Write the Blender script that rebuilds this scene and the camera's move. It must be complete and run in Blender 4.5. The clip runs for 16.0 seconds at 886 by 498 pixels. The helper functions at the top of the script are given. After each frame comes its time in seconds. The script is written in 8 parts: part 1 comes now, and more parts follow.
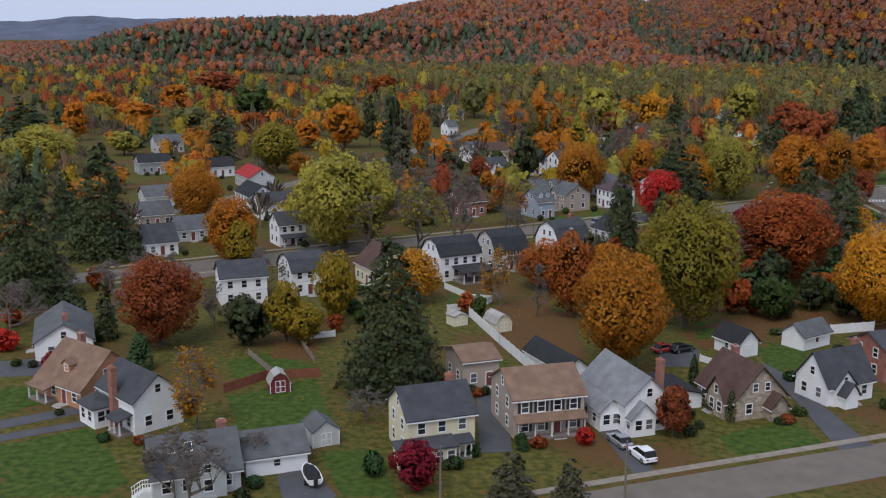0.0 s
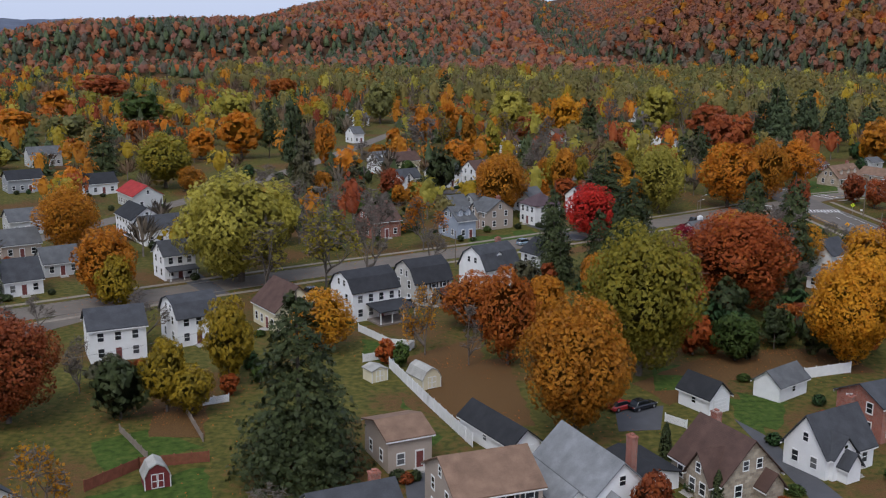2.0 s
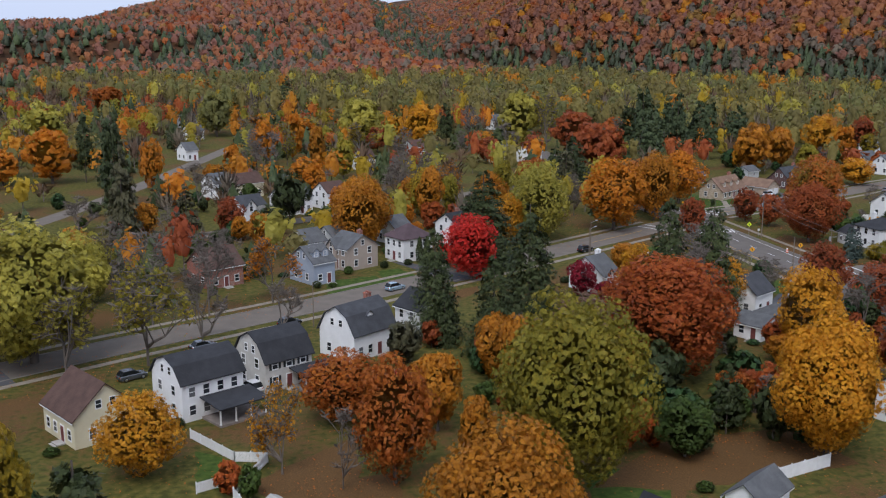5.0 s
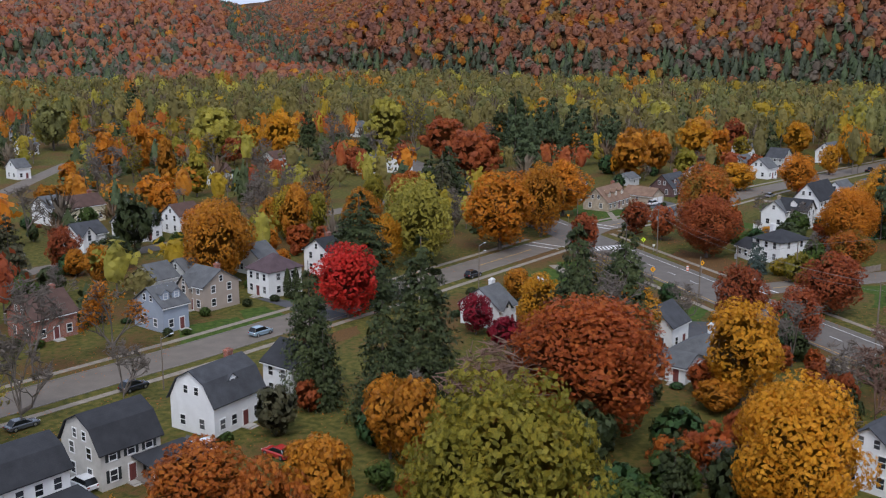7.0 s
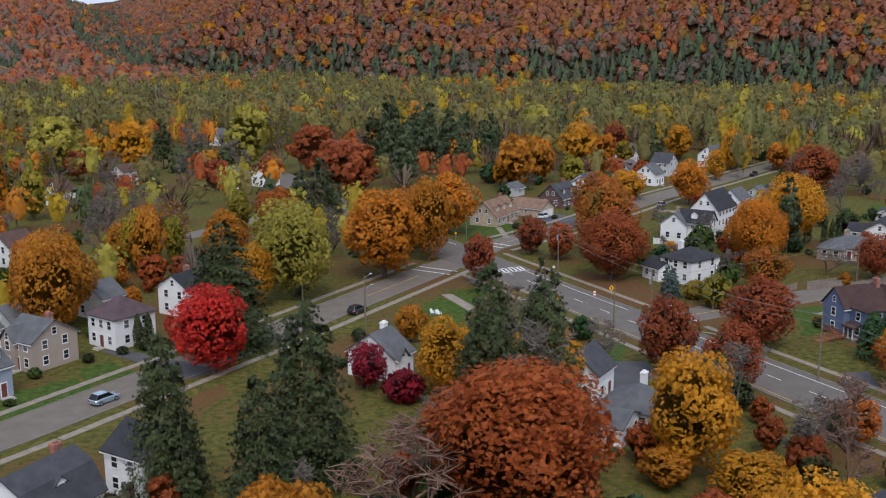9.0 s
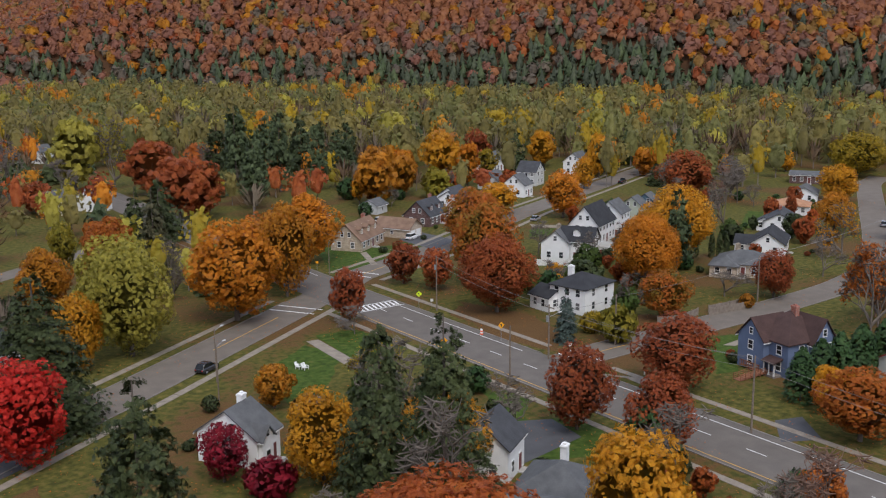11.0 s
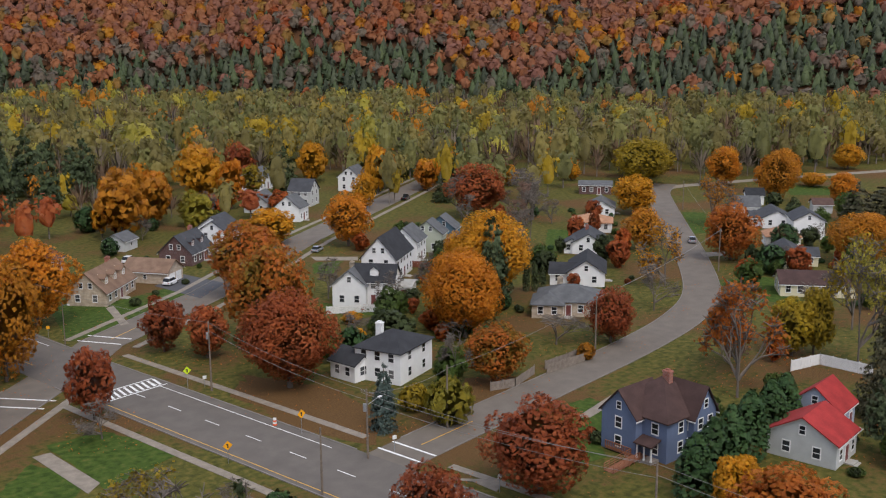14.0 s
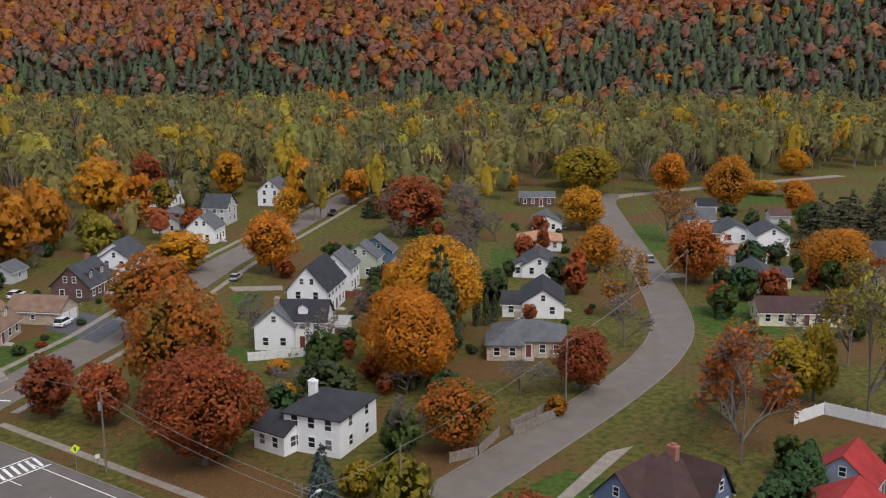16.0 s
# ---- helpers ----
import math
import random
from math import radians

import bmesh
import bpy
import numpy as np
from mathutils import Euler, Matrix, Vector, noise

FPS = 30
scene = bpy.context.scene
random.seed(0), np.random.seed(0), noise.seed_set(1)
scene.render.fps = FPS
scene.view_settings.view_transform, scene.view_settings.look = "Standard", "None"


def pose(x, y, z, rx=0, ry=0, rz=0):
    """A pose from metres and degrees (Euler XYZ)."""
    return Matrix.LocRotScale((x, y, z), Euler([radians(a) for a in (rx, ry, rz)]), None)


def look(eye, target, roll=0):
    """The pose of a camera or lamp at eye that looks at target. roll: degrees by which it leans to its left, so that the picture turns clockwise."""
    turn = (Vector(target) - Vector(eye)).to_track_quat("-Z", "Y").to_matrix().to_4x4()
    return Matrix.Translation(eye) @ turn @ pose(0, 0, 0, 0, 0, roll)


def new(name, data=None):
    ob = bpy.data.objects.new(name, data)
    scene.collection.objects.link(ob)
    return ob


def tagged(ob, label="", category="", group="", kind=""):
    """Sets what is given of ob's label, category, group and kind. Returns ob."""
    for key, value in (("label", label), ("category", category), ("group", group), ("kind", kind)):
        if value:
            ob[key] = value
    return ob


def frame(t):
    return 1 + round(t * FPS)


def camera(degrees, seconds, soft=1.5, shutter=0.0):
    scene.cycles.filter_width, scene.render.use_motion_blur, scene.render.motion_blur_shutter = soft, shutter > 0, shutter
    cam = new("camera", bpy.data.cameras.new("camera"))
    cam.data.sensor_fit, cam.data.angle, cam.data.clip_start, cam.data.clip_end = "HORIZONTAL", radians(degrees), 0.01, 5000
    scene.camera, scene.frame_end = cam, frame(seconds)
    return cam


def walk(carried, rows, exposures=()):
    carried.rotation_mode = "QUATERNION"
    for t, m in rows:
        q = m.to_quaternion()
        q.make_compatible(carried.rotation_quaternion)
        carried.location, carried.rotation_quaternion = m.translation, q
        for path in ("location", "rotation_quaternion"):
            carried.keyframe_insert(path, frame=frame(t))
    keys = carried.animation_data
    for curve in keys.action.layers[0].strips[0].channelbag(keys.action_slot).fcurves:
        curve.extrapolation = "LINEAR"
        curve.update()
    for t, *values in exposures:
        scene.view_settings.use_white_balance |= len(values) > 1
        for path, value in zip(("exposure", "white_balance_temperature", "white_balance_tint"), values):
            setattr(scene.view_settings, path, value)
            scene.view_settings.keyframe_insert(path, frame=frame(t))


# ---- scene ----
cam = camera(46.7, 16.0, soft=1.15)
PATH = [
    (0, (-0.039, -0.023, 54.007), (-0.118, 1.93, 53.581), 0.3),
    (0.5, (-0.945, 7.412, 53.967), (-0.983, 9.366, 53.542), 0.3),
    (1, (-1.717, 14.777, 53.941), (-1.707, 16.732, 53.517), 0.3),
    (1.5, (-2.351, 22.254, 53.882), (-2.292, 24.208, 53.459), 0.3),
    (2, (-2.686, 29.8, 53.861), (-2.579, 31.751, 53.438), 0.3),
    (2.5, (-3.1, 37.05, 53.919), (-2.943, 38.998, 53.495), 0.3),
    (3, (-3.274, 44.488, 53.892), (-3.071, 46.433, 53.469), 0.3),
    (3.2, (-3.209, 47.468, 53.899), (-2.991, 49.41, 53.476), 0.5),
    (5.3, (-1.273, 78.53, 53.95), (-0.823, 80.434, 53.532), 0.0),
    (5.5, (-1.013, 81.32, 53.936), (-0.53, 83.216, 53.518), 0.0),
    (6, (-0.129, 88.201, 53.87), (0.42, 90.079, 53.454), 0.0),
    (6.5, (1.059, 95.417, 53.859), (1.663, 97.277, 53.444), -0.1),
    (7, (2.383, 102.572, 53.849), (3.045, 104.413, 53.435), -0.1),
    (7.5, (3.908, 109.725, 53.813), (4.625, 111.546, 53.4), -0.1),
    (8, (5.696, 116.825, 53.782), (6.467, 118.623, 53.369), -0.1),
    (8.5, (7.69, 123.947, 53.743), (8.522, 125.718, 53.331), -0.2),
    (9, (9.995, 130.963, 53.737), (10.896, 132.7, 53.324), -0.1),
    (9.2, (11.045, 133.77, 53.782), (11.973, 135.493, 53.367), -0.2),
    (11.3, (23.253, 161.532, 53.824), (24.438, 163.09, 53.414), -0.4),
    (11.5, (24.602, 164.02, 53.859), (25.81, 165.56, 53.447), -0.3),
    (12, (28.148, 170.184, 53.877), (29.411, 171.679, 53.465), -0.3),
    (12.5, (31.915, 176.26, 53.823), (33.235, 177.705, 53.412), -0.4),
    (13, (35.873, 182.257, 53.843), (37.254, 183.644, 53.432), -0.3),
    (13.5, (39.951, 187.984, 53.831), (41.391, 189.31, 53.421), -0.3),
    (14, (44.212, 193.613, 53.906), (45.707, 194.877, 53.496), -0.3),
    (14.5, (48.746, 198.887, 53.859), (50.287, 200.094, 53.449), -0.3),
    (15, (53.42, 204.046, 53.756), (54.998, 205.204, 53.347), -0.3),
    (15.5, (58.269, 209.096, 53.72), (59.858, 210.24, 53.311), -0.3),
    (16, (63.367, 213.898, 53.703), (64.957, 215.041, 53.294), -0.3),
]
walk(cam, [(t, look(eye, target, roll)) for t, eye, target, roll in PATH],
     ((0.0, -0.16, 6150, 10), (3.0, -0.04, 6100, 10), (6.0, 0.08, 6050, 10), (9.0, 0.12, 6150, 10), (11.5, 0.12, 6450, 10), (16.0, 0.13, 6600, 10)))
# World, sun and exposure: a flat overcast late-autumn day.
world = bpy.data.worlds.new("overcast_sky")
scene.world = world
world.use_nodes = True
wn, wl = world.node_tree.nodes, world.node_tree.links
sky = wn.new("ShaderNodeTexSky")
sky.sky_type, sky.sun_disc = "NISHITA", False
sky.sun_elevation, sky.sun_rotation = radians(38), radians(200)
sky.air_density, sky.dust_density = 1.0, 4.0
grey = wn.new("ShaderNodeMix")
grey.data_type = "RGBA"
grey.inputs["Factor"].default_value = 0.80
grey.inputs["B"].default_value = (5.5, 6.05, 7.6, 1)
wl.new(sky.outputs["Color"], grey.inputs["A"])
wl.new(grey.outputs["Result"], wn["Background"].inputs["Color"])
wn["Background"].inputs["Strength"].default_value = 0.138

sun = new("sun", bpy.data.lights.new("sun", "SUN"))
sun.data.energy, sun.data.angle, sun.data.color = 1.8, radians(25), (1.0, 0.955, 0.91)
sun.matrix_world = look((0, 0, 300), (0 + 60, 0 + 140, 60))


# ---- materials ----
def link(nt, a, b):
    nt.links.new(a, b)


def ramp_node(nt, stops):
    r = nt.nodes.new("ShaderNodeValToRGB")
    while len(r.color_ramp.elements) < len(stops):
        r.color_ramp.elements.new(0.5)
    for el, (p, c) in zip(r.color_ramp.elements, stops):
        el.position, el.color = p, (*c, 1)
    return r


def shade(c, k):
    return tuple(min(1.0, v * k) for v in c)


def surface(name, colour, rough=0.8, scale=1.5, vary=0.25, fine=18.0, bump=0.15, metal=0.0, per_object=0.0):
    """A matt surface with variation at two scales and fine relief."""
    m = bpy.data.materials.new(name)
    m.use_nodes = True
    nt = m.node_tree
    b = nt.nodes["Principled BSDF"]
    co = nt.nodes.new("ShaderNodeTexCoord")
    big, small = nt.nodes.new("ShaderNodeTexNoise"), nt.nodes.new("ShaderNodeTexNoise")
    big.inputs["Scale"].default_value, small.inputs["Scale"].default_value = scale, fine
    big.inputs["Detail"].default_value, small.inputs["Detail"].default_value = 4, 3
    add = nt.nodes.new("ShaderNodeMath")
    add.operation = "MULTIPLY_ADD"
    add.inputs[1].default_value = 0.5
    for n in (big, small):
        link(nt, co.outputs["Object"], n.inputs["Vector"])
    link(nt, small.outputs["Fac"], add.inputs[0])
    link(nt, big.outputs["Fac"], add.inputs[2])
    r = ramp_node(nt, [(0.45, shade(colour, 1 - vary)), (0.75, colour), (1.0, shade(colour, 1 + vary))])
    link(nt, add.outputs[0], r.inputs["Fac"])
    last = r.outputs["Color"]
    if per_object:
        info = nt.nodes.new("ShaderNodeObjectInfo")
        hsv = nt.nodes.new("ShaderNodeHueSaturation")
        rng = nt.nodes.new("ShaderNodeMapRange")
        rng.inputs["To Min"].default_value, rng.inputs["To Max"].default_value = 1 - per_object, 1 + per_object
        link(nt, info.outputs["Random"], rng.inputs["Value"])
        link(nt, rng.outputs["Result"], hsv.inputs["Value"])
        link(nt, last, hsv.inputs["Color"])
        last = hsv.outputs["Color"]
    link(nt, last, b.inputs["Base Color"])
    b.inputs["Roughness"].default_value, b.inputs["Metallic"].default_value = rough, metal
    b.inputs["Specular IOR Level"].default_value = 0.3
    bp = nt.nodes.new("ShaderNodeBump")
    bp.inputs["Strength"].default_value, bp.inputs["Distance"].default_value = bump, 0.05
    link(nt, small.outputs["Fac"], bp.inputs["Height"])
    link(nt, bp.outputs["Normal"], b.inputs["Normal"])
    return m


def banded(name, colour, step, axis="z", vary=0.18, rough=0.85, depth=0.35):
    """Lap siding or shingle courses: fine lines step metres apart, with patchy wear."""
    m = surface(name, colour, rough, 0.6, vary, 9.0, 0.1)
    nt = m.node_tree
    b = nt.nodes["Principled BSDF"]
    co = nt.nodes.new("ShaderNodeTexCoord")
    w = nt.nodes.new("ShaderNodeTexWave")
    w.wave_type, w.wave_profile = "BANDS", "SAW"
    w.bands_direction = axis.upper()
    w.inputs["Scale"].default_value = 0.314 / step
    w.inputs["Distortion"].default_value = 0.15
    link(nt, co.outputs["Object"], w.inputs["Vector"])
    bp = nt.nodes.new("ShaderNodeBump")
    bp.inputs["Strength"].default_value, bp.inputs["Distance"].default_value = depth, 0.03
    link(nt, w.outputs["Fac"], bp.inputs["Height"])
    old = b.inputs["Normal"].links[0].from_socket
    link(nt, old, bp.inputs["Normal"])
    link(nt, bp.outputs["Normal"], b.inputs["Normal"])
    return m


def masonry(name, c1, c2, mortar, bw, bh, rough=0.9, offset=0.5):
    m = bpy.data.materials.new(name)
    m.use_nodes = True
    nt = m.node_tree
    b = nt.nodes["Principled BSDF"]
    co = nt.nodes.new("ShaderNodeTexCoord")
    mp = nt.nodes.new("ShaderNodeMapping")
    mp.inputs["Rotation"].default_value = (radians(90), 0, 0)
    sep = nt.nodes.new("ShaderNodeSeparateXYZ")
    com = nt.nodes.new("ShaderNodeCombineXYZ")
    su = nt.nodes.new("ShaderNodeMath")
    link(nt, co.outputs["Object"], sep.inputs[0])
    link(nt, sep.outputs["X"], su.inputs[0])
    link(nt, sep.outputs["Y"], su.inputs[1])
    link(nt, su.outputs[0], com.inputs["X"])
    link(nt, sep.outputs["Z"], com.inputs["Y"])
    br = nt.nodes.new("ShaderNodeTexBrick")
    br.inputs["Color1"].default_value, br.inputs["Color2"].default_value = (*c1, 1), (*c2, 1)
    br.inputs["Mortar"].default_value = (*mortar, 1)
    br.inputs["Scale"].default_value = 1.0
    br.inputs["Brick Width"].default_value, br.inputs["Row Height"].default_value = bw, bh
    br.inputs["Mortar Size"].default_value, br.offset = 0.02 if bw > 0.4 else 0.008, offset
    no = nt.nodes.new("ShaderNodeTexNoise")
    no.inputs["Scale"].default_value = 1.2
    no.inputs["Detail"].default_value = 5
    mx = nt.nodes.new("ShaderNodeMix")
    mx.data_type, mx.blend_type = "RGBA", "OVERLAY"
    mx.inputs["Factor"].default_value = 0.5
    link(nt, com.outputs[0], br.inputs["Vector"])
    link(nt, co.outputs["Object"], no.inputs["Vector"])
    link(nt, br.outputs["Color"], mx.inputs["A"])
    link(nt, no.outputs["Fac"], mx.inputs["B"])
    link(nt, mx.outputs["Result"], b.inputs["Base Color"])
    b.inputs["Roughness"].default_value = rough
    bp = nt.nodes.new("ShaderNodeBump")
    bp.inputs["Strength"].default_value = 0.5
    bp.inputs["Distance"].default_value = 0.02
    bp.invert = True
    link(nt, br.outputs["Fac"], bp.inputs["Height"])
    link(nt, bp.outputs["Normal"], b.inputs["Normal"])
    return m


def foliage(name, dark, mid, light, glow=0.42, patch=0.9, woods=False):
    """Leaf clumps: each clump has its own tone, with larger patches of colour over the crown."""
    m = bpy.data.materials.new(name)
    m.use_nodes = True
    nt = m.node_tree
    b = nt.nodes["Principled BSDF"]
    ge, co = nt.nodes.new("ShaderNodeNewGeometry"), nt.nodes.new("ShaderNodeTexCoord")
    info = nt.nodes.new("ShaderNodeObjectInfo")
    no = nt.nodes.new("ShaderNodeTexNoise")
    no.noise_dimensions = "4D"
    no.inputs["Scale"].default_value, no.inputs["Detail"].default_value = 2.2, 2
    link(nt, co.outputs["Object"], no.inputs["Vector"])
    wm = nt.nodes.new("ShaderNodeMath")
    wm.operation = "MULTIPLY"
    wm.inputs[1].default_value = 37
    link(nt, info.outputs["Random"], wm.inputs[0])
    link(nt, wm.outputs[0], no.inputs["W"])
    mul = nt.nodes.new("ShaderNodeMath")
    mul.operation = "MULTIPLY_ADD"
    mul.inputs[1].default_value = 0.55
    sub = nt.nodes.new("ShaderNodeMath")
    sub.operation = "MULTIPLY_ADD"
    sub.inputs[1].default_value, sub.inputs[2].default_value = patch, -0.5 * patch + 0.22
    link(nt, no.outputs["Fac"], sub.inputs[0])
    link(nt, ge.outputs["Random Per Island"], mul.inputs[0])
    link(nt, sub.outputs[0], mul.inputs[2])
    r = ramp_node(nt, [(0.05, dark), (0.5, mid), (0.95, light)])
    if woods:
        at = nt.nodes.new("ShaderNodeAttribute")
        at.attribute_name = "tone"
        tm = nt.nodes.new("ShaderNodeMath")
        tm.operation = "MULTIPLY_ADD"
        tm.inputs[1].default_value = 0.75
        mul.inputs[1].default_value = 0.3
        mul.inputs[2].default_value = 0.0
        nt.links.remove(mul.inputs[2].links[0])
        link(nt, at.outputs["Fac"], tm.inputs[0])
        link(nt, mul.outputs[0], tm.inputs[2])
        # light and dark boughs within a crown
        bn, bm_ = nt.nodes.new("ShaderNodeTexNoise"), nt.nodes.new("ShaderNodeMath")
        bn.inputs["Scale"].default_value, bn.inputs["Detail"].default_value = 0.55, 3
        bm_.operation = "MULTIPLY_ADD"
        bm_.inputs[1].default_value = 0.5
        link(nt, co.outputs["Object"], bn.inputs["Vector"])
        link(nt, bn.outputs["Fac"], bm_.inputs[0])
        link(nt, tm.outputs[0], bm_.inputs[2])
        tm.inputs[1].default_value, mul.inputs[1].default_value = 0.45, 0.2
        off = nt.nodes.new("ShaderNodeMath")
        off.operation = "SUBTRACT"
        off.inputs[1].default_value = 0.06
        link(nt, bm_.outputs[0], off.inputs[0])
        link(nt, off.outputs[0], r.inputs["Fac"])
    else:
        # single leaves within a clump differ in tone
        leaf, tone = nt.nodes.new("ShaderNodeTexNoise"), nt.nodes.new("ShaderNodeMath")
        leaf.inputs["Scale"].default_value, leaf.inputs["Detail"].default_value = 75, 2
        tone.operation = "MULTIPLY_ADD"
        tone.inputs[1].default_value = 1.1
        half = nt.nodes.new("ShaderNodeMath")
        half.operation = "SUBTRACT"
        half.inputs[1].default_value = 0.5
        mul.inputs[1].default_value = 0.42
        link(nt, co.outputs["Object"], leaf.inputs["Vector"])
        link(nt, leaf.outputs["Fac"], half.inputs[0])
        link(nt, half.outputs[0], tone.inputs[0])
        link(nt, mul.outputs[0], tone.inputs[2])
        link(nt, tone.outputs[0], r.inputs["Fac"])
    hsv = nt.nodes.new("ShaderNodeHueSaturation")
    rng = nt.nodes.new("ShaderNodeMapRange")
    rng.inputs["To Min"].default_value, rng.inputs["To Max"].default_value = 0.84, 1.14
    link(nt, info.outputs["Random"], rng.inputs["Value"])
    link(nt, rng.outputs["Result"], hsv.inputs["Value"])
    link(nt, r.outputs["Color"], hsv.inputs["Color"])
    link(nt, hsv.outputs["Color"], b.inputs["Base Color"])
    b.inputs["Roughness"].default_value = 0.55
    b.inputs["Specular IOR Level"].default_value = 0.2
    tr, mix = nt.nodes.new("ShaderNodeBsdfTranslucent"), nt.nodes.new("ShaderNodeMixShader")
    mix.inputs[0].default_value = glow
    link(nt, hsv.outputs["Color"], tr.inputs["Color"])
    link(nt, b.outputs[0], mix.inputs[1])
    link(nt, tr.outputs[0], mix.inputs[2])
    # ragged leaf edges: gaps between the single leaves of a clump
    mp, gap = nt.nodes.new("ShaderNodeMapping"), nt.nodes.new("ShaderNodeTexNoise")
    mp.inputs["Scale"].default_value = (1, 1, 1) if woods else (1, 1, 2.3)
    gap.inputs["Scale"].default_value, gap.inputs["Detail"].default_value = (4.5, 2) if woods else (120, 2)
    cut = nt.nodes.new("ShaderNodeMath")
    cut.operation = "GREATER_THAN"
    cut.inputs[1].default_value = 0.36 if woods else 0.45
    clear, leafmix = nt.nodes.new("ShaderNodeBsdfTransparent"), nt.nodes.new("ShaderNodeMixShader")
    link(nt, co.outputs["Object"], mp.inputs["Vector"])
    link(nt, mp.outputs["Vector"], gap.inputs["Vector"])
    link(nt, gap.outputs["Fac"], cut.inputs[0])
    link(nt, cut.outputs[0], leafmix.inputs[0])
    link(nt, clear.outputs[0], leafmix.inputs[1])
    link(nt, mix.outputs[0], leafmix.inputs[2])
    link(nt, leafmix.outputs[0], nt.nodes["Material Output"].inputs["Surface"])
    return m


def leaf_colours(pre, **kw):
    f = lambda n, *a, **k: foliage(pre + n, *a, **{**k, **kw})
    return {
    "orange": f("leaf_orange", (0.40, 0.14, 0.014), (0.64, 0.225, 0.016), (0.74, 0.32, 0.035)),
    "amber": f("leaf_amber", (0.29, 0.12, 0.016), (0.53, 0.21, 0.018), (0.64, 0.30, 0.028)),
    "gold": f("leaf_gold", (0.42, 0.185, 0.014), (0.66, 0.30, 0.018), (0.75, 0.39, 0.03)),
    "mustard": f("leaf_mustard", (0.16, 0.13, 0.02), (0.38, 0.26, 0.02), (0.56, 0.38, 0.03)),
    "olive": f("leaf_olive", (0.16, 0.15, 0.022), (0.31, 0.26, 0.03), (0.50, 0.34, 0.035)),
    "lime": f("leaf_lime", (0.26, 0.235, 0.045), (0.43, 0.37, 0.06), (0.56, 0.47, 0.085)),
    "sage": f("leaf_sage", (0.12, 0.12, 0.045), (0.20, 0.195, 0.065), (0.29, 0.27, 0.085)),
    "green": f("leaf_green", (0.05, 0.08, 0.02), (0.09, 0.14, 0.03), (0.16, 0.20, 0.05)),
    "rust": f("leaf_rust", (0.26, 0.07, 0.015), (0.46, 0.13, 0.02), (0.56, 0.22, 0.03)),
    "flame": f("leaf_flame", (0.20, 0.14, 0.02), (0.46, 0.14, 0.02), (0.58, 0.15, 0.03), patch=1.8),
    "russet": f("leaf_russet", (0.26, 0.062, 0.02), (0.48, 0.11, 0.024), (0.58, 0.20, 0.035)),
    "brick": f("leaf_brick", (0.21, 0.056, 0.022), (0.40, 0.098, 0.03), (0.50, 0.17, 0.042)),
    "wine": f("leaf_wine", (0.17, 0.045, 0.02), (0.34, 0.078, 0.026), (0.44, 0.135, 0.04)),
    "crimson": f("leaf_crimson", (0.12, 0.008, 0.02), (0.28, 0.014, 0.03), (0.40, 0.03, 0.05)),
    "scarlet": f("leaf_scarlet", (0.48, 0.02, 0.018), (0.74, 0.045, 0.03), (0.80, 0.09, 0.05)),
    "conifer": f("needles_dark", (0.030, 0.042, 0.016), (0.058, 0.075, 0.026), (0.098, 0.113, 0.040), 0.2),
    "pine": f("needles_pine", (0.042, 0.060, 0.028), (0.078, 0.105, 0.046), (0.12, 0.15, 0.062), 0.2),
    "hedge": f("needles_hedge", (0.02, 0.045, 0.015), (0.04, 0.085, 0.025), (0.07, 0.12, 0.035), 0.1),
    "drypine": f("needles_dry", (0.05, 0.05, 0.025), (0.085, 0.08, 0.04), (0.13, 0.11, 0.06), 0.1),
    "bluespruce": f("needles_blue", (0.04, 0.06, 0.05), (0.07, 0.10, 0.085), (0.11, 0.145, 0.12), 0.1),
    "bark": surface("bark_grey", (0.15, 0.125, 0.105), 0.95, 3, 0.3),
    "rustbark": surface("bark_rusty", (0.19, 0.115, 0.085), 0.95, 3, 0.3),
    "haze": f("leaf_grey_brown", (0.115, 0.092, 0.07), (0.19, 0.15, 0.11), (0.26, 0.21, 0.145)),
    "umber": f("leaf_umber", (0.11, 0.0715, 0.0495), (0.198, 0.127, 0.077), (0.286, 0.187, 0.105)),
    "drab": f("leaf_drab_green", (0.125, 0.108, 0.040), (0.215, 0.18, 0.058), (0.34, 0.275, 0.08)),
    "oak": f("leaf_oak", (0.24, 0.095, 0.05), (0.37, 0.145, 0.068), (0.48, 0.21, 0.088)),
    "mauve": f("leaf_mauve_brown", (0.20, 0.092, 0.068), (0.30, 0.130, 0.088), (0.40, 0.18, 0.105)),
    "hemlock": f("needles_hemlock", (0.034, 0.042, 0.024), (0.056, 0.068, 0.038), (0.09, 0.104, 0.056), 0.1),
    "oakgold": f("leaf_oak_gold", (0.17, 0.09, 0.03), (0.32, 0.175, 0.045), (0.44, 0.25, 0.06)),
    }


LEAF = leaf_colours("")
WOOD = leaf_colours("woods_", woods=True)
TRUNK = surface("trunk_bark", (0.11, 0.09, 0.075), 0.95, 3, 0.35)


# ---- builders ----
def box_bm(bm, x0, x1, y0, y1, z0, z1, mat=0):
    vs = [bm.verts.new((x, y, z)) for z in (z0, z1) for y in (y0, y1) for x in (x0, x1)]
    for idx in ((0, 2, 3, 1), (4, 5, 7, 6), (0, 1, 5, 4), (2, 6, 7, 3), (0, 4, 6, 2), (1, 3, 7, 5)):
        bm.faces.new([vs[i] for i in idx]).material_index = mat
    return vs


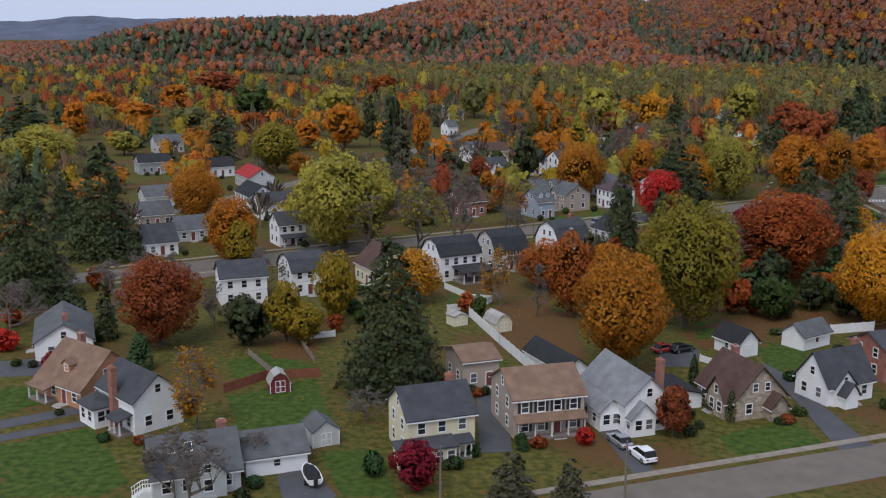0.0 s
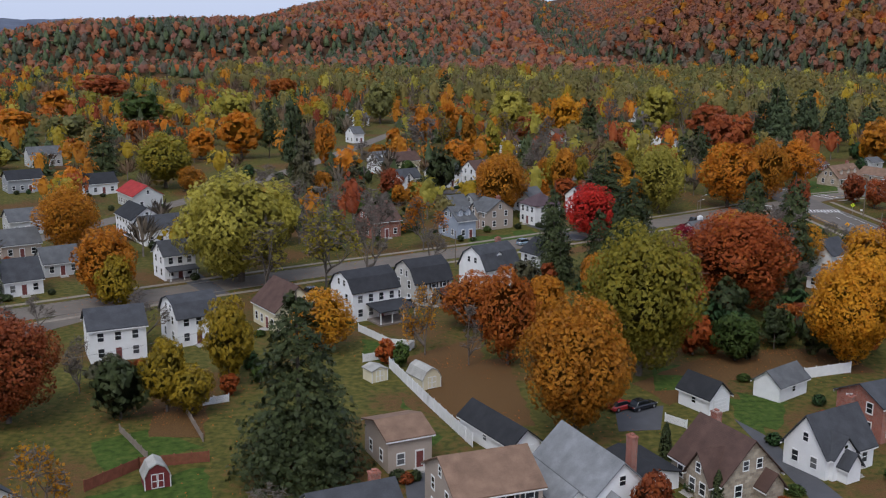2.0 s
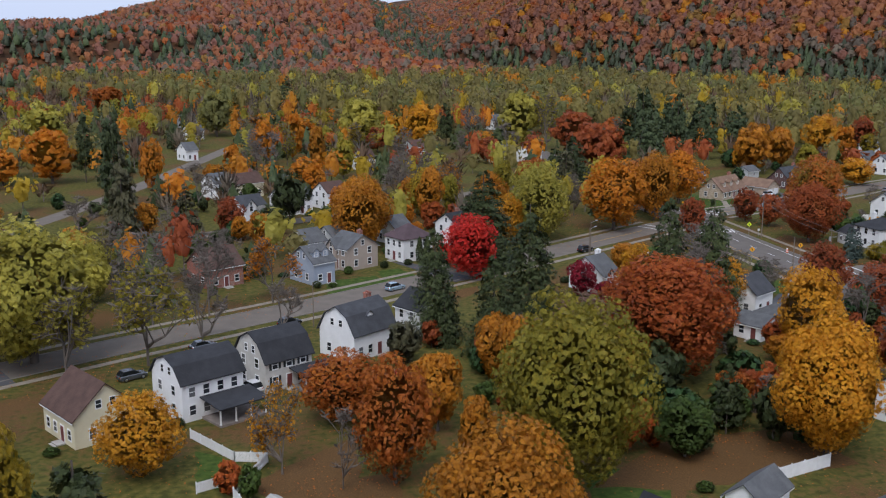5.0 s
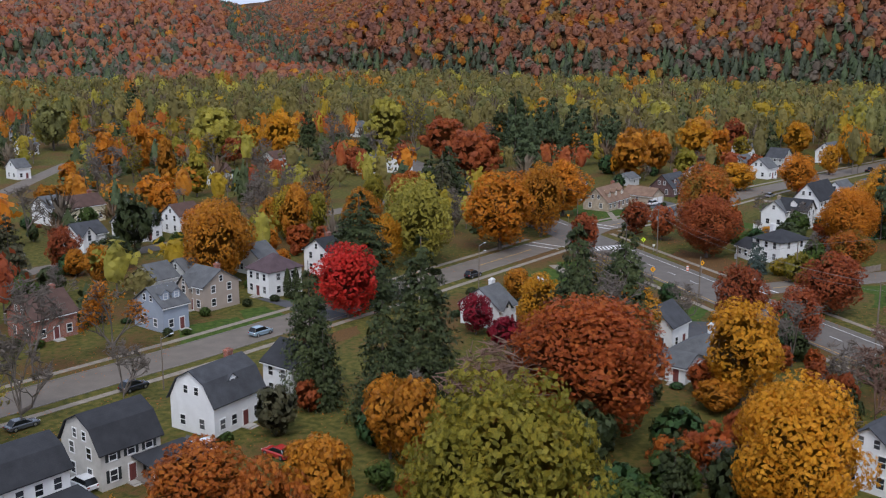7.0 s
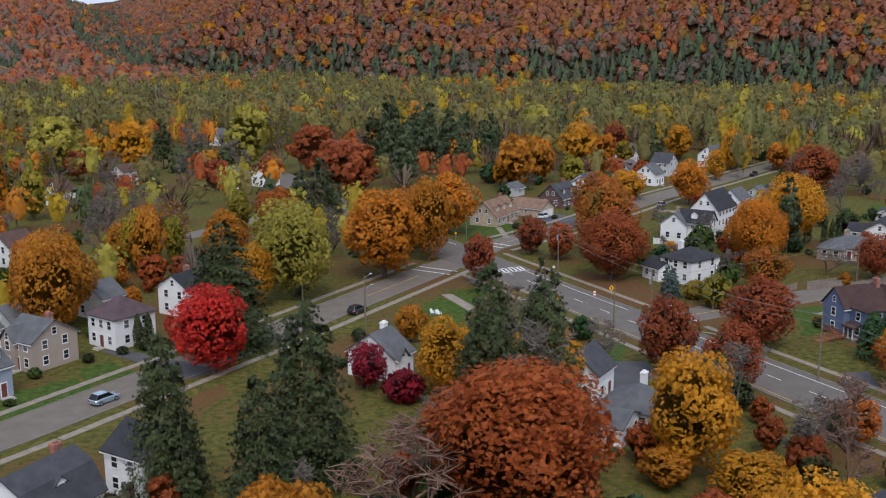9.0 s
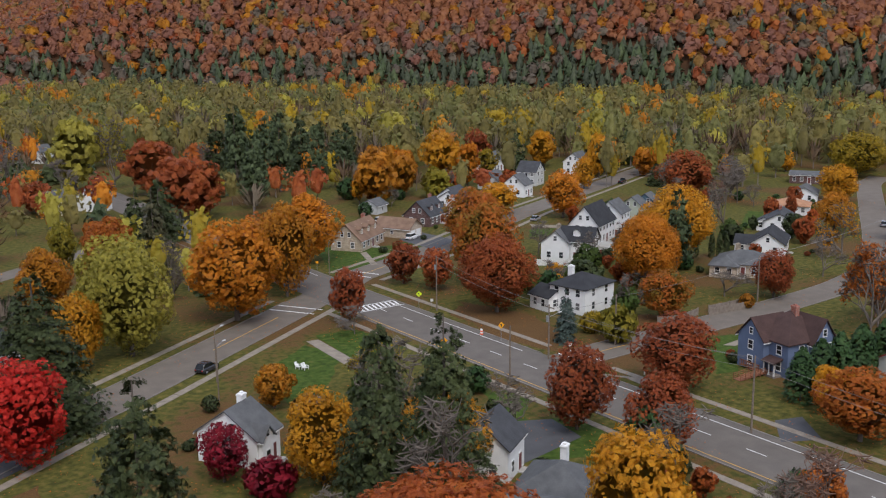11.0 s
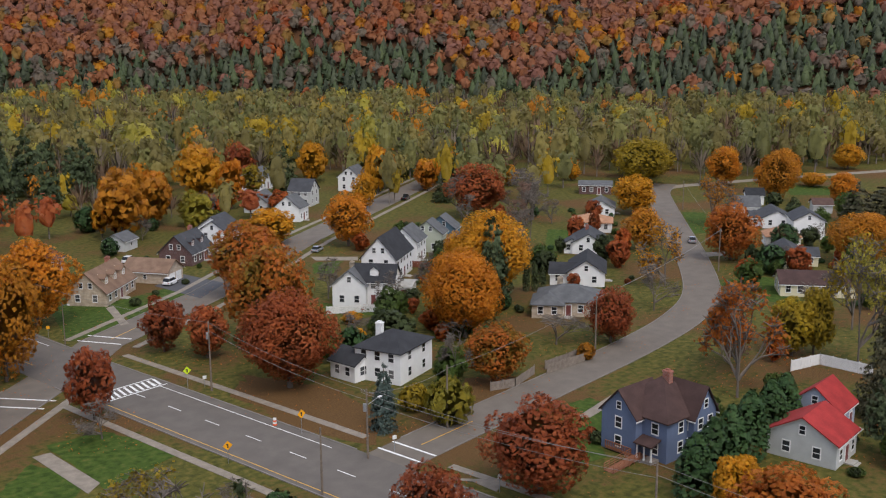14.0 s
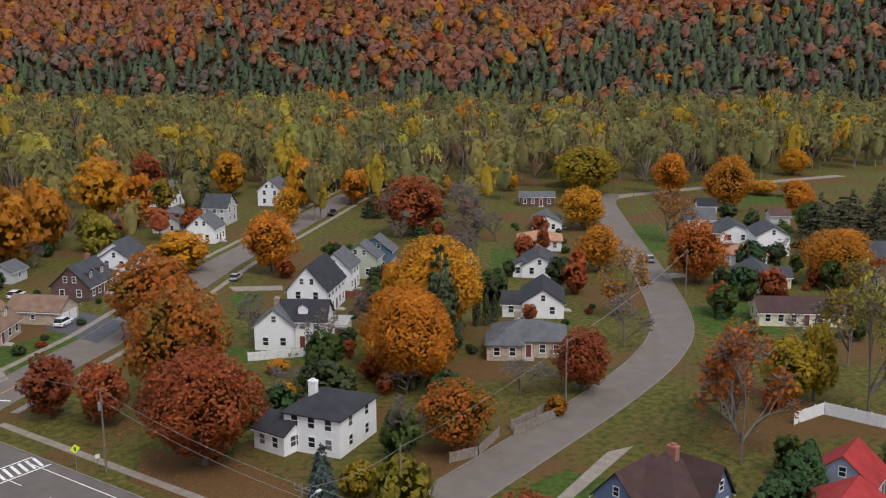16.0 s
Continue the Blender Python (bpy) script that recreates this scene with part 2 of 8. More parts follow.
def prism_bm(bm, pts, y0, y1, mat=0):
    """A profile in x and z, drawn out along y."""
    a = [bm.verts.new((x, y0, z)) for x, z in pts]
    b = [bm.verts.new((x, y1, z)) for x, z in pts]
    n = len(pts)
    bm.faces.new(a).material_index = mat
    bm.faces.new(b[::-1]).material_index = mat
    for i in range(n):
        bm.faces.new((a[i], b[i], b[(i + 1) % n], a[(i + 1) % n])).material_index = mat


def cyl_bm(bm, p, q, r0, r1, n=8, mat=0):
    p, q = Vector(p), Vector(q)
    d = (q - p).normalized()
    u = d.orthogonal().normalized()
    v = d.cross(u)
    ring = [[bm.verts.new(c + (u * math.cos(t) + v * math.sin(t)) * r) for t in (2 * math.pi * i / n for i in range(n))] for c, r in ((p, r0), (q, r1))]
    for i in range(n):
        bm.faces.new((ring[0][i], ring[0][(i + 1) % n], ring[1][(i + 1) % n], ring[1][i])).material_index = mat
    bm.faces.new(ring[0][::-1]).material_index = mat
    bm.faces.new(ring[1]).material_index = mat


def finish(bm, name, *mats):
    me = bpy.data.meshes.new(name)
    bmesh.ops.recalc_face_normals(bm, faces=bm.faces)
    bm.to_mesh(me)
    bm.free()
    for m in mats:
        me.materials.append(m)
    return me


def part(name, bm, material, parent, label="", loc=None):
    ob = new(name, finish(bm, name, material) if isinstance(bm, bmesh.types.BMesh) else bm)
    ob.parent = parent
    if loc is not None:
        ob.matrix_local = loc
    if label:
        tagged(ob, label)
    return ob


def array_mesh(name, verts, quads, mats, mat_index=None, smooth=False, normals=None):
    """A mesh from numpy arrays of vertices and quads."""
    me = bpy.data.meshes.new(name)
    me.vertices.add(len(verts))
    me.vertices.foreach_set("co", np.asarray(verts, np.float32).ravel())
    n = len(quads)
    me.loops.add(n * 4)
    me.loops.foreach_set("vertex_index", np.asarray(quads, np.int32).ravel())
    me.polygons.add(n)
    me.polygons.foreach_set("loop_start", np.arange(0, n * 4, 4, dtype=np.int32))
    if mat_index is not None:
        me.polygons.foreach_set("material_index", np.asarray(mat_index, np.int32))
    if smooth:
        me.polygons.foreach_set("use_smooth", np.ones(n, bool))
    me.update(calc_edges=True)
    if normals is not None:
        at = me.attributes.new("custom_normal", "FLOAT_VECTOR", "POINT")
        nn = np.asarray(normals, np.float32)
        at.data.foreach_set("vector", (nn / (np.linalg.norm(nn, axis=1, keepdims=True) + 1e-9)).ravel())
    for m in mats:
        me.materials.append(m)
    return me


def clumps(rng, pos, nrm, size, stretch=1.0, jitter=0.55, tall=2.3):
    """Kite-shaped leaf clumps at pos, facing roughly along nrm; tall: the tree's height in crown radii."""
    true = np.array([1, 1, tall])
    vs, qs = clumps_true(rng, pos * true, nrm, size, stretch, jitter)
    # the leaves of a bough shade together, each tilted a little its own way
    soft = nrm / (np.linalg.norm(nrm, axis=1, keepdims=True) + 1e-9) + rng.normal(0, 0.45, nrm.shape) + np.array([0, 0, 0.35])
    return vs / true, qs, np.repeat(soft, 4, 0) * true


def clumps_true(rng, pos, nrm, size, stretch, jitter):
    n = len(pos)
    nrm = nrm + rng.normal(0, jitter, (n, 3))
    nrm /= np.linalg.norm(nrm, axis=1, keepdims=True) + 1e-9
    ref = rng.normal(0, 1, (n, 3))
    if stretch != 1.0:
        ref = ref * 0.35 + np.array([0, 0, 1.0])
    u = np.cross(nrm, ref)
    u /= np.linalg.norm(u, axis=1, keepdims=True) + 1e-9
    v = np.cross(nrm, u)
    s = size * rng.uniform(0.6, 1.35, (n, 1))
    k = rng.uniform(0.55, 1.0, (4, n, 1))
    lift = nrm * s * 0.25
    c = np.stack([pos + u * s * k[0], pos + v * s * k[1] * stretch + lift, pos - u * s * k[2], pos - v * s * k[3] * stretch - lift], 1)
    return c.reshape(-1, 3), np.arange(n * 4).reshape(n, 4)


def sphere_points(rng, n):
    p = rng.normal(0, 1, (n, 3))
    return p / np.linalg.norm(p, axis=1, keepdims=True)


def crown_points(rng, n, lobes, base=0.16, shape=1.0):
    """Points and outward directions on a crown of rounded, knobbly lobes within radius 1 and height 1."""
    cz, rz = (1 + base) / 2, (1 - base) / 2
    # lobes spread evenly round the crown, each a little out of its place and of its own size
    i = np.arange(lobes) + 0.5
    el, az = np.arccos(1 - 2 * i / lobes), math.pi * (1 + 5 ** 0.5) * i
    d = np.stack([np.cos(az) * np.sin(el), np.sin(az) * np.sin(el), np.cos(el)], 1) + rng.normal(0, 0.6 / math.sqrt(lobes), (lobes, 3))
    d /= np.linalg.norm(d, axis=1, keepdims=True)
    br = rng.uniform(0.20, 0.40, lobes)
    br[d[:, 2] > 0.7] = np.maximum(br[d[:, 2] > 0.7], 0.33)
    far = np.minimum(np.where(d[:, 2] > 0.6, rng.uniform(0.60, 0.80, lobes), rng.uniform(0.45, 0.80, lobes)), 1.0 - br)
    side = 1 - 0.25 * shape * np.clip(d[:, 2:3], 0, 1) ** 1.5 - 0.3 * np.clip(-d[:, 2:3], 0, 1)
    cen = d * far[:, None] * np.concatenate([side, side, np.ones_like(side)], 1)
    which = rng.choice(lobes, n, p=br ** 2 / (br ** 2).sum())
    o = sphere_points(rng, n)
    flip = (o * d[which]).sum(1) < -0.2
    o[flip] *= -1
    # sprays that stand proud of the lobe, hollows between them
    knob = sphere_points(rng, 60)
    near = np.clip(((o + 0.35 * d[which]) @ knob.T).max(1) / 1.3, 0, 1)
    rad = br[which] * (0.66 + 0.42 * near) * rng.uniform(0.82, 1.12, n)
    p = cen[which] + o * rad[:, None]
    nrm = o * 1.0 + d[which] * 0.2
    # leaves on the inner limbs, seen between the lobes
    m = n // 4
    e = sphere_points(rng, m)
    p[:m], nrm[:m] = e * rng.uniform(0.66, 0.82, (m, 1)) * np.array([0.92, 0.92, 1]), e
    p[:, 2] = cz + p[:, 2] * rz / 0.98
    return p, nrm


def core(rng, base=0.16, r=0.5, n=9):
    """A ragged inner blob added to block light, so the crown's inside stays dark."""
    vs, qs = [], []
    m = 12
    for i in range(n):
        a = math.pi * (i + 0.5) / n
        for j in range(m):
            b = 2 * math.pi * j / m
            k = r * rng.uniform(0.8, 1.1)
            vs.append((k * math.sin(a) * math.cos(b), k * math.sin(a) * math.sin(b), (1 + base) / 2 + k * math.cos(a) * (1 - base) / 2))
    for i in range(n - 1):
        for j in range(m):
            qs.append((i * m + j, i * m + (j + 1) % m, (i + 1) * m + (j + 1) % m, (i + 1) * m + j))
    vs = np.array(vs)
    return vs, np.array(qs), (vs - np.array([0, 0, (1 + base) / 2])) * np.array([1, 1, 4.0])


def merged(*parts):
    """Vertices, quads and normals of several pieces in one."""
    vs, qs, ns, k = [], [], [], 0
    for v, q, n in parts:
        vs.append(v)
        qs.append(q + k)
        ns.append(n)
        k += len(v)
    return np.concatenate(vs), np.concatenate(qs), np.concatenate(ns)


def crown_mesh(pieces, colour):
    v, q, n = merged(*pieces)
    return array_mesh("crown", v, q, [LEAF[colour]], normals=n)


def limb_tubes(rng, segs, n=5):
    """Tapered tubes as quads; segs: (p, q, r0, r1)."""
    vs, qs = [], []
    for p, q, r0, r1 in segs:
        p, q = np.array(p, float), np.array(q, float)
        d = (q - p) / (np.linalg.norm(q - p) + 1e-9)
        u = np.cross(d, (0.3, 0.9, 0.31))
        u /= np.linalg.norm(u) + 1e-9
        w = np.cross(d, u)
        k = len(vs)
        for c, r in ((p, r0), (q, r1)):
            for i in range(n):
                a = 2 * math.pi * i / n
                vs.append(c + (u * math.cos(a) + w * math.sin(a)) * r)
        for i in range(n):
            qs.append((k + i, k + (i + 1) % n, k + n + (i + 1) % n, k + n + i))
    return np.array(vs), np.array(qs)


def branching(rng, depth, spread=0.6, start=0.10, lean=0.0):
    """Limbs of a bare tree of height 1 and radius about 1 (sideways units are radii)."""
    segs, tips = [], []

    def grow(p, d, ln, r, k):
        q = p + d * ln
        segs.append((p, q, r, r * 0.7))
        if k == 0:
            tips.append(q)
            return
        for _ in range(4 if k == depth else rng.integers(2, 4) if k > 1 else 2):
            nd = d + rng.normal(0, spread, 3)
            nd[2] = abs(nd[2]) * 0.8 + 0.12
            nd /= np.linalg.norm(nd)
            grow(q, nd, (0.21 if k == depth else ln) * rng.uniform(0.66, 0.9), r * (0.75 if k == depth else 0.62), k - 1)

    grow(np.zeros(3), np.array([lean, 0, 1.0]), start, 0.042, depth)
    pts = np.array([s[1] for s in segs])
    kx, kz = 0.95 / np.abs(pts[:, :2]).max(), 1.0 / pts[:, 2].max()
    sc = np.array([kx, kx, kz])
    segs = [(p * sc, q * sc, r0 * 1.0, r1 * 1.0) for p, q, r0, r1 in segs]
    return segs, np.array(tips) * sc


def make_templates():
    """Crowns and trunks of height 1 and radius 1, shared by all the trees of a kind."""
    T = {}
    for v in range(4):
        rng = np.random.default_rng(100 + v)
        for kind, n, lumps, base, size in (("maplehuge", 12500, 24, 0.05, 0.036), ("maplebig", 4600, 20, 0.05, 0.053), ("maple", 2200, 16, 0.06, 0.08), ("mapleback", 620, 12, 0.08, 0.145)):
            p, nr = crown_points(rng, n, lumps, base)
            T[kind, v] = crown_mesh([clumps(rng, p, nr, size, jitter=0.55), core(rng, base, 0.64)], "orange")
        # willow: hanging strands below rounded boughs
        p, nr = crown_points(rng, 9000, 20, 0.08, 0.3)
        p[:, 2] -= rng.uniform(0, 0.06, len(p))
        T["willow", v] = crown_mesh([clumps(rng, p, nr, 0.034, 1.7, 0.6), core(rng, 0.12, 0.62)], "lime")
        # conifers: drooping boughs in a ragged cone
        for kind, nb, per, first, power, sz in (("spruce", 230, 15, 0.03, 0.62, 0.075), ("sprucebig", 620, 18, 0.015, 0.62, 0.044), ("pine", 150, 18, 0.15, 0.4, 0.085)):
            ps, ns = [], []
            for i in range(nb):
                z = first + (0.985 - first) * (1 - math.sqrt(rng.uniform(0, 1))) ** (1.0 if kind != "pine" else 0.75)
                az = rng.uniform(0, 2 * math.pi)
                R = max(0.02, ((1 - z) / (1 - first)) ** power * rng.uniform(0.6, 1.04))
                s = rng.uniform(0.2, 1, per) ** 0.65
                out = np.array([math.cos(az), math.sin(az), 0])
                side = np.array([-math.sin(az), math.cos(az), 0])
                b = s[:, None] * R * out + side * rng.normal(0, 0.10 * R + 0.012, (per, 1))
                droop = (-0.06 if kind != "pine" else 0.03) * R * s * (0.4 + s)
                b[:, 2] = z + droop + rng.normal(0, 0.007 if kind != "pine" else 0.014, per)
                ps.append(b)
                ns.append(out * 0.8 + np.array([0, 0, 0.55]) + side * rng.normal(0, 0.35))
            p, nr = np.concatenate(ps), np.repeat(np.array(ns), per, 0)
            T[kind, v] = crown_mesh([clumps(rng, p, nr, sz, jitter=0.5, tall=3.0)], "conifer")
        p = sphere_points(rng, 420)
        pr = p * np.array([1, 1, 0.5]) * rng.uniform(0.8, 1.0, (420, 1)) + np.array([0, 0, 0.5])
        pr[:, :2] *= (0.75 + 0.25 * np.cos((pr[:, 2:3] - 0.4) * 2.2))
        T["shrub", v] = crown_mesh([clumps(rng, pr, p, 0.16, tall=1.6), core(rng, 0.0, 0.8)], "hedge")
        p, nr = crown_points(rng, 600, 12, 0.02)
        T["shrubtree", v] = crown_mesh([clumps(rng, p, nr, 0.15, tall=2.0), core(rng, 0.02, 0.7)], "conifer")
        m = 900
        z = rng.uniform(0, 1, m) ** 0.9
        az = rng.uniform(0, 2 * math.pi, m)
        R = np.sqrt(np.clip(np.sin(np.clip(z * 0.97 + 0.06, 0, 1) ** 0.6 * math.pi), 0.02, 1)) * rng.uniform(0.8, 1.0, m)
        p = np.stack([R * np.cos(az), R * np.sin(az), z], 1)
        nr = np.stack([np.cos(az), np.sin(az), np.full(m, 0.4)], 1)
        T["column", v] = crown_mesh([clumps(rng, p, nr, 0.17, jitter=0.4, tall=5.0), core(rng, 0.0, 0.7)], "conifer")
        segs, tips = branching(rng, 5, 0.55)
        thin = [(p, q, max(r0, 0.006), max(r1, 0.004)) for p, q, r0, r1 in segs]
        tw = []
        for tip in tips:
            for _ in range(4):
                d = rng.normal(0, 1, 3) * np.array([1, 1, 0.5]) + np.array([0, 0, 0.35])
                tw.append((tip, tip + d / np.linalg.norm(d) * rng.uniform(0.08, 0.26) * np.array([1, 1, 0.5]), 0.009, 0.005))
        vs, qs = limb_tubes(rng, thin, 3)
        v2, q2 = limb_tubes(rng, tw, 3)
        T["bare", v] = array_mesh("trunk", vs, qs, [LEAF["bark"]])
        T["twigs", v] = array_mesh("branch_crown", v2, q2, [LEAF["bark"]])
        pick = tips[rng.integers(0, len(tips), 1300)] + rng.normal(0, 0.075, (1300, 3)) * np.array([1, 1, 0.7])
        T["sparse", v] = crown_mesh([clumps(rng, pick, sphere_points(rng, 1300), 0.055)], "gold")
        tr = [(np.array([0, 0, 0.0]), np.array([0.01, 0.0, 0.22]), 0.055, 0.042), (np.array([0.01, 0, 0.22]), np.array([0.0, 0.02, 0.6]), 0.042, 0.02)]
        for _ in range(7):
            a = rng.uniform(0, 6.28)
            z0 = rng.uniform(0.16, 0.4)
            tr.append((np.array([0, 0, z0]), np.array([0.55 * math.cos(a), 0.55 * math.sin(a), z0 + rng.uniform(0.14, 0.3)]), 0.028, 0.01))
        T["trunk", v] = array_mesh("trunk", *limb_tubes(rng, tr, 7), [TRUNK])
        T["stem", v] = array_mesh("trunk", *limb_tubes(rng, [((0, 0, 0), (0, 0, 0.97), 0.05, 0.008)], 7), [TRUNK])
    return T


TEMPLATE = make_templates()
TREES = []
WORDS = {"orange": "bright orange", "amber": "brownish amber", "gold": "golden yellow", "mustard": "mustard yellow", "olive": "olive green",
         "lime": "pale yellow-green", "sage": "greyish green", "green": "dark green", "rust": "rust-orange", "flame": "orange-red and green",
         "russet": "russet red", "brick": "brick red", "wine": "dark wine-red", "crimson": "deep crimson", "scarlet": "vivid scarlet",
         "conifer": "dark green", "pine": "blue-green", "hedge": "fresh green", "drypine": "brownish green", "bluespruce": "bluish grey-green",
         "bark": "grey", "rustbark": "rusty brown"}
KINDS = {"maple": ("maple_tree", "deciduous tree with a full %s autumn crown"), "willow": ("willow_tree", "large spreading willow with %s hanging leaves"),
         "spruce": ("spruce_tree", "tall conical spruce with %s drooping needles"), "pine": ("pine_tree", "tall open pine with %s needle tufts"),
         "column": ("arborvitae", "narrow upright arborvitae with %s scales"), "shrub": ("shrub", "rounded garden shrub with %s leaves"),
         "shrubtree": ("large_shrub", "broad unclipped shrub with %s foliage"), "bare": ("bare_tree", "leafless tree with fine %s twigs"),
         "sparse": ("half_bare_tree", "half-bare tree with thin %s leaves")}


def tree(kind, colour, x, y, h, r, z=0.0):
    """A tree of height h and crown radius r, standing at x, y."""
    i = len(TREES)
    v = i % 4
    name, words = KINDS[kind]
    root = new(name)
    root.matrix_world = pose(x, y, z - 0.05, 0, 0, (i * 77) % 360) @ Matrix.Diagonal((r, r, h, 1))
    tagged(root, words % WORDS[colour], "shrub" if kind in ("shrub", "shrubtree") else "tree")
    TREES.append((x, y, r))
    mats = []
    if kind == "bare":
        mats.append((part("trunk", TEMPLATE["bare", v], None, root), LEAF[colour]))
        mats.append((part("branch_crown", TEMPLATE["twigs", v], None, root), LEAF[colour]))
    elif kind == "sparse":
        mats.append((part("trunk", TEMPLATE["bare", v], None, root), LEAF["bark"]))
        mats.append((part("branch_crown", TEMPLATE["twigs", v], None, root), LEAF["bark"]))
        mats.append((part("foliage", TEMPLATE["sparse", v], None, root), LEAF[colour]))
    else:
        key = kind
        if kind == "spruce" and h > 16 and y < 330:
            key = "sprucebig"
        if kind == "maple":
            key = "mapleback" if y > 420 or r < 2.2 else "maplehuge" if r > 7.6 and y < 320 else "maplebig" if r > 4.6 and y < 385 else "maple"
        mats.append((part("crown", TEMPLATE[key, v], None, root), LEAF[colour]))
        if kind not in ("shrub",):
            part("trunk", TEMPLATE["stem" if kind in ("spruce", "pine", "column") else "trunk", v], None, root)
    for ob, m in mats:
        ob.material_slots[0].link = "OBJECT"
        ob.material_slots[0].material = m
    return root


# ---- ground, hills and woods ----
def smooth(a, b, v):
    t = np.clip((v - a) / (b - a), 0, 1)
    return t * t * (3 - 2 * t)


HILL_FOOT = ((900, -300), (760, 150), (668, 440), (545, 705), (455, 850), (345, 1000), (190, 1190), (190, 1350), (215, 1600), (310, 2200))


def behind_foot(x, y):
    """Metres behind the foot of the long hill; below 0 in the valley."""
    fx = np.interp(y, [p[1] for p in HILL_FOOT], [p[0] for p in HILL_FOOT])
    return (x - fx) * 0.86


def hump(x, y, cx, cy, rx, ry, turn, top, edge=1.3):
    c, s = math.cos(turn), math.sin(turn)
    u, v = (x - cx) * c + (y - cy) * s, -(x - cx) * s + (y - cy) * c
    return top * np.exp(-((u / rx) ** 2 + (v / ry) ** 2) ** edge)


def height(x, y):
    x, y = np.asarray(x, float), np.asarray(y, float)
    s = behind_foot(x, y)
    wob = np.sin(x * 0.011 + y * 0.007) * 0.5 + np.sin(y * 0.013 - x * 0.005 + 1.3) * 0.5
    h = 210 * (1 - np.exp(-np.clip(s, 0, None) / 270)) * (1 + 0.14 * wob)
    h = np.maximum(h, hump(x, y, -190, 1330, 330, 150, 0.06, 50, 2.5) * (1 + 0.05 * wob))
    h = np.maximum(h, hump(x, y, 65, 1750, 340, 480, 0.0, 99) * (1 + 0.04 * wob))
    return h


def ground():
    k = np.linspace(-1, 1, 221)
    ax = 130 + np.sign(k) * (np.abs(k) * 700 + np.abs(k) ** 4 * 4300)
    ay = 500 + np.sign(k) * (np.abs(k) * 900 + np.abs(k) ** 4 * 4000)
    X, Y = np.meshgrid(ax, ay)
    Z = height(X, Y)
    n = len(k)
    i = np.arange(n * n).reshape(n, n)
    q = np.stack([i[:-1, :-1], i[:-1, 1:], i[1:, 1:], i[1:, :-1]], -1).reshape(-1, 4)
    me = array_mesh("ground", np.stack([X, Y, Z], -1).reshape(-1, 3), q, [ground_material()], smooth=True)
    tagged(new("ground", me), "autumn grass and fallen leaves rising to wooded hills", "ground", kind="structure")


def haze_tinted_hills():
    """Wooded ranges at the end of the valley, distance haze painted in as blue-grey."""
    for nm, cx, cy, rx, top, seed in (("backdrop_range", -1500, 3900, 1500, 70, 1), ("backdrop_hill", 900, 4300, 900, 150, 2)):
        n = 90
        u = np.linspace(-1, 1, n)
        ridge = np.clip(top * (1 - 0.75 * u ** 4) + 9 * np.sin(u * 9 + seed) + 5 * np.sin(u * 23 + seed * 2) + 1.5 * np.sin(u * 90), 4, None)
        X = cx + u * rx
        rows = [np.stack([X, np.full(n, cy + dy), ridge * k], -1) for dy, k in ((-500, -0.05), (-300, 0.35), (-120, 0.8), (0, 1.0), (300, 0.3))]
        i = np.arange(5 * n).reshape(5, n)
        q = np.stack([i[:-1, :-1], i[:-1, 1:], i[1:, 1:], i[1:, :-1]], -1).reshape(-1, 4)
        me = array_mesh(nm, np.concatenate(rows), q, [surface("haze_tinted_hills", (0.085, 0.098, 0.135), 1.0, 0.012, 0.3, 0.06, 0.0)], smooth=True)
        tagged(new(nm, me), "wooded ridge at the end of the valley, painted blue-grey for haze", "hills", kind="structure")


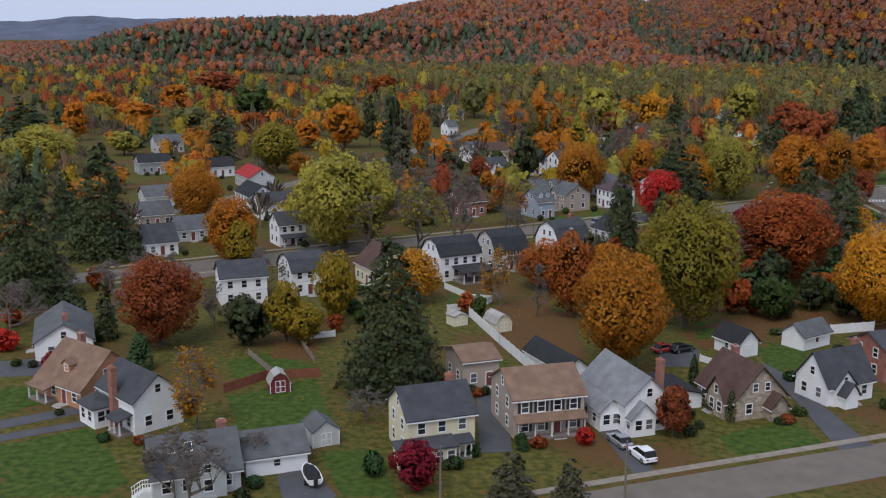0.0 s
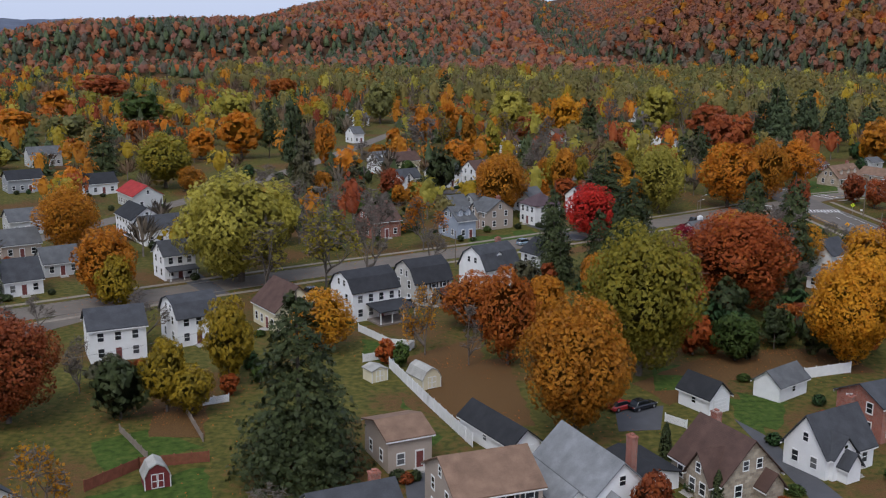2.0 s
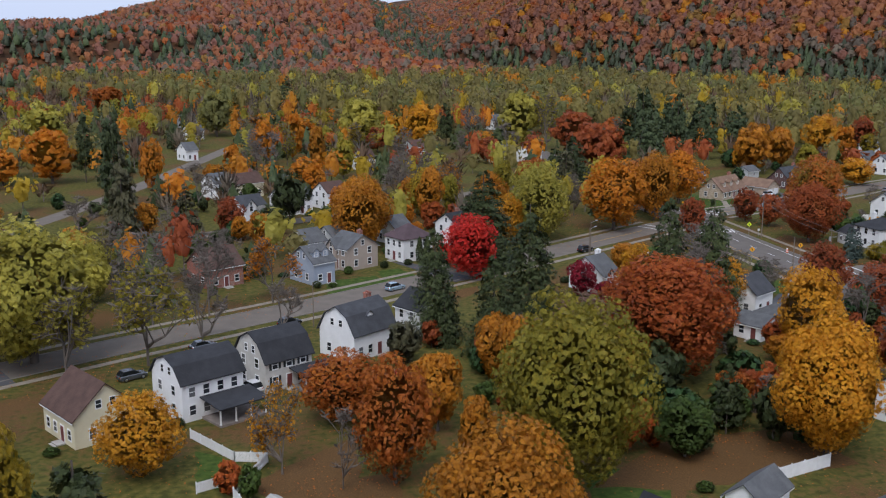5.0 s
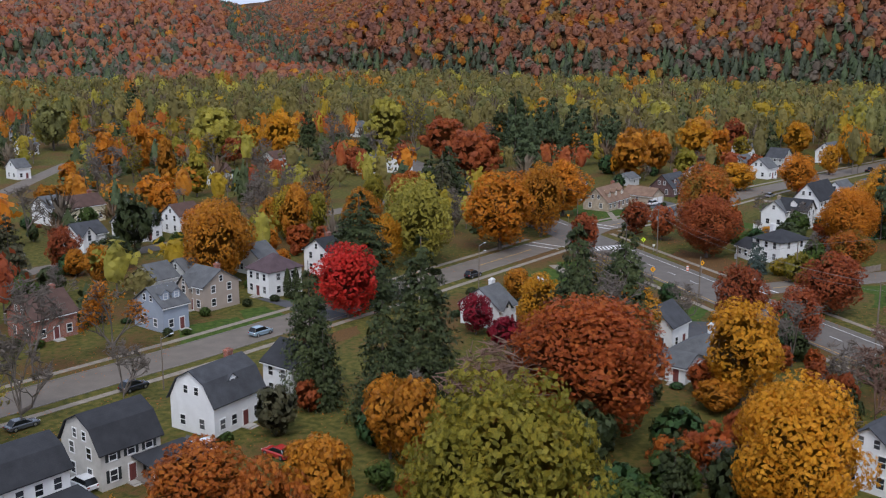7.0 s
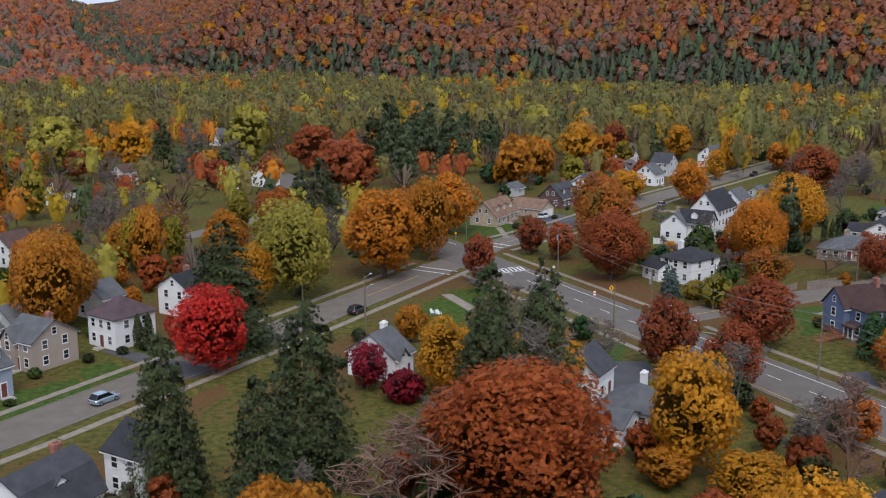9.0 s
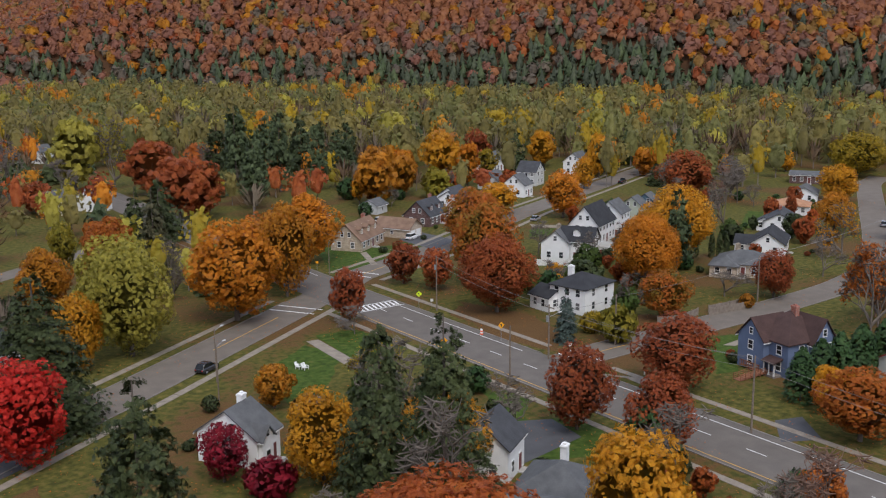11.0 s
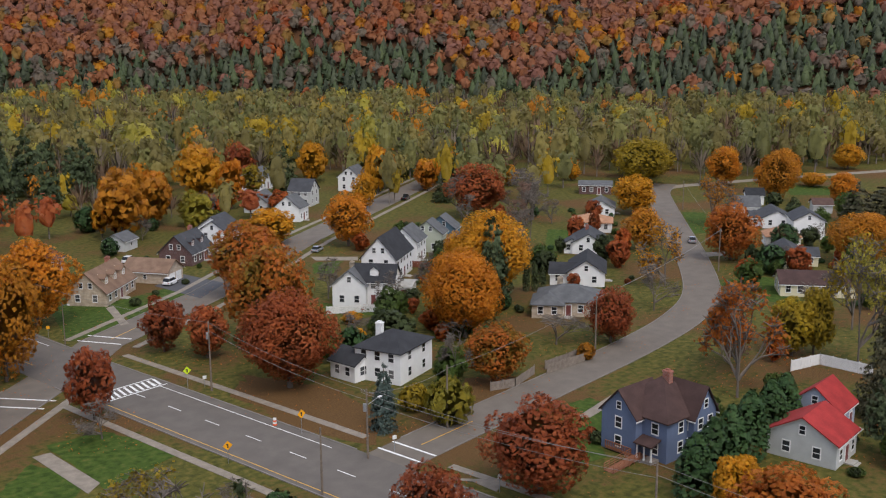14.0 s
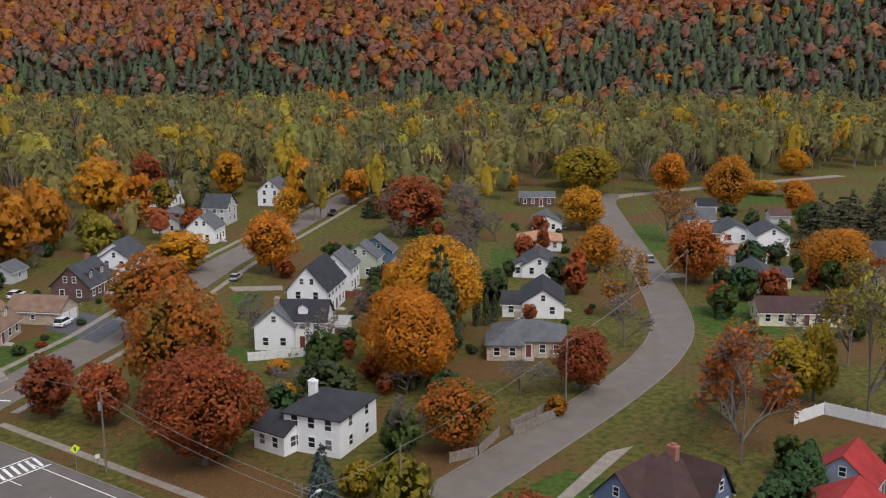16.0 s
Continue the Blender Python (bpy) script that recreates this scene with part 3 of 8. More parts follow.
def ground_material(name="ground_grass", green=0.055, turf=((0.050, 0.052, 0.013), (0.094, 0.086, 0.020), (0.165, 0.122, 0.036))):
    m = bpy.data.materials.new(name)
    m.use_nodes = True
    nt = m.node_tree
    b = nt.nodes["Principled BSDF"]
    co = nt.nodes.new("ShaderNodeTexCoord")
    a, c, d = (nt.nodes.new("ShaderNodeTexNoise") for _ in range(3))
    for n, s, det in ((a, 0.045, 5), (c, 0.9, 6), (d, 6.0, 4)):
        n.inputs["Scale"].default_value, n.inputs["Detail"].default_value = s, det
        link(nt, co.outputs["Object"], n.inputs["Vector"])
    g = ramp_node(nt, list(zip((0.35, 0.55, 0.75), turf)))
    l = ramp_node(nt, [(0.3, (0.06, 0.034, 0.015)), (0.55, (0.12, 0.066, 0.026)), (0.75, (0.19, 0.10, 0.034))])
    link(nt, c.outputs["Fac"], g.inputs["Fac"])
    link(nt, d.outputs["Fac"], l.inputs["Fac"])
    mk = nt.nodes.new("ShaderNodeMath")
    mk.operation = "MULTIPLY_ADD"
    mk.inputs[1].default_value = 0.45
    link(nt, c.outputs["Fac"], mk.inputs[0])
    link(nt, a.outputs["Fac"], mk.inputs[2])
    mask = ramp_node(nt, [(0.66 + green, (0, 0, 0)), (0.80 + green, (1, 1, 1))])
    link(nt, mk.outputs[0], mask.inputs["Fac"])
    mx = nt.nodes.new("ShaderNodeMix")
    mx.data_type = "RGBA"
    link(nt, mask.outputs["Color"], mx.inputs["Factor"])
    link(nt, g.outputs["Color"], mx.inputs["A"])
    link(nt, l.outputs["Color"], mx.inputs["B"])
    # woodland floor on the hills
    ge, sp = nt.nodes.new("ShaderNodeNewGeometry"), nt.nodes.new("ShaderNodeSeparateXYZ")
    rise = nt.nodes.new("ShaderNodeMapRange")
    rise.inputs["From Min"].default_value, rise.inputs["From Max"].default_value = 1.0, 5.0
    floor_ = ramp_node(nt, [(0.35, (0.04, 0.025, 0.015)), (0.55, (0.08, 0.04, 0.02)), (0.7, (0.13, 0.06, 0.025))])
    mh = nt.nodes.new("ShaderNodeMix")
    mh.data_type = "RGBA"
    link(nt, ge.outputs["Position"], sp.inputs[0])
    link(nt, sp.outputs["Z"], rise.inputs["Value"])
    link(nt, rise.outputs["Result"], mh.inputs["Factor"])
    link(nt, a.outputs["Fac"], floor_.inputs["Fac"])
    link(nt, mx.outputs["Result"], mh.inputs["A"])
    link(nt, floor_.outputs["Color"], mh.inputs["B"])
    link(nt, mh.outputs["Result"], b.inputs["Base Color"])
    b.inputs["Roughness"].default_value = 0.95
    b.inputs["Specular IOR Level"].default_value = 0.1
    bp = nt.nodes.new("ShaderNodeBump")
    bp.inputs["Strength"].default_value, bp.inputs["Distance"].default_value = 0.6, 0.12
    link(nt, d.outputs["Fac"], bp.inputs["Height"])
    link(nt, bp.outputs["Normal"], b.inputs["Normal"])
    return m


def wood_template(rng, n, kind="leafy"):
    """A far tree: a lumpy body of boughs with loose sprays of leaves over it; twiggy: upright twigs of a bare crown."""
    if kind == "twiggy":
        n = int(n * 1.3)
        az, el = rng.uniform(0, 6.283, n), rng.uniform(0.25, 1.0, n)
        R = np.sqrt(rng.uniform(0.02, 1, n))
        foot = np.stack([R * 0.35 * np.cos(az), R * 0.35 * np.sin(az), 0.22 + 0.33 * rng.uniform(0, 1, n)], 1)
        tip = foot + np.stack([R * 0.6 * np.cos(az), R * 0.6 * np.sin(az), (0.48 - 0.25 * R ** 2) * el], 1)
        side = np.stack([-np.sin(az), np.cos(az), np.zeros(n)], 1) * rng.uniform(0.03, 0.08, (n, 1))
        k = (foot + tip) / 2 + rng.normal(0, 0.03, (n, 3))
        v = np.stack([foot, k + side, tip, k - side], 1).reshape(-1, 3)
        nr = v - np.array([0, 0, 0.35]) + np.array([0, 0, 0.25])
        return v, np.arange(n * 4).reshape(n, 4), nr
    vs, qs = [], []
    rings, m = (3, 6) if n < 15 else (5, 7)
    for i in range(rings):
        f = i / (rings - 1)
        for j in range(m):
            a = 2 * math.pi * (j + 0.5 * (i % 2)) / m
            if kind == "conifer":
                r, z = (1 - f ** 1.4) * 0.62 + 0.03, 0.06 + 0.84 * f
            else:
                r, z = (0.44 if n > 30 else 0.66) * math.sin(math.pi * (0.22 + 0.72 * f)), 0.58 - 0.30 * math.cos(math.pi * (0.10 + 0.88 * f))
            k = r * rng.uniform(0.72, 1.15)
            vs.append((k * math.cos(a), k * math.sin(a), z + rng.uniform(-0.03, 0.03)))
    for i in range(rings - 1):
        for j in range(m):
            qs.append((i * m + j, i * m + (j + 1) % m, (i + 1) * m + (j + 1) % m, (i + 1) * m + j))
    vs = np.array(vs)
    body = (vs, np.array(qs), (vs - np.array([0, 0, 0.5])) * np.array([1, 1, 4.0]) + np.array([0, 0, 0.5]))
    if kind == "conifer":
        z = 0.04 + 0.92 * (1 - np.sqrt(rng.uniform(0, 1, n)))
        az = rng.uniform(0, 6.283, n)
        R = (1 - z ** 1.4) * rng.uniform(0.55, 1.0, n) + 0.03
        p = np.stack([R * np.cos(az), R * np.sin(az), z], 1)
        loose = clumps(rng, p, np.stack([np.cos(az), np.sin(az), np.full(n, 0.8)], 1), 0.21 if n > 15 else 0.3, jitter=0.5, tall=2.6)
    else:
        d = sphere_points(rng, n)
        d[:, 2] = np.abs(d[:, 2]) * 1.3 - 0.35
        p = d * rng.uniform(0.55 if n > 30 else 0.68, 1.06, (n, 1)) * np.array([0.92, 0.92, 0.37]) + np.array([0, 0, 0.62])
        loose = clumps(rng, p, d + np.array([0, 0, 0.25]), 0.155 if n > 30 else 0.26 if n > 15 else 0.36, tall=2.4, jitter=0.5)
    return merged(body, loose)


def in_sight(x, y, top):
    """Keeps trees seen over the nearer ridges from two viewpoints near the camera's path."""
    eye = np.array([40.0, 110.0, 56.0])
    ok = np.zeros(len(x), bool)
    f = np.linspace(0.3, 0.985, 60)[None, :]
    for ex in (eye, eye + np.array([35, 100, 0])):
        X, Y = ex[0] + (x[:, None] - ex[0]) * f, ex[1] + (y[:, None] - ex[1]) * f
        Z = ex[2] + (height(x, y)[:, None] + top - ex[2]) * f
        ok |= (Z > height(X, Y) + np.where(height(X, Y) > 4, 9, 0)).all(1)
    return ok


def woods(name, label, x, y, h, r, slot, palette, quads, seed, trunks=False):
    """Many trees as one mesh: slot picks each tree's palette entry."""
    rng = np.random.default_rng(seed)
    temps = [wood_template(rng, quads) for _ in range(5)]
    cons = [wood_template(rng, quads, "conifer") for _ in range(3)]
    twigs = [wood_template(rng, quads, "twiggy") for _ in range(4)]
    stems = limb_tubes(rng, [((0, 0, 0), (0.02, 0, 0.75), 0.045, 0.02)], 3)
    stems = (*stems, stems[0] * np.array([1, 1, 0]))
    z = height(x, y)
    tone = rng.uniform(0, 1, len(x))
    vs, qs, ms, tn, ns, k = [], [], [], [], [], 0
    dark = [i for i, c in enumerate(palette) if c in ("conifer", "pine", "hemlock")]
    thin = [i for i, c in enumerate(palette) if c in ("haze", "umber")]
    for i in range(len(x)):
        t = cons[i % 3] if slot[i] in dark else twigs[i % 4] if slot[i] in thin and trunks else temps[i % 5]
        a = rng.uniform(0, 6.283)
        c, s = math.cos(a) * r[i], math.sin(a) * r[i]
        rot = np.array([[c, -s, 0], [s, c, 0], [0, 0, h[i]]])
        for (tv, tq, tr), mi in ((t, slot[i]), (stems, len(palette))) if trunks else ((t, slot[i]),):
            vs.append(tv @ rot.T + np.array([x[i], y[i], z[i] - 0.3]))
            nv = tr @ np.array([[c, -s, 0], [s, c, 0], [0, 0, r[i] ** 2 / h[i]]]).T
            ns.append(nv / (np.linalg.norm(nv, axis=1, keepdims=True) + 1e-9) + np.array([0, 0, 0.45]))
            qs.append(tq + k)
            k += len(tv)
            ms.append(np.full(len(tq), mi))
            tn.append(np.full(len(tq), tone[i]))
    me = array_mesh(name, np.concatenate(vs), np.concatenate(qs), [WOOD[c] for c in palette] + [LEAF["bark"]], np.concatenate(ms), normals=np.concatenate(ns))
    at = me.attributes.new("tone", "FLOAT", "FACE")
    at.data.foreach_set("value", np.concatenate(tn).astype(np.float32))
    return tagged(new(name, me), label, "woods", kind="stuff")


def lattice(rng, x0, x1, y0, y1, step):
    gx, gy = np.meshgrid(np.arange(x0, x1, step), np.arange(y0, y1, step))
    p = np.stack([gx.ravel(), gy.ravel()], 1) + rng.uniform(-0.48, 0.48, (gx.size, 2)) * step
    return p[:, 0], p[:, 1]


def field(x, y, f, seed):
    """Smooth patches between 0 and 1."""
    v = 0
    for i in range(4):
        a = seed * 1.7 + i * 2.1
        v = v + np.sin((x * math.cos(a) + y * math.sin(a)) * f * (1 + 0.6 * i) + a * 3)
    return 0.5 + v / 8


def choose(rng, weights):
    """Row by row, an index picked by the weights of that row."""
    w = np.asarray(weights, float)
    c = np.cumsum(w / w.sum(1, keepdims=True), 1)
    return (rng.uniform(0, 1, (len(w), 1)) > c).sum(1)


def plant_woods():
    rng = np.random.default_rng(5)
    # the long hill: oak and maple above, hemlock and pine low down
    x, y = lattice(rng, 150, 1500, -250, 2000, 7.3)
    s = behind_foot(x, y)
    bearing = np.degrees(np.arctan2(x, y))
    ok = (s > -6) & (s < 420) & (np.hypot(x, y) < 1700) & (bearing > 6) & (bearing < 112)
    x, y, s = x[ok], y[ok], s[ok]
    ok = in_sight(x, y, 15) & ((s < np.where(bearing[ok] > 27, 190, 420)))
    x, y, s = x[ok], y[ok], s[ok]
    pal = ["oak", "mauve", "brick", "amber", "hemlock", "pine", "haze", "oakgold"]
    # dark hemlock low on the slope, higher towards the near end of the hill
    reach = 85 + 230 * smooth(600, 320, y)
    low = 1 - smooth(0.25, 1.0, (s + 60 * (field(x, y, 0.021, 3) - 0.5)) / reach)
    pine = 0.03 + 2.0 * smooth(0.34, 0.72, field(x, y, 0.026, 9) * 0.40 + low * 0.46)
    warm = smooth(0.35, 0.7, field(x, y, 0.035, 4))
    o = np.ones(len(x))
    slot = choose(rng, np.stack([0.5 * o, 0.34 * o, 0.03 + 0.08 * warm, 0.05 + 0.10 * warm, pine * 1.9, pine * 1.2, 0.08 * o + 0.6 * low, 0.04 + 0.14 * warm], 1))
    woods("hill_woods", "autumn hillside woods, rust red oaks over dark hemlocks", x, y, np.where((slot == 4) | (slot == 5), 1.1, 1.0) * rng.uniform(10, 15, len(x)), np.where((slot == 4) | (slot == 5), 0.9, 1.0) * rng.uniform(4.6, 7.2, len(x)), slot, pal, 15, 21)
    # the low ridge and the round hill beyond the town
    x, y = lattice(rng, -1100, 1300, 1000, 3300, 11)
    h, s = height(x, y), behind_foot(x, y)
    ok = ((s < -8) & ((h > 3) | ((x < -120) & (y > 1110) & (rng.uniform(0, 1, len(x)) < 0.7)))) | ((s > 300) & (np.degrees(np.arctan2(x, y)) < 42) & ((s > 420) | (np.hypot(x, y) > 1700))) | ((s > -8) & (np.hypot(x, y) > 1700))
    x, y = x[ok], y[ok]
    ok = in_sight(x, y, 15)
    x, y = x[ok], y[ok]
    o = np.ones(len(x))
    # the steep town side of the low ridge is darker
    pine = 0.10 + 0.35 * smooth(0.45, 0.7, field(x, y, 0.012, 2)) + 1.6 * ((y < 1300 + 30 * np.sin(x * 0.02)) & (x < 60))
    slot = choose(rng, np.stack([0.45 * o, 0.45 * o, 0.16 * o, 0.02 * o, pine * 0.6, pine * 0.5, 0.2 * o, 0.03 * o], 1))
    woods("ridge_woods", "rust and dark green woods on the distant ridge", x, y, rng.uniform(12, 17, len(x)), rng.uniform(5.6, 8.6, len(x)), slot, pal, 7, 22)
    # tall river woods on the valley floor, thinning leaves
    x, y = lattice(rng, -150, 800, 120, 1250, 10)
    s = behind_foot(x, y)
    edge = 412 + 22 * np.sin(x * 0.02) + 18 * np.sin(x * 0.047 + 1) - 0.62 * (x - 250)
    edge = np.where(x < 250, 505 + (250 - x) * 0.95, np.maximum(edge, 395 - 0.4 * (x - 300)))
    ok = (s < 4) & (y > edge) & (height(x, y) < 3)
    for cx, cy, cr in HOUSES:
        ok &= np.hypot(x - cx + 5, y - cy + 8) > cr + 9
    for cx, cy, cr in TREES:
        if cy > 300:
            ok &= np.hypot(x - cx + 5, y - cy + 5) > cr + 7
    x, y = x[ok], y[ok]
    o = np.ones(len(x))
    pal = ["drab", "haze", "mustard", "lime", "umber", "sage", "conifer", "amber"]
    f1, f2, f3 = smooth(0.35, 0.65, field(x, y, 0.02, 5)), field(x, y, 0.013, 8), smooth(0.5, 0.7, field(x, y, 0.03, 11))
    slot = choose(rng, np.stack([1.0 - 0.4 * f1, 0.10 + 0.22 * f1, 0.22 * f2, 0.14 * f2, 0.12 + 0.30 * f1, 0.55 * f3 + 0.35, 0.03 * o, 0.05 + 0.12 * f3], 1))
    hh = rng.uniform(13, 23, len(x)) * (0.88 + 0.24 * f2)
    woods("river_woods", "tall thinning yellow-green and grey-brown woods on the valley floor", x, y, hh, rng.uniform(4.6, 7.8, len(x)), slot, pal, 60, 23, True)


def town_woods(clear):
    """Garden and street trees of the farther streets, between the houses."""
    rng = np.random.default_rng(9)
    x, y = lattice(rng, -520, 330, 225, 1130, 11.8)
    edge = np.where(x < 250, 505 + (250 - x) * 0.95, 430)
    lane = np.minimum(np.abs((y - 0.6 * x) % 135 - 60), np.abs((x + 0.6 * y) % 190 - 90))
    ok = (y < edge + 10) & (lane > 9) & (np.abs(x - 30) < (y + 60) * 0.85) & (height(x, y) < 4)
    for cx, cy, cr in clear:
        ok &= np.hypot(x - cx, y - cy) > cr
    # open ground kept along the streets and lawns close by
    for line in [STREET_A, MAIN, STREET_A2, STREET_C] + BACK_LANES:
        for a, b in zip(line, line[1:]):
            t = np.clip(((x - a[0]) * (b[0] - a[0]) + (y - a[1]) * (b[1] - a[1])) / ((b[0] - a[0]) ** 2 + (b[1] - a[1]) ** 2), 0, 1)
            ok &= np.hypot(x - a[0] - t * (b[0] - a[0]), y - a[1] - t * (b[1] - a[1])) > 11
    close = (x > -60) & (y < 420)
    ok &= ~((x > 120) & (y < 430)) & (y > 262 + 0.62 * x + 16)
    ok &= rng.uniform(0, 1, len(x)) < np.where(close, 0.85, 0.92)
    x, y = x[ok], y[ok]
    o = np.ones(len(x))
    pal = ["orange", "amber", "mustard", "rust", "brick", "lime", "drab", "haze", "conifer", "pine", "olive", "wine", "umber"]
    f = field(x, y, 0.02, 6)
    slot = choose(rng, np.stack([0.5 * f, 0.6 * o, 0.4 * o, 0.5 * f, 0.45 * o, 0.22 * o, 0.6 * o, 1.4 * o, 1.0 * o, 0.6 * o, 0.6 * o, 0.3 * o, 0.9 * o], 1))
    woods("town_trees", "mixed autumn garden and street trees between far houses", x, y, rng.uniform(8, 16, len(x)), rng.uniform(3.6, 6.8, len(x)), slot, pal, 66, 24, True)


def fallen_leaves():
    """Leaves lying under the near trees."""
    rng = np.random.default_rng(31)
    vs, qs, k = [], [], 0
    for x, y, r in TREES:
        if r < 2.5 or y > 430:
            continue
        n = int(20 * r)
        a, d = rng.uniform(0, 6.283, n), r * 1.5 * np.sqrt(rng.uniform(0, 1, n))
        p = np.stack([x + d * np.cos(a), y + d * np.sin(a), np.full(n, 0.16)], 1)
        v, q = clumps_true(rng, p, np.tile([0.0, 0, 3], (n, 1)), 0.15, 1.0, 0.3)
        vs.append(v)
        qs.append(q + k)
        k += len(v)
    me = array_mesh("fallen_leaves", np.concatenate(vs), np.concatenate(qs), [LEAF["rust"]])
    tagged(new("fallen_leaves", me), "brown and orange leaves lying under the trees", "fallen leaves", kind="stuff")


def foundation_shrubs():
    """Low clipped shrubs planted along the house walls."""
    rng = random.Random(12)
    for x, y, r in HOUSES[:]:
        if y > 420 or r < 6:
            continue
        for _ in range(3):
            a = rng.choice((-1.9, -1.3, -0.6, 2.2)) + rng.uniform(-0.4, 0.4)
            d = r * rng.uniform(0.95, 1.1)
            tree("shrub", rng.choice(("hedge", "conifer", "green", "conifer", "brick")), x + d * math.cos(a), y + d * math.sin(a), rng.uniform(1.0, 1.9), rng.uniform(0.7, 1.3))


def roadside(x, y):
    """Metres to the nearest street."""
    best = 1e9
    for line in [STREET_A, MAIN, STREET_A2, STREET_C, STREET_D]:
        for a, b in zip(line, line[1:]):
            t = min(1, max(0, ((x - a[0]) * (b[0] - a[0]) + (y - a[1]) * (b[1] - a[1])) / ((b[0] - a[0]) ** 2 + (b[1] - a[1]) ** 2)))
            best = min(best, math.hypot(x - a[0] - t * (b[0] - a[0]), y - a[1] - t * (b[1] - a[1])))
    return best


def understorey():
    """Shaded shrubs and young hemlocks below the big trees between the yards."""
    rng = random.Random(44)
    for x0, x1, y0, y1, n in ((48, 82, 190, 236, 20), (30, 62, 208, 246, 14), (-30, 0, 176, 196, 5), (84, 112, 255, 285, 7), (150, 200, 300, 318, 7), (200, 240, 318, 345, 9), (-95, -60, 175, 215, 10), (165, 205, 312, 346, 9), (215, 300, 345, 392, 14), (250, 330, 274, 300, 8), (175, 255, 412, 455, 14), (300, 360, 300, 345, 8), (140, 165, 305, 330, 4), (-60, 30, 280, 330, 14), (150, 250, 225, 262, 8), (200, 300, 275, 350, 34), (150, 200, 285, 335, 12), (225, 330, 240, 300, 20), (-60, 60, 330, 420, 22), (72, 112, 190, 250, 26), (40, 75, 186, 215, 10), (100, 118, 205, 245, 8)):
        for _ in range(n):
            k, c = rng.choice((("shrubtree", "conifer"), ("shrubtree", "russet"), ("shrubtree", "green"), ("bare", "bark"), ("shrubtree", "brick"), ("shrub", "hedge")))
            x, y = rng.uniform(x0, x1), rng.uniform(y0, y1)
            if roadside(x, y) < 9 or min(math.hypot(x - hx, y - hy) - hr * 0.75 for hx, hy, hr in HOUSES) < 1.5:
                continue
            h = rng.uniform(3.2, 7.5) if k != "bare" else rng.uniform(5, 9)
            tree(k, c, x, y, h, h * rng.uniform(0.38, 0.55))


# ---- houses ----
WALL = {
    "white": banded("siding_white", (0.79, 0.79, 0.785), 0.14, vary=0.07), "pale": banded("siding_pale_grey", (0.50, 0.51, 0.50), 0.14, vary=0.1),
    "grey": banded("siding_grey", (0.30, 0.31, 0.32), 0.14, vary=0.1), "cream": banded("siding_cream", (0.66, 0.60, 0.42), 0.14, vary=0.07),
    "tan": banded("siding_tan", (0.40, 0.33, 0.275), 0.14, vary=0.07), "orange": banded("siding_terracotta", (0.44, 0.22, 0.115), 0.14, vary=0.1),
    "bluegrey": banded("siding_blue_grey", (0.32, 0.36, 0.43), 0.14, vary=0.08), "blue": banded("siding_blue", (0.13, 0.17, 0.27), 0.14, vary=0.1),
    "bluedark": banded("siding_teal", (0.10, 0.16, 0.21), 0.14, vary=0.1), "sage": banded("siding_sage", (0.42, 0.45, 0.36), 0.14, vary=0.08),
    "stucco": surface("stucco", (0.50, 0.48, 0.44), 0.9, 0.8, 0.15, 14, 0.3),
    "stone": masonry("fieldstone", (0.24, 0.19, 0.14), (0.42, 0.35, 0.26), (0.30, 0.27, 0.23), 0.62, 0.36),
    "sandstone": masonry("sandstone", (0.38, 0.30, 0.22), (0.50, 0.41, 0.31), (0.40, 0.35, 0.29), 0.75, 0.30),
    "brick": masonry("brick_red", (0.24, 0.075, 0.05), (0.32, 0.11, 0.07), (0.30, 0.26, 0.23), 0.24, 0.085),
    "brickdark": masonry("brick_dark", (0.085, 0.045, 0.042), (0.13, 0.06, 0.055), (0.17, 0.14, 0.13), 0.24, 0.085),
}
SHINGLE = {k: banded("shingles_" + k, c, 0.16, "z", 0.28, 0.95, 0.5) for k, c in {
    "grey": (0.10, 0.102, 0.105), "slate": (0.056, 0.058, 0.064), "dark": (0.026, 0.027, 0.030), "charcoal": (0.033, 0.034, 0.038), "lightgrey": (0.20, 0.205, 0.21),
    "brown": (0.085, 0.05, 0.04), "tan": (0.19, 0.12, 0.082), "red": (0.30, 0.03, 0.028), "peach": (0.36, 0.19, 0.11), "purple": (0.085, 0.058, 0.064),
    "darkbrown": (0.06, 0.034, 0.03), "pale": (0.34, 0.33, 0.30)}.items()}
TRIM = surface("white_trim", (0.75, 0.75, 0.74), 0.6, 2, 0.08)
BRICK = WALL["brick"]
SHUTTER = surface("shutter_dark", (0.03, 0.035, 0.035), 0.7, 2, 0.2)
CONCRETE = surface("concrete", (0.36, 0.34, 0.31), 0.9, 0.5, 0.2, 8, 0.2)
DOOR = surface("door_paint", (0.16, 0.05, 0.045), 0.5, 2, 0.15)
POST = surface("painted_post", (0.66, 0.66, 0.65), 0.6, 2, 0.1)
CEDAR = surface("cedar_boards", (0.24, 0.10, 0.055), 0.8, 1.5, 0.25)
DECK = surface("porch_deck", (0.20, 0.17, 0.15), 0.85, 1, 0.25)


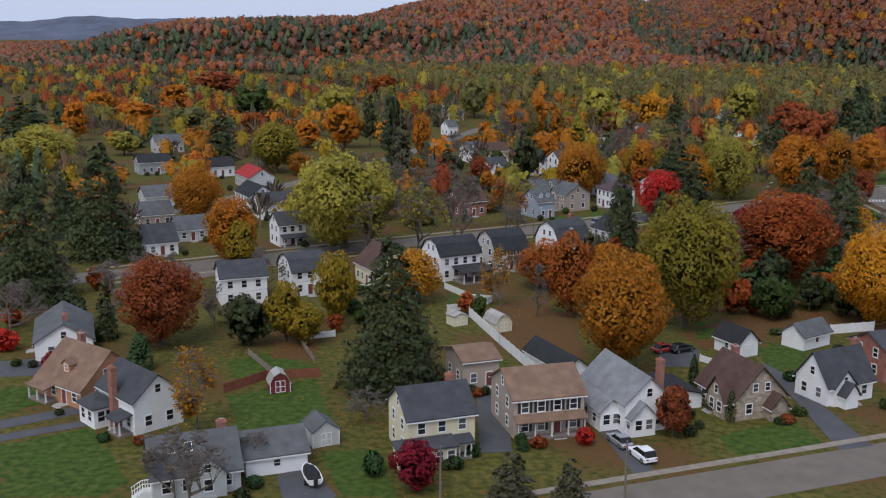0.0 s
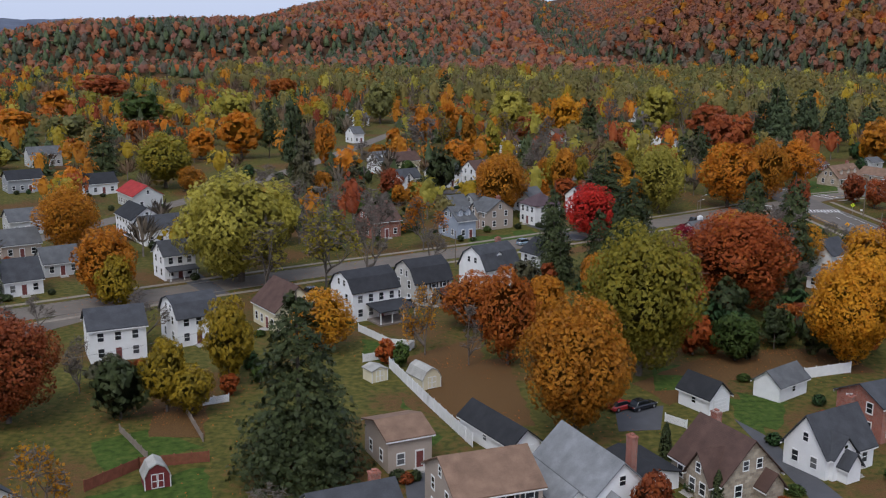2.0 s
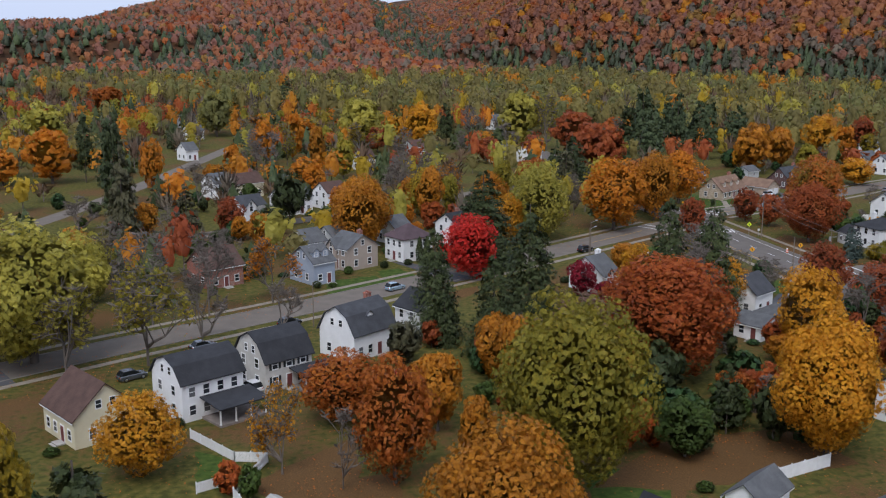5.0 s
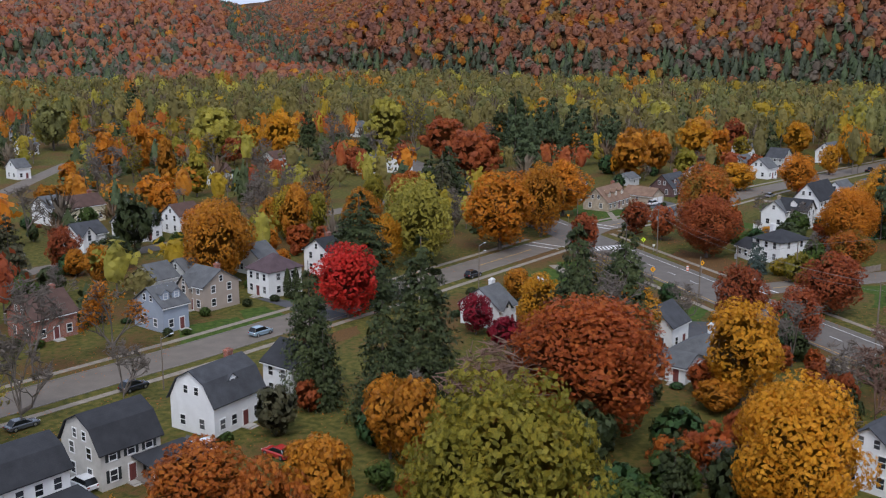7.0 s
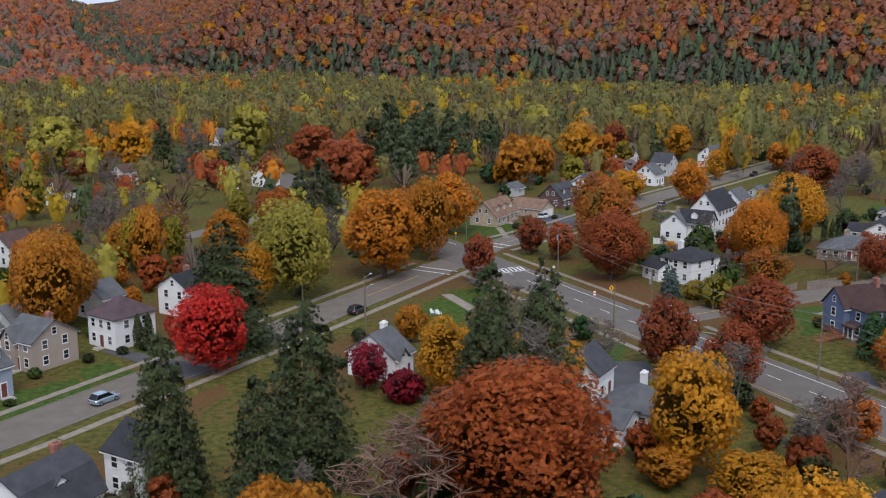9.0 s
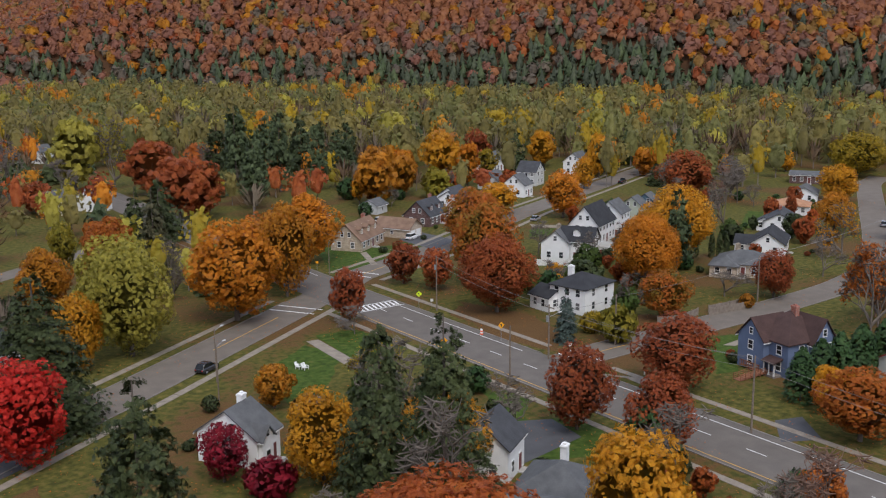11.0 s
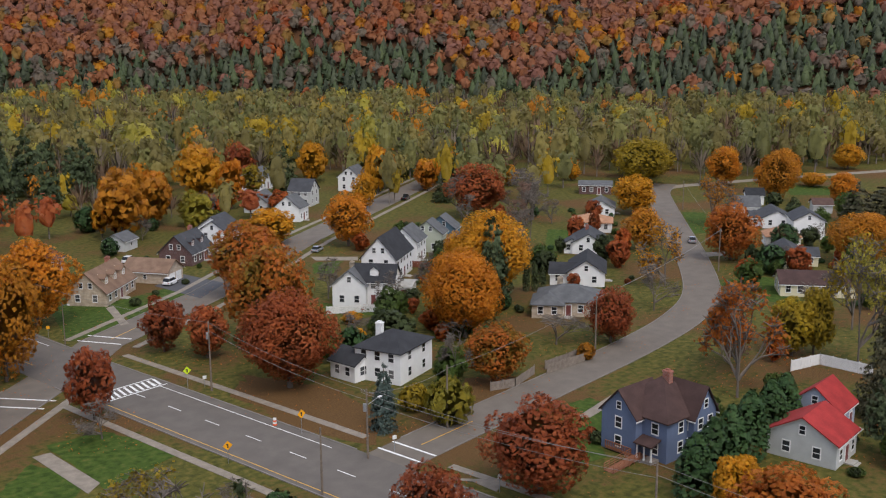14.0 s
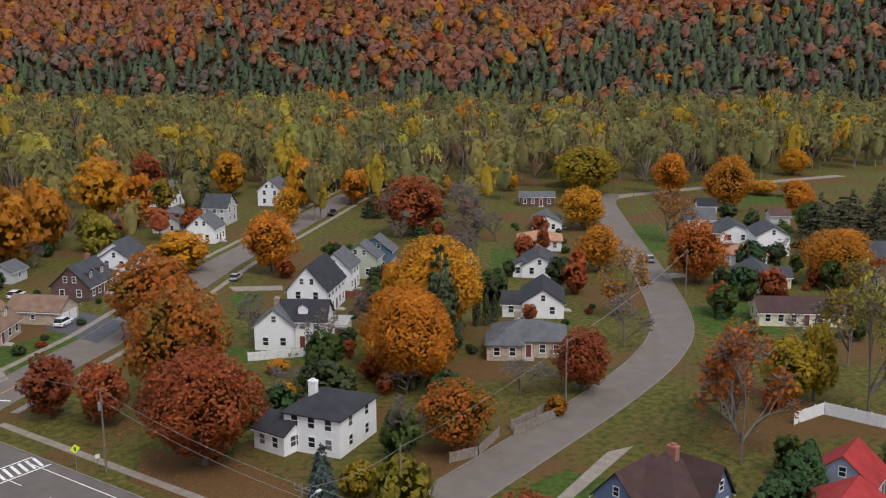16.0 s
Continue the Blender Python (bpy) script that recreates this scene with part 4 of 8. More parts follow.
def pane_glass():
    m = bpy.data.materials.new("window_glass")
    m.use_nodes = True
    b = m.node_tree.nodes["Principled BSDF"]
    info = m.node_tree.nodes.new("ShaderNodeObjectInfo")
    r = ramp_node(m.node_tree, [(0.0, (0.012, 0.014, 0.018)), (0.7, (0.035, 0.038, 0.045)), (1.0, (0.16, 0.16, 0.16))])
    link(m.node_tree, info.outputs["Random"], r.inputs["Fac"])
    link(m.node_tree, r.outputs["Color"], b.inputs["Base Color"])
    b.inputs["Roughness"].default_value = 0.06
    return m


GLASS = pane_glass()


def window_mesh():
    bm = bmesh.new()
    xs, zs = (-0.58, -0.47, 0.47, 0.58), (-0.86, -0.68, -0.03, 0.04, 0.69, 0.82)
    g = [[bm.verts.new((x, -0.075, z)) for x in xs] for z in zs]
    for i in range(5):
        for j in range(3):
            if not (j == 1 and i in (1, 3)):
                bm.faces.new((g[i][j], g[i][j + 1], g[i + 1][j + 1], g[i + 1][j]))
    ext = bmesh.ops.extrude_face_region(bm, geom=list(bm.faces))
    bmesh.ops.translate(bm, vec=(0, 0.095, 0), verts=[e for e in ext["geom"] if isinstance(e, bmesh.types.BMVert)])
    return finish(bm, "window", TRIM)


def pane_mesh():
    bm = bmesh.new()
    box_bm(bm, -0.47, 0.47, -0.03, 0.015, -0.68, 0.69)
    return finish(bm, "pane", GLASS)


def shutter_mesh():
    bm = bmesh.new()
    box_bm(bm, -0.2, 0.2, -0.05, 0.01, -0.78, 0.8)
    for i in range(9):
        box_bm(bm, -0.15, 0.15, -0.07, -0.05, -0.68 + i * 0.165, -0.60 + i * 0.165)
    return finish(bm, "shutter", SHUTTER)


WINDOW, PANE, SHUT = window_mesh(), pane_mesh(), shutter_mesh()


def slab(bm, pts, th=0.16):
    """A roof plane with thickness."""
    top = [bm.verts.new(p) for p in pts]
    low = [bm.verts.new((p[0], p[1], p[2] - th)) for p in pts]
    bm.faces.new(top)
    bm.faces.new(low[::-1])
    n = len(pts)
    for i in range(n):
        bm.faces.new((top[i], low[i], low[(i + 1) % n], top[(i + 1) % n]))


def add_window(root, m, shutters=False, sx=1.0, sz=1.0):
    w = part("window", WINDOW, None, root, loc=m @ Matrix.Diagonal((sx, 1, sz, 1)))
    part("pane", PANE, None, w)
    if shutters:
        for s in (-0.82, 0.82):
            part("shutter", SHUT, None, w, loc=pose(s, 0, 0))


def gable_body(bm, w, d, eave, rise, kind):
    """Walls with their gable ends, ridge along x."""
    hw, hd, top = w / 2, d / 2, eave + rise
    if kind in ("hip",):
        box_bm(bm, -hw, hw, -hd, hd, -0.3, eave)
        return
    prof = [(-hd, -0.3), (hd, -0.3), (hd, eave)]
    if kind == "gambrel":
        prof += [(hd * 0.62, eave + rise * 0.66), (0, top - 0.1), (-hd * 0.62, eave + rise * 0.66)]
    else:
        prof += [(0, top - 0.1)]
    prof += [(-hd, eave)]
    a = [bm.verts.new((-hw, y, z)) for y, z in prof]
    b = [bm.verts.new((hw, y, z)) for y, z in prof]
    bm.faces.new(a)
    bm.faces.new(b[::-1])
    for i in range(len(prof)):
        bm.faces.new((a[i], b[i], b[(i + 1) % len(prof)], a[(i + 1) % len(prof)]))


def gable_roof(w, d, eave, rise, kind, over=0.38):
    """The slopes of a roof, each as a slab of its own."""
    hw, hd, top = w / 2 + over, d / 2, eave + rise
    drop = over * rise / hd
    if kind == "hip":
        run = min(hd, w / 2) * 0.98
        rx, oh = max(w / 2 - run, 0.15), over
        e = eave - 0.02
        A, B, C, D_ = (-w / 2 - oh, -hd - oh, e), (w / 2 + oh, -hd - oh, e), (w / 2 + oh, hd + oh, e), (-w / 2 - oh, hd + oh, e)
        R0, R1 = (-rx, 0, top), (rx, 0, top)
        slopes = [(A, B, R1, R0), (C, D_, R0, R1), (B, C, R1), (D_, A, R0)]
    else:
        slopes = []
        for s in (-1, 1):
            if kind == "gambrel":
                ky, kz = hd * 0.62, eave + rise * 0.66
                slopes.append([(-hw, s * (hd + over), eave - 0.15), (hw, s * (hd + over), eave - 0.15), (hw, s * ky, kz + 0.12), (-hw, s * ky, kz + 0.12)][::s])
                slopes.append([(-hw, s * ky, kz + 0.12), (hw, s * ky, kz + 0.12), (hw, 0, top + 0.08), (-hw, 0, top + 0.08)][::s])
            else:
                slopes.append([(-hw, s * (hd + over), eave - drop + 0.12), (hw, s * (hd + over), eave - drop + 0.12), (hw, 0, top + 0.1), (-hw, 0, top + 0.1)][::s])
    for pts in slopes:
        bm = bmesh.new()
        slab(bm, pts)
        yield bm


def fascia(bm, s, w, d, eave, rise, over=0.38):
    """A white board under the eaves of one side."""
    hw, hd = w / 2 + over, d / 2
    drop = over * rise / hd
    y = s * (hd + over)
    box_bm(bm, -hw + 0.02, hw - 0.02, min(y, y - s * 0.1), max(y, y - s * 0.1), eave - drop - 0.22, eave - drop - 0.05)


def chimney_bm(x, y, z0, z1, sx=0.55, sy=0.4):
    bm = bmesh.new()
    box_bm(bm, x - sx, x + sx, y - sy, y + sy, z0, z1)
    box_bm(bm, x - sx - 0.07, x + sx + 0.07, y - sy - 0.07, y + sy + 0.07, z1 - 0.25, z1 - 0.08)
    box_bm(bm, x - sx * 0.5, x + sx * 0.5, y - sy * 0.5, y + sy * 0.5, z1, z1 + 0.2)
    return bm


ROOFWORD = {"grey": "grey", "slate": "slate-grey", "dark": "near-black", "charcoal": "charcoal", "lightgrey": "light grey", "brown": "brown", "tan": "tan-brown",
            "red": "bright red", "peach": "peach", "purple": "purplish brown", "darkbrown": "dark brown", "pale": "pale"}
WALLWORD = {"white": "white clapboard", "pale": "pale grey clapboard", "grey": "grey clapboard", "cream": "cream clapboard", "tan": "tan clapboard", "orange": "terracotta clapboard",
            "bluegrey": "blue-grey clapboard", "blue": "deep blue clapboard", "bluedark": "teal clapboard", "sage": "sage green clapboard", "stucco": "cream stucco",
            "stone": "fieldstone", "sandstone": "sandstone", "brick": "red brick", "brickdark": "dark brick"}
HOUSES = []


def block(root, m, w, d, eave, rise, kind, wall, shingle, windows=True, shutters=False, detail=True, skip=""):
    """One body of a house under root: walls, roof, trim and windows."""
    bm = bmesh.new()
    gable_body(bm, w, d, eave, rise, kind)
    part("wall", bm, WALL[wall], root, loc=m)
    for bm in gable_roof(w, d, eave, rise, kind):
        part("roof_slope", bm, SHINGLE[shingle], root, loc=m)
    if kind == "gable":
        for s in (-1, 1):
            bm = bmesh.new()
            fascia(bm, s, w, d, eave, rise)
            part("fascia", bm, TRIM, root, loc=m)
    if not windows:
        return
    floors = 2 if eave > 4.3 else 1
    for f in range(floors):
        z = 1.65 + f * 2.65
        if z + 0.85 > eave + (0.3 if kind == "gambrel" else 0):
            continue
        n = max(2, round(w / 2.7))
        for side, turn in ((-1, 0), (1, 180)):
            if ("f" if side < 0 else "b") in skip and f == 0:
                continue
            for i in range(n):
                x = (i + 0.5) / n * (w - 0.8) - (w - 0.8) / 2
                if side < 0 and f == 0 and i == n // 2 and detail:
                    continue
                add_window(root, m @ pose(x, side * d / 2, z, 0, 0, turn), shutters and side < 0)
        for side, turn in ((-1, -90), (1, 90)):
            for y in (-d * 0.22, d * 0.22):
                add_window(root, m @ pose(side * w / 2, y, z, 0, 0, turn), False)
    if kind != "hip" and rise > 2.0:
        for side, turn in ((-1, -90), (1, 90)):
            z = eave + (rise * 0.36 if eave > 4.3 else rise * 0.33)
            for y in ((0,) if rise < 3.0 or d < 7.5 else (-1.0, 1.0)):
                add_window(root, m @ pose(side * w / 2, y, z, 0, 0, turn), False, 0.8, 0.8)
    if detail:
        n = max(2, round(w / 2.7))
        x = (n // 2 + 0.5) / n * (w - 0.8) - (w - 0.8) / 2
        bm = bmesh.new()
        box_bm(bm, x - 0.62, x + 0.62, -d / 2 - 0.06, -d / 2 + 0.02, 0.1, 2.5)
        part("door_frame", bm, TRIM, root, loc=m)
        bm = bmesh.new()
        box_bm(bm, x - 0.46, x + 0.46, -d / 2 - 0.09, -d / 2 - 0.02, 0.2, 2.3)
        for zz in (0.45, 1.3):
            box_bm(bm, x - 0.32, x + 0.32, -d / 2 - 0.11, -d / 2 - 0.09, zz, zz + 0.7)
        part("door", bm, DOOR, root, loc=m)
        bm = bmesh.new()
        box_bm(bm, x - 0.9, x + 0.9, -d / 2 - 1.3, -d / 2 - 0.01, -0.1, 0.18)
        box_bm(bm, x - 0.9, x + 0.9, -d / 2 - 1.7, -d / 2 - 1.3, -0.1, 0.02)
        part("step", bm, CONCRETE, root, loc=m)


def porch(root, m, x0, x1, y0, y1, z, shingle, wall=None, fall=0.55):
    """A lean-to porch roof from y1 (at the wall) out to y0, on posts."""
    bm = bmesh.new()
    slab(bm, [(x0 - 0.25, y0 - 0.3, z - fall), (x1 + 0.25, y0 - 0.3, z - fall), (x1 + 0.25, y1, z), (x0 - 0.25, y1, z)], 0.18)
    part("porch_roof", bm, SHINGLE[shingle], root, loc=m)
    bm = bmesh.new()
    box_bm(bm, x0, x1, y0, y1, -0.1, 0.35)
    part("porch_floor", bm, DECK, root, loc=m)
    if wall:
        bm = bmesh.new()
        box_bm(bm, x0, x1, y0, y1 - 0.02, 0.35, z - fall - 0.15)
        part("porch_wall", bm, WALL[wall], root, loc=m)
        n = max(2, int((x1 - x0) / 1.3))
        for i in range(n):
            add_window(root, m @ pose(x0 + (i + 0.5) * (x1 - x0) / n, y0, 1.45, 0, 0, 0), False, 0.95, 0.85)
        for side, x, t in ((-1, x0, -90), (1, x1, 90)):
            add_window(root, m @ pose(x, (y0 + y1) / 2, 1.45, 0, 0, t), False, 0.95, 0.85)
    else:
        n = max(2, int((x1 - x0) / 2.2)) + 1
        for i in range(n):
            x = x0 + 0.1 + i * (x1 - x0 - 0.2) / (n - 1)
            bm = bmesh.new()
            box_bm(bm, x - 0.09, x + 0.09, y0 + 0.05, y0 + 0.23, 0.35, z - fall - 0.1)
            box_bm(bm, x - 0.13, x + 0.13, y0 + 0.01, y0 + 0.27, 0.35, 0.5)
            part("post", bm, POST, root, loc=m)


def dormer(root, m, x, d, eave, rise, wall, shingle, side=-1):
    """A gabled dormer on the slope facing side."""
    w, k = 1.7, rise / (d / 2)
    y = side * d * 0.36
    zb = eave + (d / 2 - abs(y)) * k
    mm = m @ pose(x, 0, 0, 0, 0, 0 if side < 0 else 180)
    bm = bmesh.new()
    yf, zt = -abs(y), zb + 1.25
    yb = -(d / 2 - (zt + 0.5 - eave) / k)
    prof = [(-w / 2, zb - 0.2), (w / 2, zb - 0.2), (w / 2, zt), (0, zt + 0.65), (-w / 2, zt)]
    prism_bm(bm, prof, yf, yb)
    dm = part("dormer", bm, WALL[wall], root, loc=mm)
    bm = bmesh.new()
    for s in (-1, 1):
        slab(bm, [(s * (w / 2 + 0.2), yf - 0.2, zt - 0.1), (s * (w / 2 + 0.2), yb + 0.3, zt - 0.1), (0, yb - 0.4, zt + 0.78), (0, yf - 0.2, zt + 0.78)][::s], 0.1)
    part("dormer_roof", bm, SHINGLE[shingle], dm)
    w_ = part("window", WINDOW, None, dm, loc=pose(0, yf, zb + 0.62) @ Matrix.Diagonal((0.85, 1, 0.72, 1)))


def house(x, y, yaw, w, d, eave, rise, kind="gable", wall="white", shingle="grey", chimney=None, dormers=0, front=None, porches=(), wings=(),
          shutters=False, windows=True, garage=False, label="", chimney_wall="brick", back_dormers=0):
    """A house: ridge along its own x, front towards its own -y. wings: (dx, dy, turn, w, d, eave, rise, kind); porches: (x0, x1, depth, z, closed)."""
    root = new("garage" if garage else "house")
    root.matrix_world = pose(x, y, 0, 0, 0, yaw)
    size = "detached garage" if garage else ("two-storey" if eave > 4.3 else "one-and-a-half-storey" if rise > 3 else "low single-storey") + " house"
    tagged(root, label or "%s %s with a %s %s roof" % (WALLWORD[wall], size, ROOFWORD[shingle], {"hip": "hipped", "gambrel": "gambrel"}.get(kind, "gabled")), "garage" if garage else "house")
    I = Matrix.Identity(4)
    block(root, I, w, d, eave, rise, kind, wall, shingle, windows and not garage, shutters, not garage, "f" if porches and porches[0][4] else "")
    for dx, dy, turn, ww, dd, ee, rr, kk in wings:
        block(root, pose(dx, dy, 0, 0, 0, turn), ww, dd, ee, rr, kk, wall, shingle, windows, False, False)
    if front:
        fx, fw, out = front
        r2 = min(rise * 0.92, fw * 0.55)
        ln = d / 2 + out - 0.02
        block(root, pose(fx, -(d / 2 + out) + ln / 2, 0, 0, 0, 90), ln, fw, eave, r2, "gable", wall, shingle, False)
        for zz in ((1.6, 4.2) if eave > 4.3 else (1.6,)):
            add_window(root, pose(fx, -d / 2 - out, zz), shutters)
        add_window(root, pose(fx, -d / 2 - out, eave + r2 * 0.3), False, 0.7, 0.7)
    for x0, x1, out, z, closed in porches:
        porch(root, I, x0, x1, -d / 2 - out, -d / 2 + 0.02, z, shingle, wall if closed else None)
    for i in range(dormers):
        dormer(root, I, (i + 0.5) / dormers * w * 0.86 - w * 0.43, d, eave, rise, wall, shingle)
    for i in range(back_dormers):
        dormer(root, I, (i + 0.5) / back_dormers * w * 0.86 - w * 0.43, d, eave, rise, wall, shingle, 1)
    if chimney is not None:
        cx, cy = chimney
        m_ = BRICK if chimney_wall == "brick" else (TRIM if chimney_wall == "white" else WALL[chimney_wall])
        inside = abs(cx) < w / 2 and abs(cy) < d / 2
        part("chimney", chimney_bm(cx, cy, eave if inside else -0.1, eave + rise + 0.9), m_, root, chimney_wall + " chimney")
    if garage:
        bm = bmesh.new()
        n = 2 if d > 6.2 else 1
        for i in range(n):
            c = (i - (n - 1) / 2) * 2.9
            for j in range(4):
                box_bm(bm, w / 2 - 0.02, w / 2 + 0.05, c - 1.25, c + 1.25, 0.02 + j * 0.54, 0.53 + j * 0.54)
        part("garage_door", bm, TRIM, root)
        for side in (-1, 1):
            add_window(root, pose(0, side * d / 2, 1.5, 0, 0, 0 if side < 0 else 180), False, 0.8, 0.6)
    HOUSES.append((x, y, max(w, d) * 0.62 + 2))
    return root


def skylight(root, x, d, eave, rise):
    """A flat roof window on the front slope."""
    y = -d * 0.2
    m = pose(x, y, eave + (d / 2 + y) * rise / (d / 2) + 0.24, math.degrees(math.atan2(rise, d / 2)), 0, 0)
    bm = bmesh.new()
    box_bm(bm, -0.45, 0.45, -0.65, 0.65, -0.12, 0.05)
    sk = part("skylight", bm, TRIM, root, "white-framed skylight", loc=m)
    bm = bmesh.new()
    box_bm(bm, -0.37, 0.37, -0.57, 0.57, 0.0, 0.06)
    part("pane", bm, PANE.materials[0], sk)


def railed_stair(root, x, y):
    """White wooden steps with a landing and rails, beside the wall."""
    for i in range(4):
        bm = bmesh.new()
        box_bm(bm, x - 1.4 - 0.3 * i, x - 1.1 - 0.3 * i, y - 0.6, y + 0.6, -0.1, 0.72 - 0.18 * i)
        part("step", bm, POST, root)
    bm = bmesh.new()
    box_bm(bm, x - 1.1, x - 0.01, y - 0.6, y + 0.6, -0.1, 0.9)
    part("landing", bm, POST, root)
    for side in (-0.57, 0.57):
        bm = bmesh.new()
        for k in range(8):
            px = x - 0.1 - k * 0.3
            z0 = 0.9 if px > x - 1.1 else 0.9 - (x - 1.1 - px) * 0.6
            box_bm(bm, px - 0.03, px + 0.03, y + side - 0.03, y + side + 0.03, z0 - 0.1, z0 + 0.95)
        box_bm(bm, x - 1.1, x - 0.02, y + side - 0.04, y + side + 0.04, 1.8, 1.9)
        cyl_bm(bm, (x - 1.1, y + side, 1.85), (x - 2.3, y + side, 1.12), 0.05, 0.05, 6)
        part("railing", bm, TRIM, root)


def wooden_ramp(root, x, y, run):
    """A boarded ramp with railings, leading up to a porch."""
    bm = bmesh.new()
    n = int(run / 0.3)
    for i in range(n):
        f = i / n
        box_bm(bm, x - 0.75, x + 0.75, y - f * run - 0.28, y - f * run, 0.42 * (1 - f) - 0.05, 0.42 * (1 - f) + 0.05)
    box_bm(bm, x - 5.0, x + 0.75, y, y + 1.6, 0.28, 0.45)
    part("ramp", bm, CEDAR, root, "reddish-brown boarded ramp")
    for s in (-0.75, 0.75):
        bm = bmesh.new()
        for i in range(6):
            f = i / 5
            box_bm(bm, x + s - 0.04, x + s + 0.04, y - f * run * 0.98 - 0.08, y - f * run * 0.98, 0, 0.42 * (1 - f) + 0.95)
        p = [(x + s, y, 1.37), (x + s, y - run, 0.95)]
        for dz in (0, -0.35, -0.65):
            cyl_bm(bm, (p[0][0], p[0][1], p[0][2] + dz), (p[1][0], p[1][1], p[1][2] + dz), 0.05, 0.05, 6)
        part("ramp_railing", bm, CEDAR, root)
    bm = bmesh.new()
    for i in range(12):
        xx = x - 5.0 + i * 0.38
        box_bm(bm, xx, xx + 0.12, y - 0.02, y + 0.06, 0.4, 1.3)
    box_bm(bm, x - 5.0, x - 0.7, y - 0.04, y + 0.08, 1.3, 1.38)
    part("deck_railing", bm, CEDAR, root)


# ---- roads and paving ----
def paving(name, base, scale=0.35):
    m = surface(name, base, 0.9, scale, 0.16, 12, 0.25)
    return m


ASPHALT = paving("asphalt_street", (0.145, 0.122, 0.10))
ASPHALT_MAIN = paving("asphalt_main", (0.122, 0.106, 0.092))
ASPHALT_DRIVE = paving("asphalt_drive", (0.075, 0.075, 0.08))
SIDEWALK = surface("sidewalk_concrete", (0.23, 0.195, 0.155), 0.9, 0.8, 0.25, 9, 0.2)
KERB = surface("kerb_stone", (0.20, 0.18, 0.16), 0.9, 0.8, 0.2)
PAINT_W = surface("road_paint_white", (0.70, 0.70, 0.68), 0.7, 2.5, 0.25)
PAINT_Y = surface("road_paint_yellow", (0.58, 0.33, 0.05), 0.7, 2.5, 0.25)


def offset_line(pts, off):
    """The line moved sideways; off > 0 lies to the left of its way."""
    P = [Vector((*p, 0)) for p in pts]
    out = []
    for i, p in enumerate(P):
        a = (P[i] - P[i - 1]).normalized() if i else None
        b = (P[i + 1] - P[i]).normalized() if i < len(P) - 1 else None
        d = ((a or b) + (b or a)).normalized()
        nrm = Vector((-d.y, d.x, 0))
        k = 1.0 if a is None or b is None else 1 / max(0.5, nrm.dot(Vector((-a.y, a.x, 0))))
        q = p + nrm * off * k
        out.append((q.x, q.y))
    return out


def curve(pts, n=8):
    """A smooth line through the points (Catmull-Rom)."""
    P = [Vector((*p, 0)) for p in pts]
    P = [P[0] * 2 - P[1]] + P + [P[-1] * 2 - P[-2]]
    out = []
    for i in range(1, len(P) - 2):
        for j in range(n):
            t = j / n
            a, b, c, d = P[i - 1:i + 3]
            q = 0.5 * (2 * b + (c - a) * t + (2 * a - 5 * b + 4 * c - d) * t * t + (3 * b - a - 3 * c + d) * t ** 3)
            out.append((q.x, q.y))
    out.append((P[-2].x, P[-2].y))
    return out


def strip_bm(bm, pts, left, right, z0, z1):
    A, B = offset_line(pts, left), offset_line(pts, right)
    rows = [[bm.verts.new((*a, z1)), bm.verts.new((*b, z1)), bm.verts.new((*b, z0)), bm.verts.new((*a, z0))] for a, b in zip(A, B)]
    for r, s in zip(rows, rows[1:]):
        for i in range(4):
            bm.faces.new((r[i], s[i], s[(i + 1) % 4], r[(i + 1) % 4]))
    bm.faces.new(rows[0])
    bm.faces.new(rows[-1][::-1])


def strip(name, pts, left, right, z, mat, label, category, base=-0.1):
    bm = bmesh.new()
    strip_bm(bm, pts, left, right, base, z)
    return tagged(new(name, finish(bm, name, mat)), label, category, kind="structure")


def slab_patch(name, corners, z, mat, label, category):
    bm = bmesh.new()
    slab(bm, [(x, y, z) for x, y in corners], z + 0.1)
    return tagged(new(name, finish(bm, name, mat)), label, category, kind="structure")


def flagged_walk(name, pts, left, right, label):
    """A concrete walk laid in slabs with open joints."""
    L = [Vector((*p, 0)) for p in pts]
    bm = bmesh.new()
    for a, b in zip(L, L[1:]):
        ln = (b - a).length
        n = max(1, int(ln / 1.5))
        for i in range(n):
            p, q = a.lerp(b, (i + 0.012) / n), a.lerp(b, (i + 0.988) / n)
            strip_bm(bm, [(p.x, p.y), (q.x, q.y)], left, right, -0.1, 0.055 + 0.012 * random.random())
    return tagged(new(name, finish(bm, name, SIDEWALK)), label, "pavement", kind="structure")


STREET_A = [(-150, 174), (-85, 214), (-24, 251.5), (20, 277), (72, 309.5), (118, 339.5), (127.8, 345.5)]
MAIN = [(128, -40), (128, 120), (128, 240), (128, 300), (128, 345), (129, 375), (131, 440), (134, 520)]
STREET_A2 = [(127.8, 345.5), (139, 354), (174, 368.5), (227, 397), (278, 420), (322, 440), (372, 462)]
STREET_C = curve([(128, 279), (146, 279.3), (170, 279.3), (198, 279.6), (220.5, 281.8), (241.5, 288.3), (271.5, 305.8), (309.5, 330.8), (346, 354.5), (362, 364), (380, 371)])
STREET_D = [(-40, 87), (14, 109.5), (60, 128.5), (110, 149), (128, 156.5)]
BACK_LANES = [[(-150, 174), (-120, 240), (-80, 320), (-40, 420), (0, 560)], [(-75, 200), (-62, 219), (-44, 236)], [(-80, 320), (-20, 345), (60, 395), (129, 440)]]


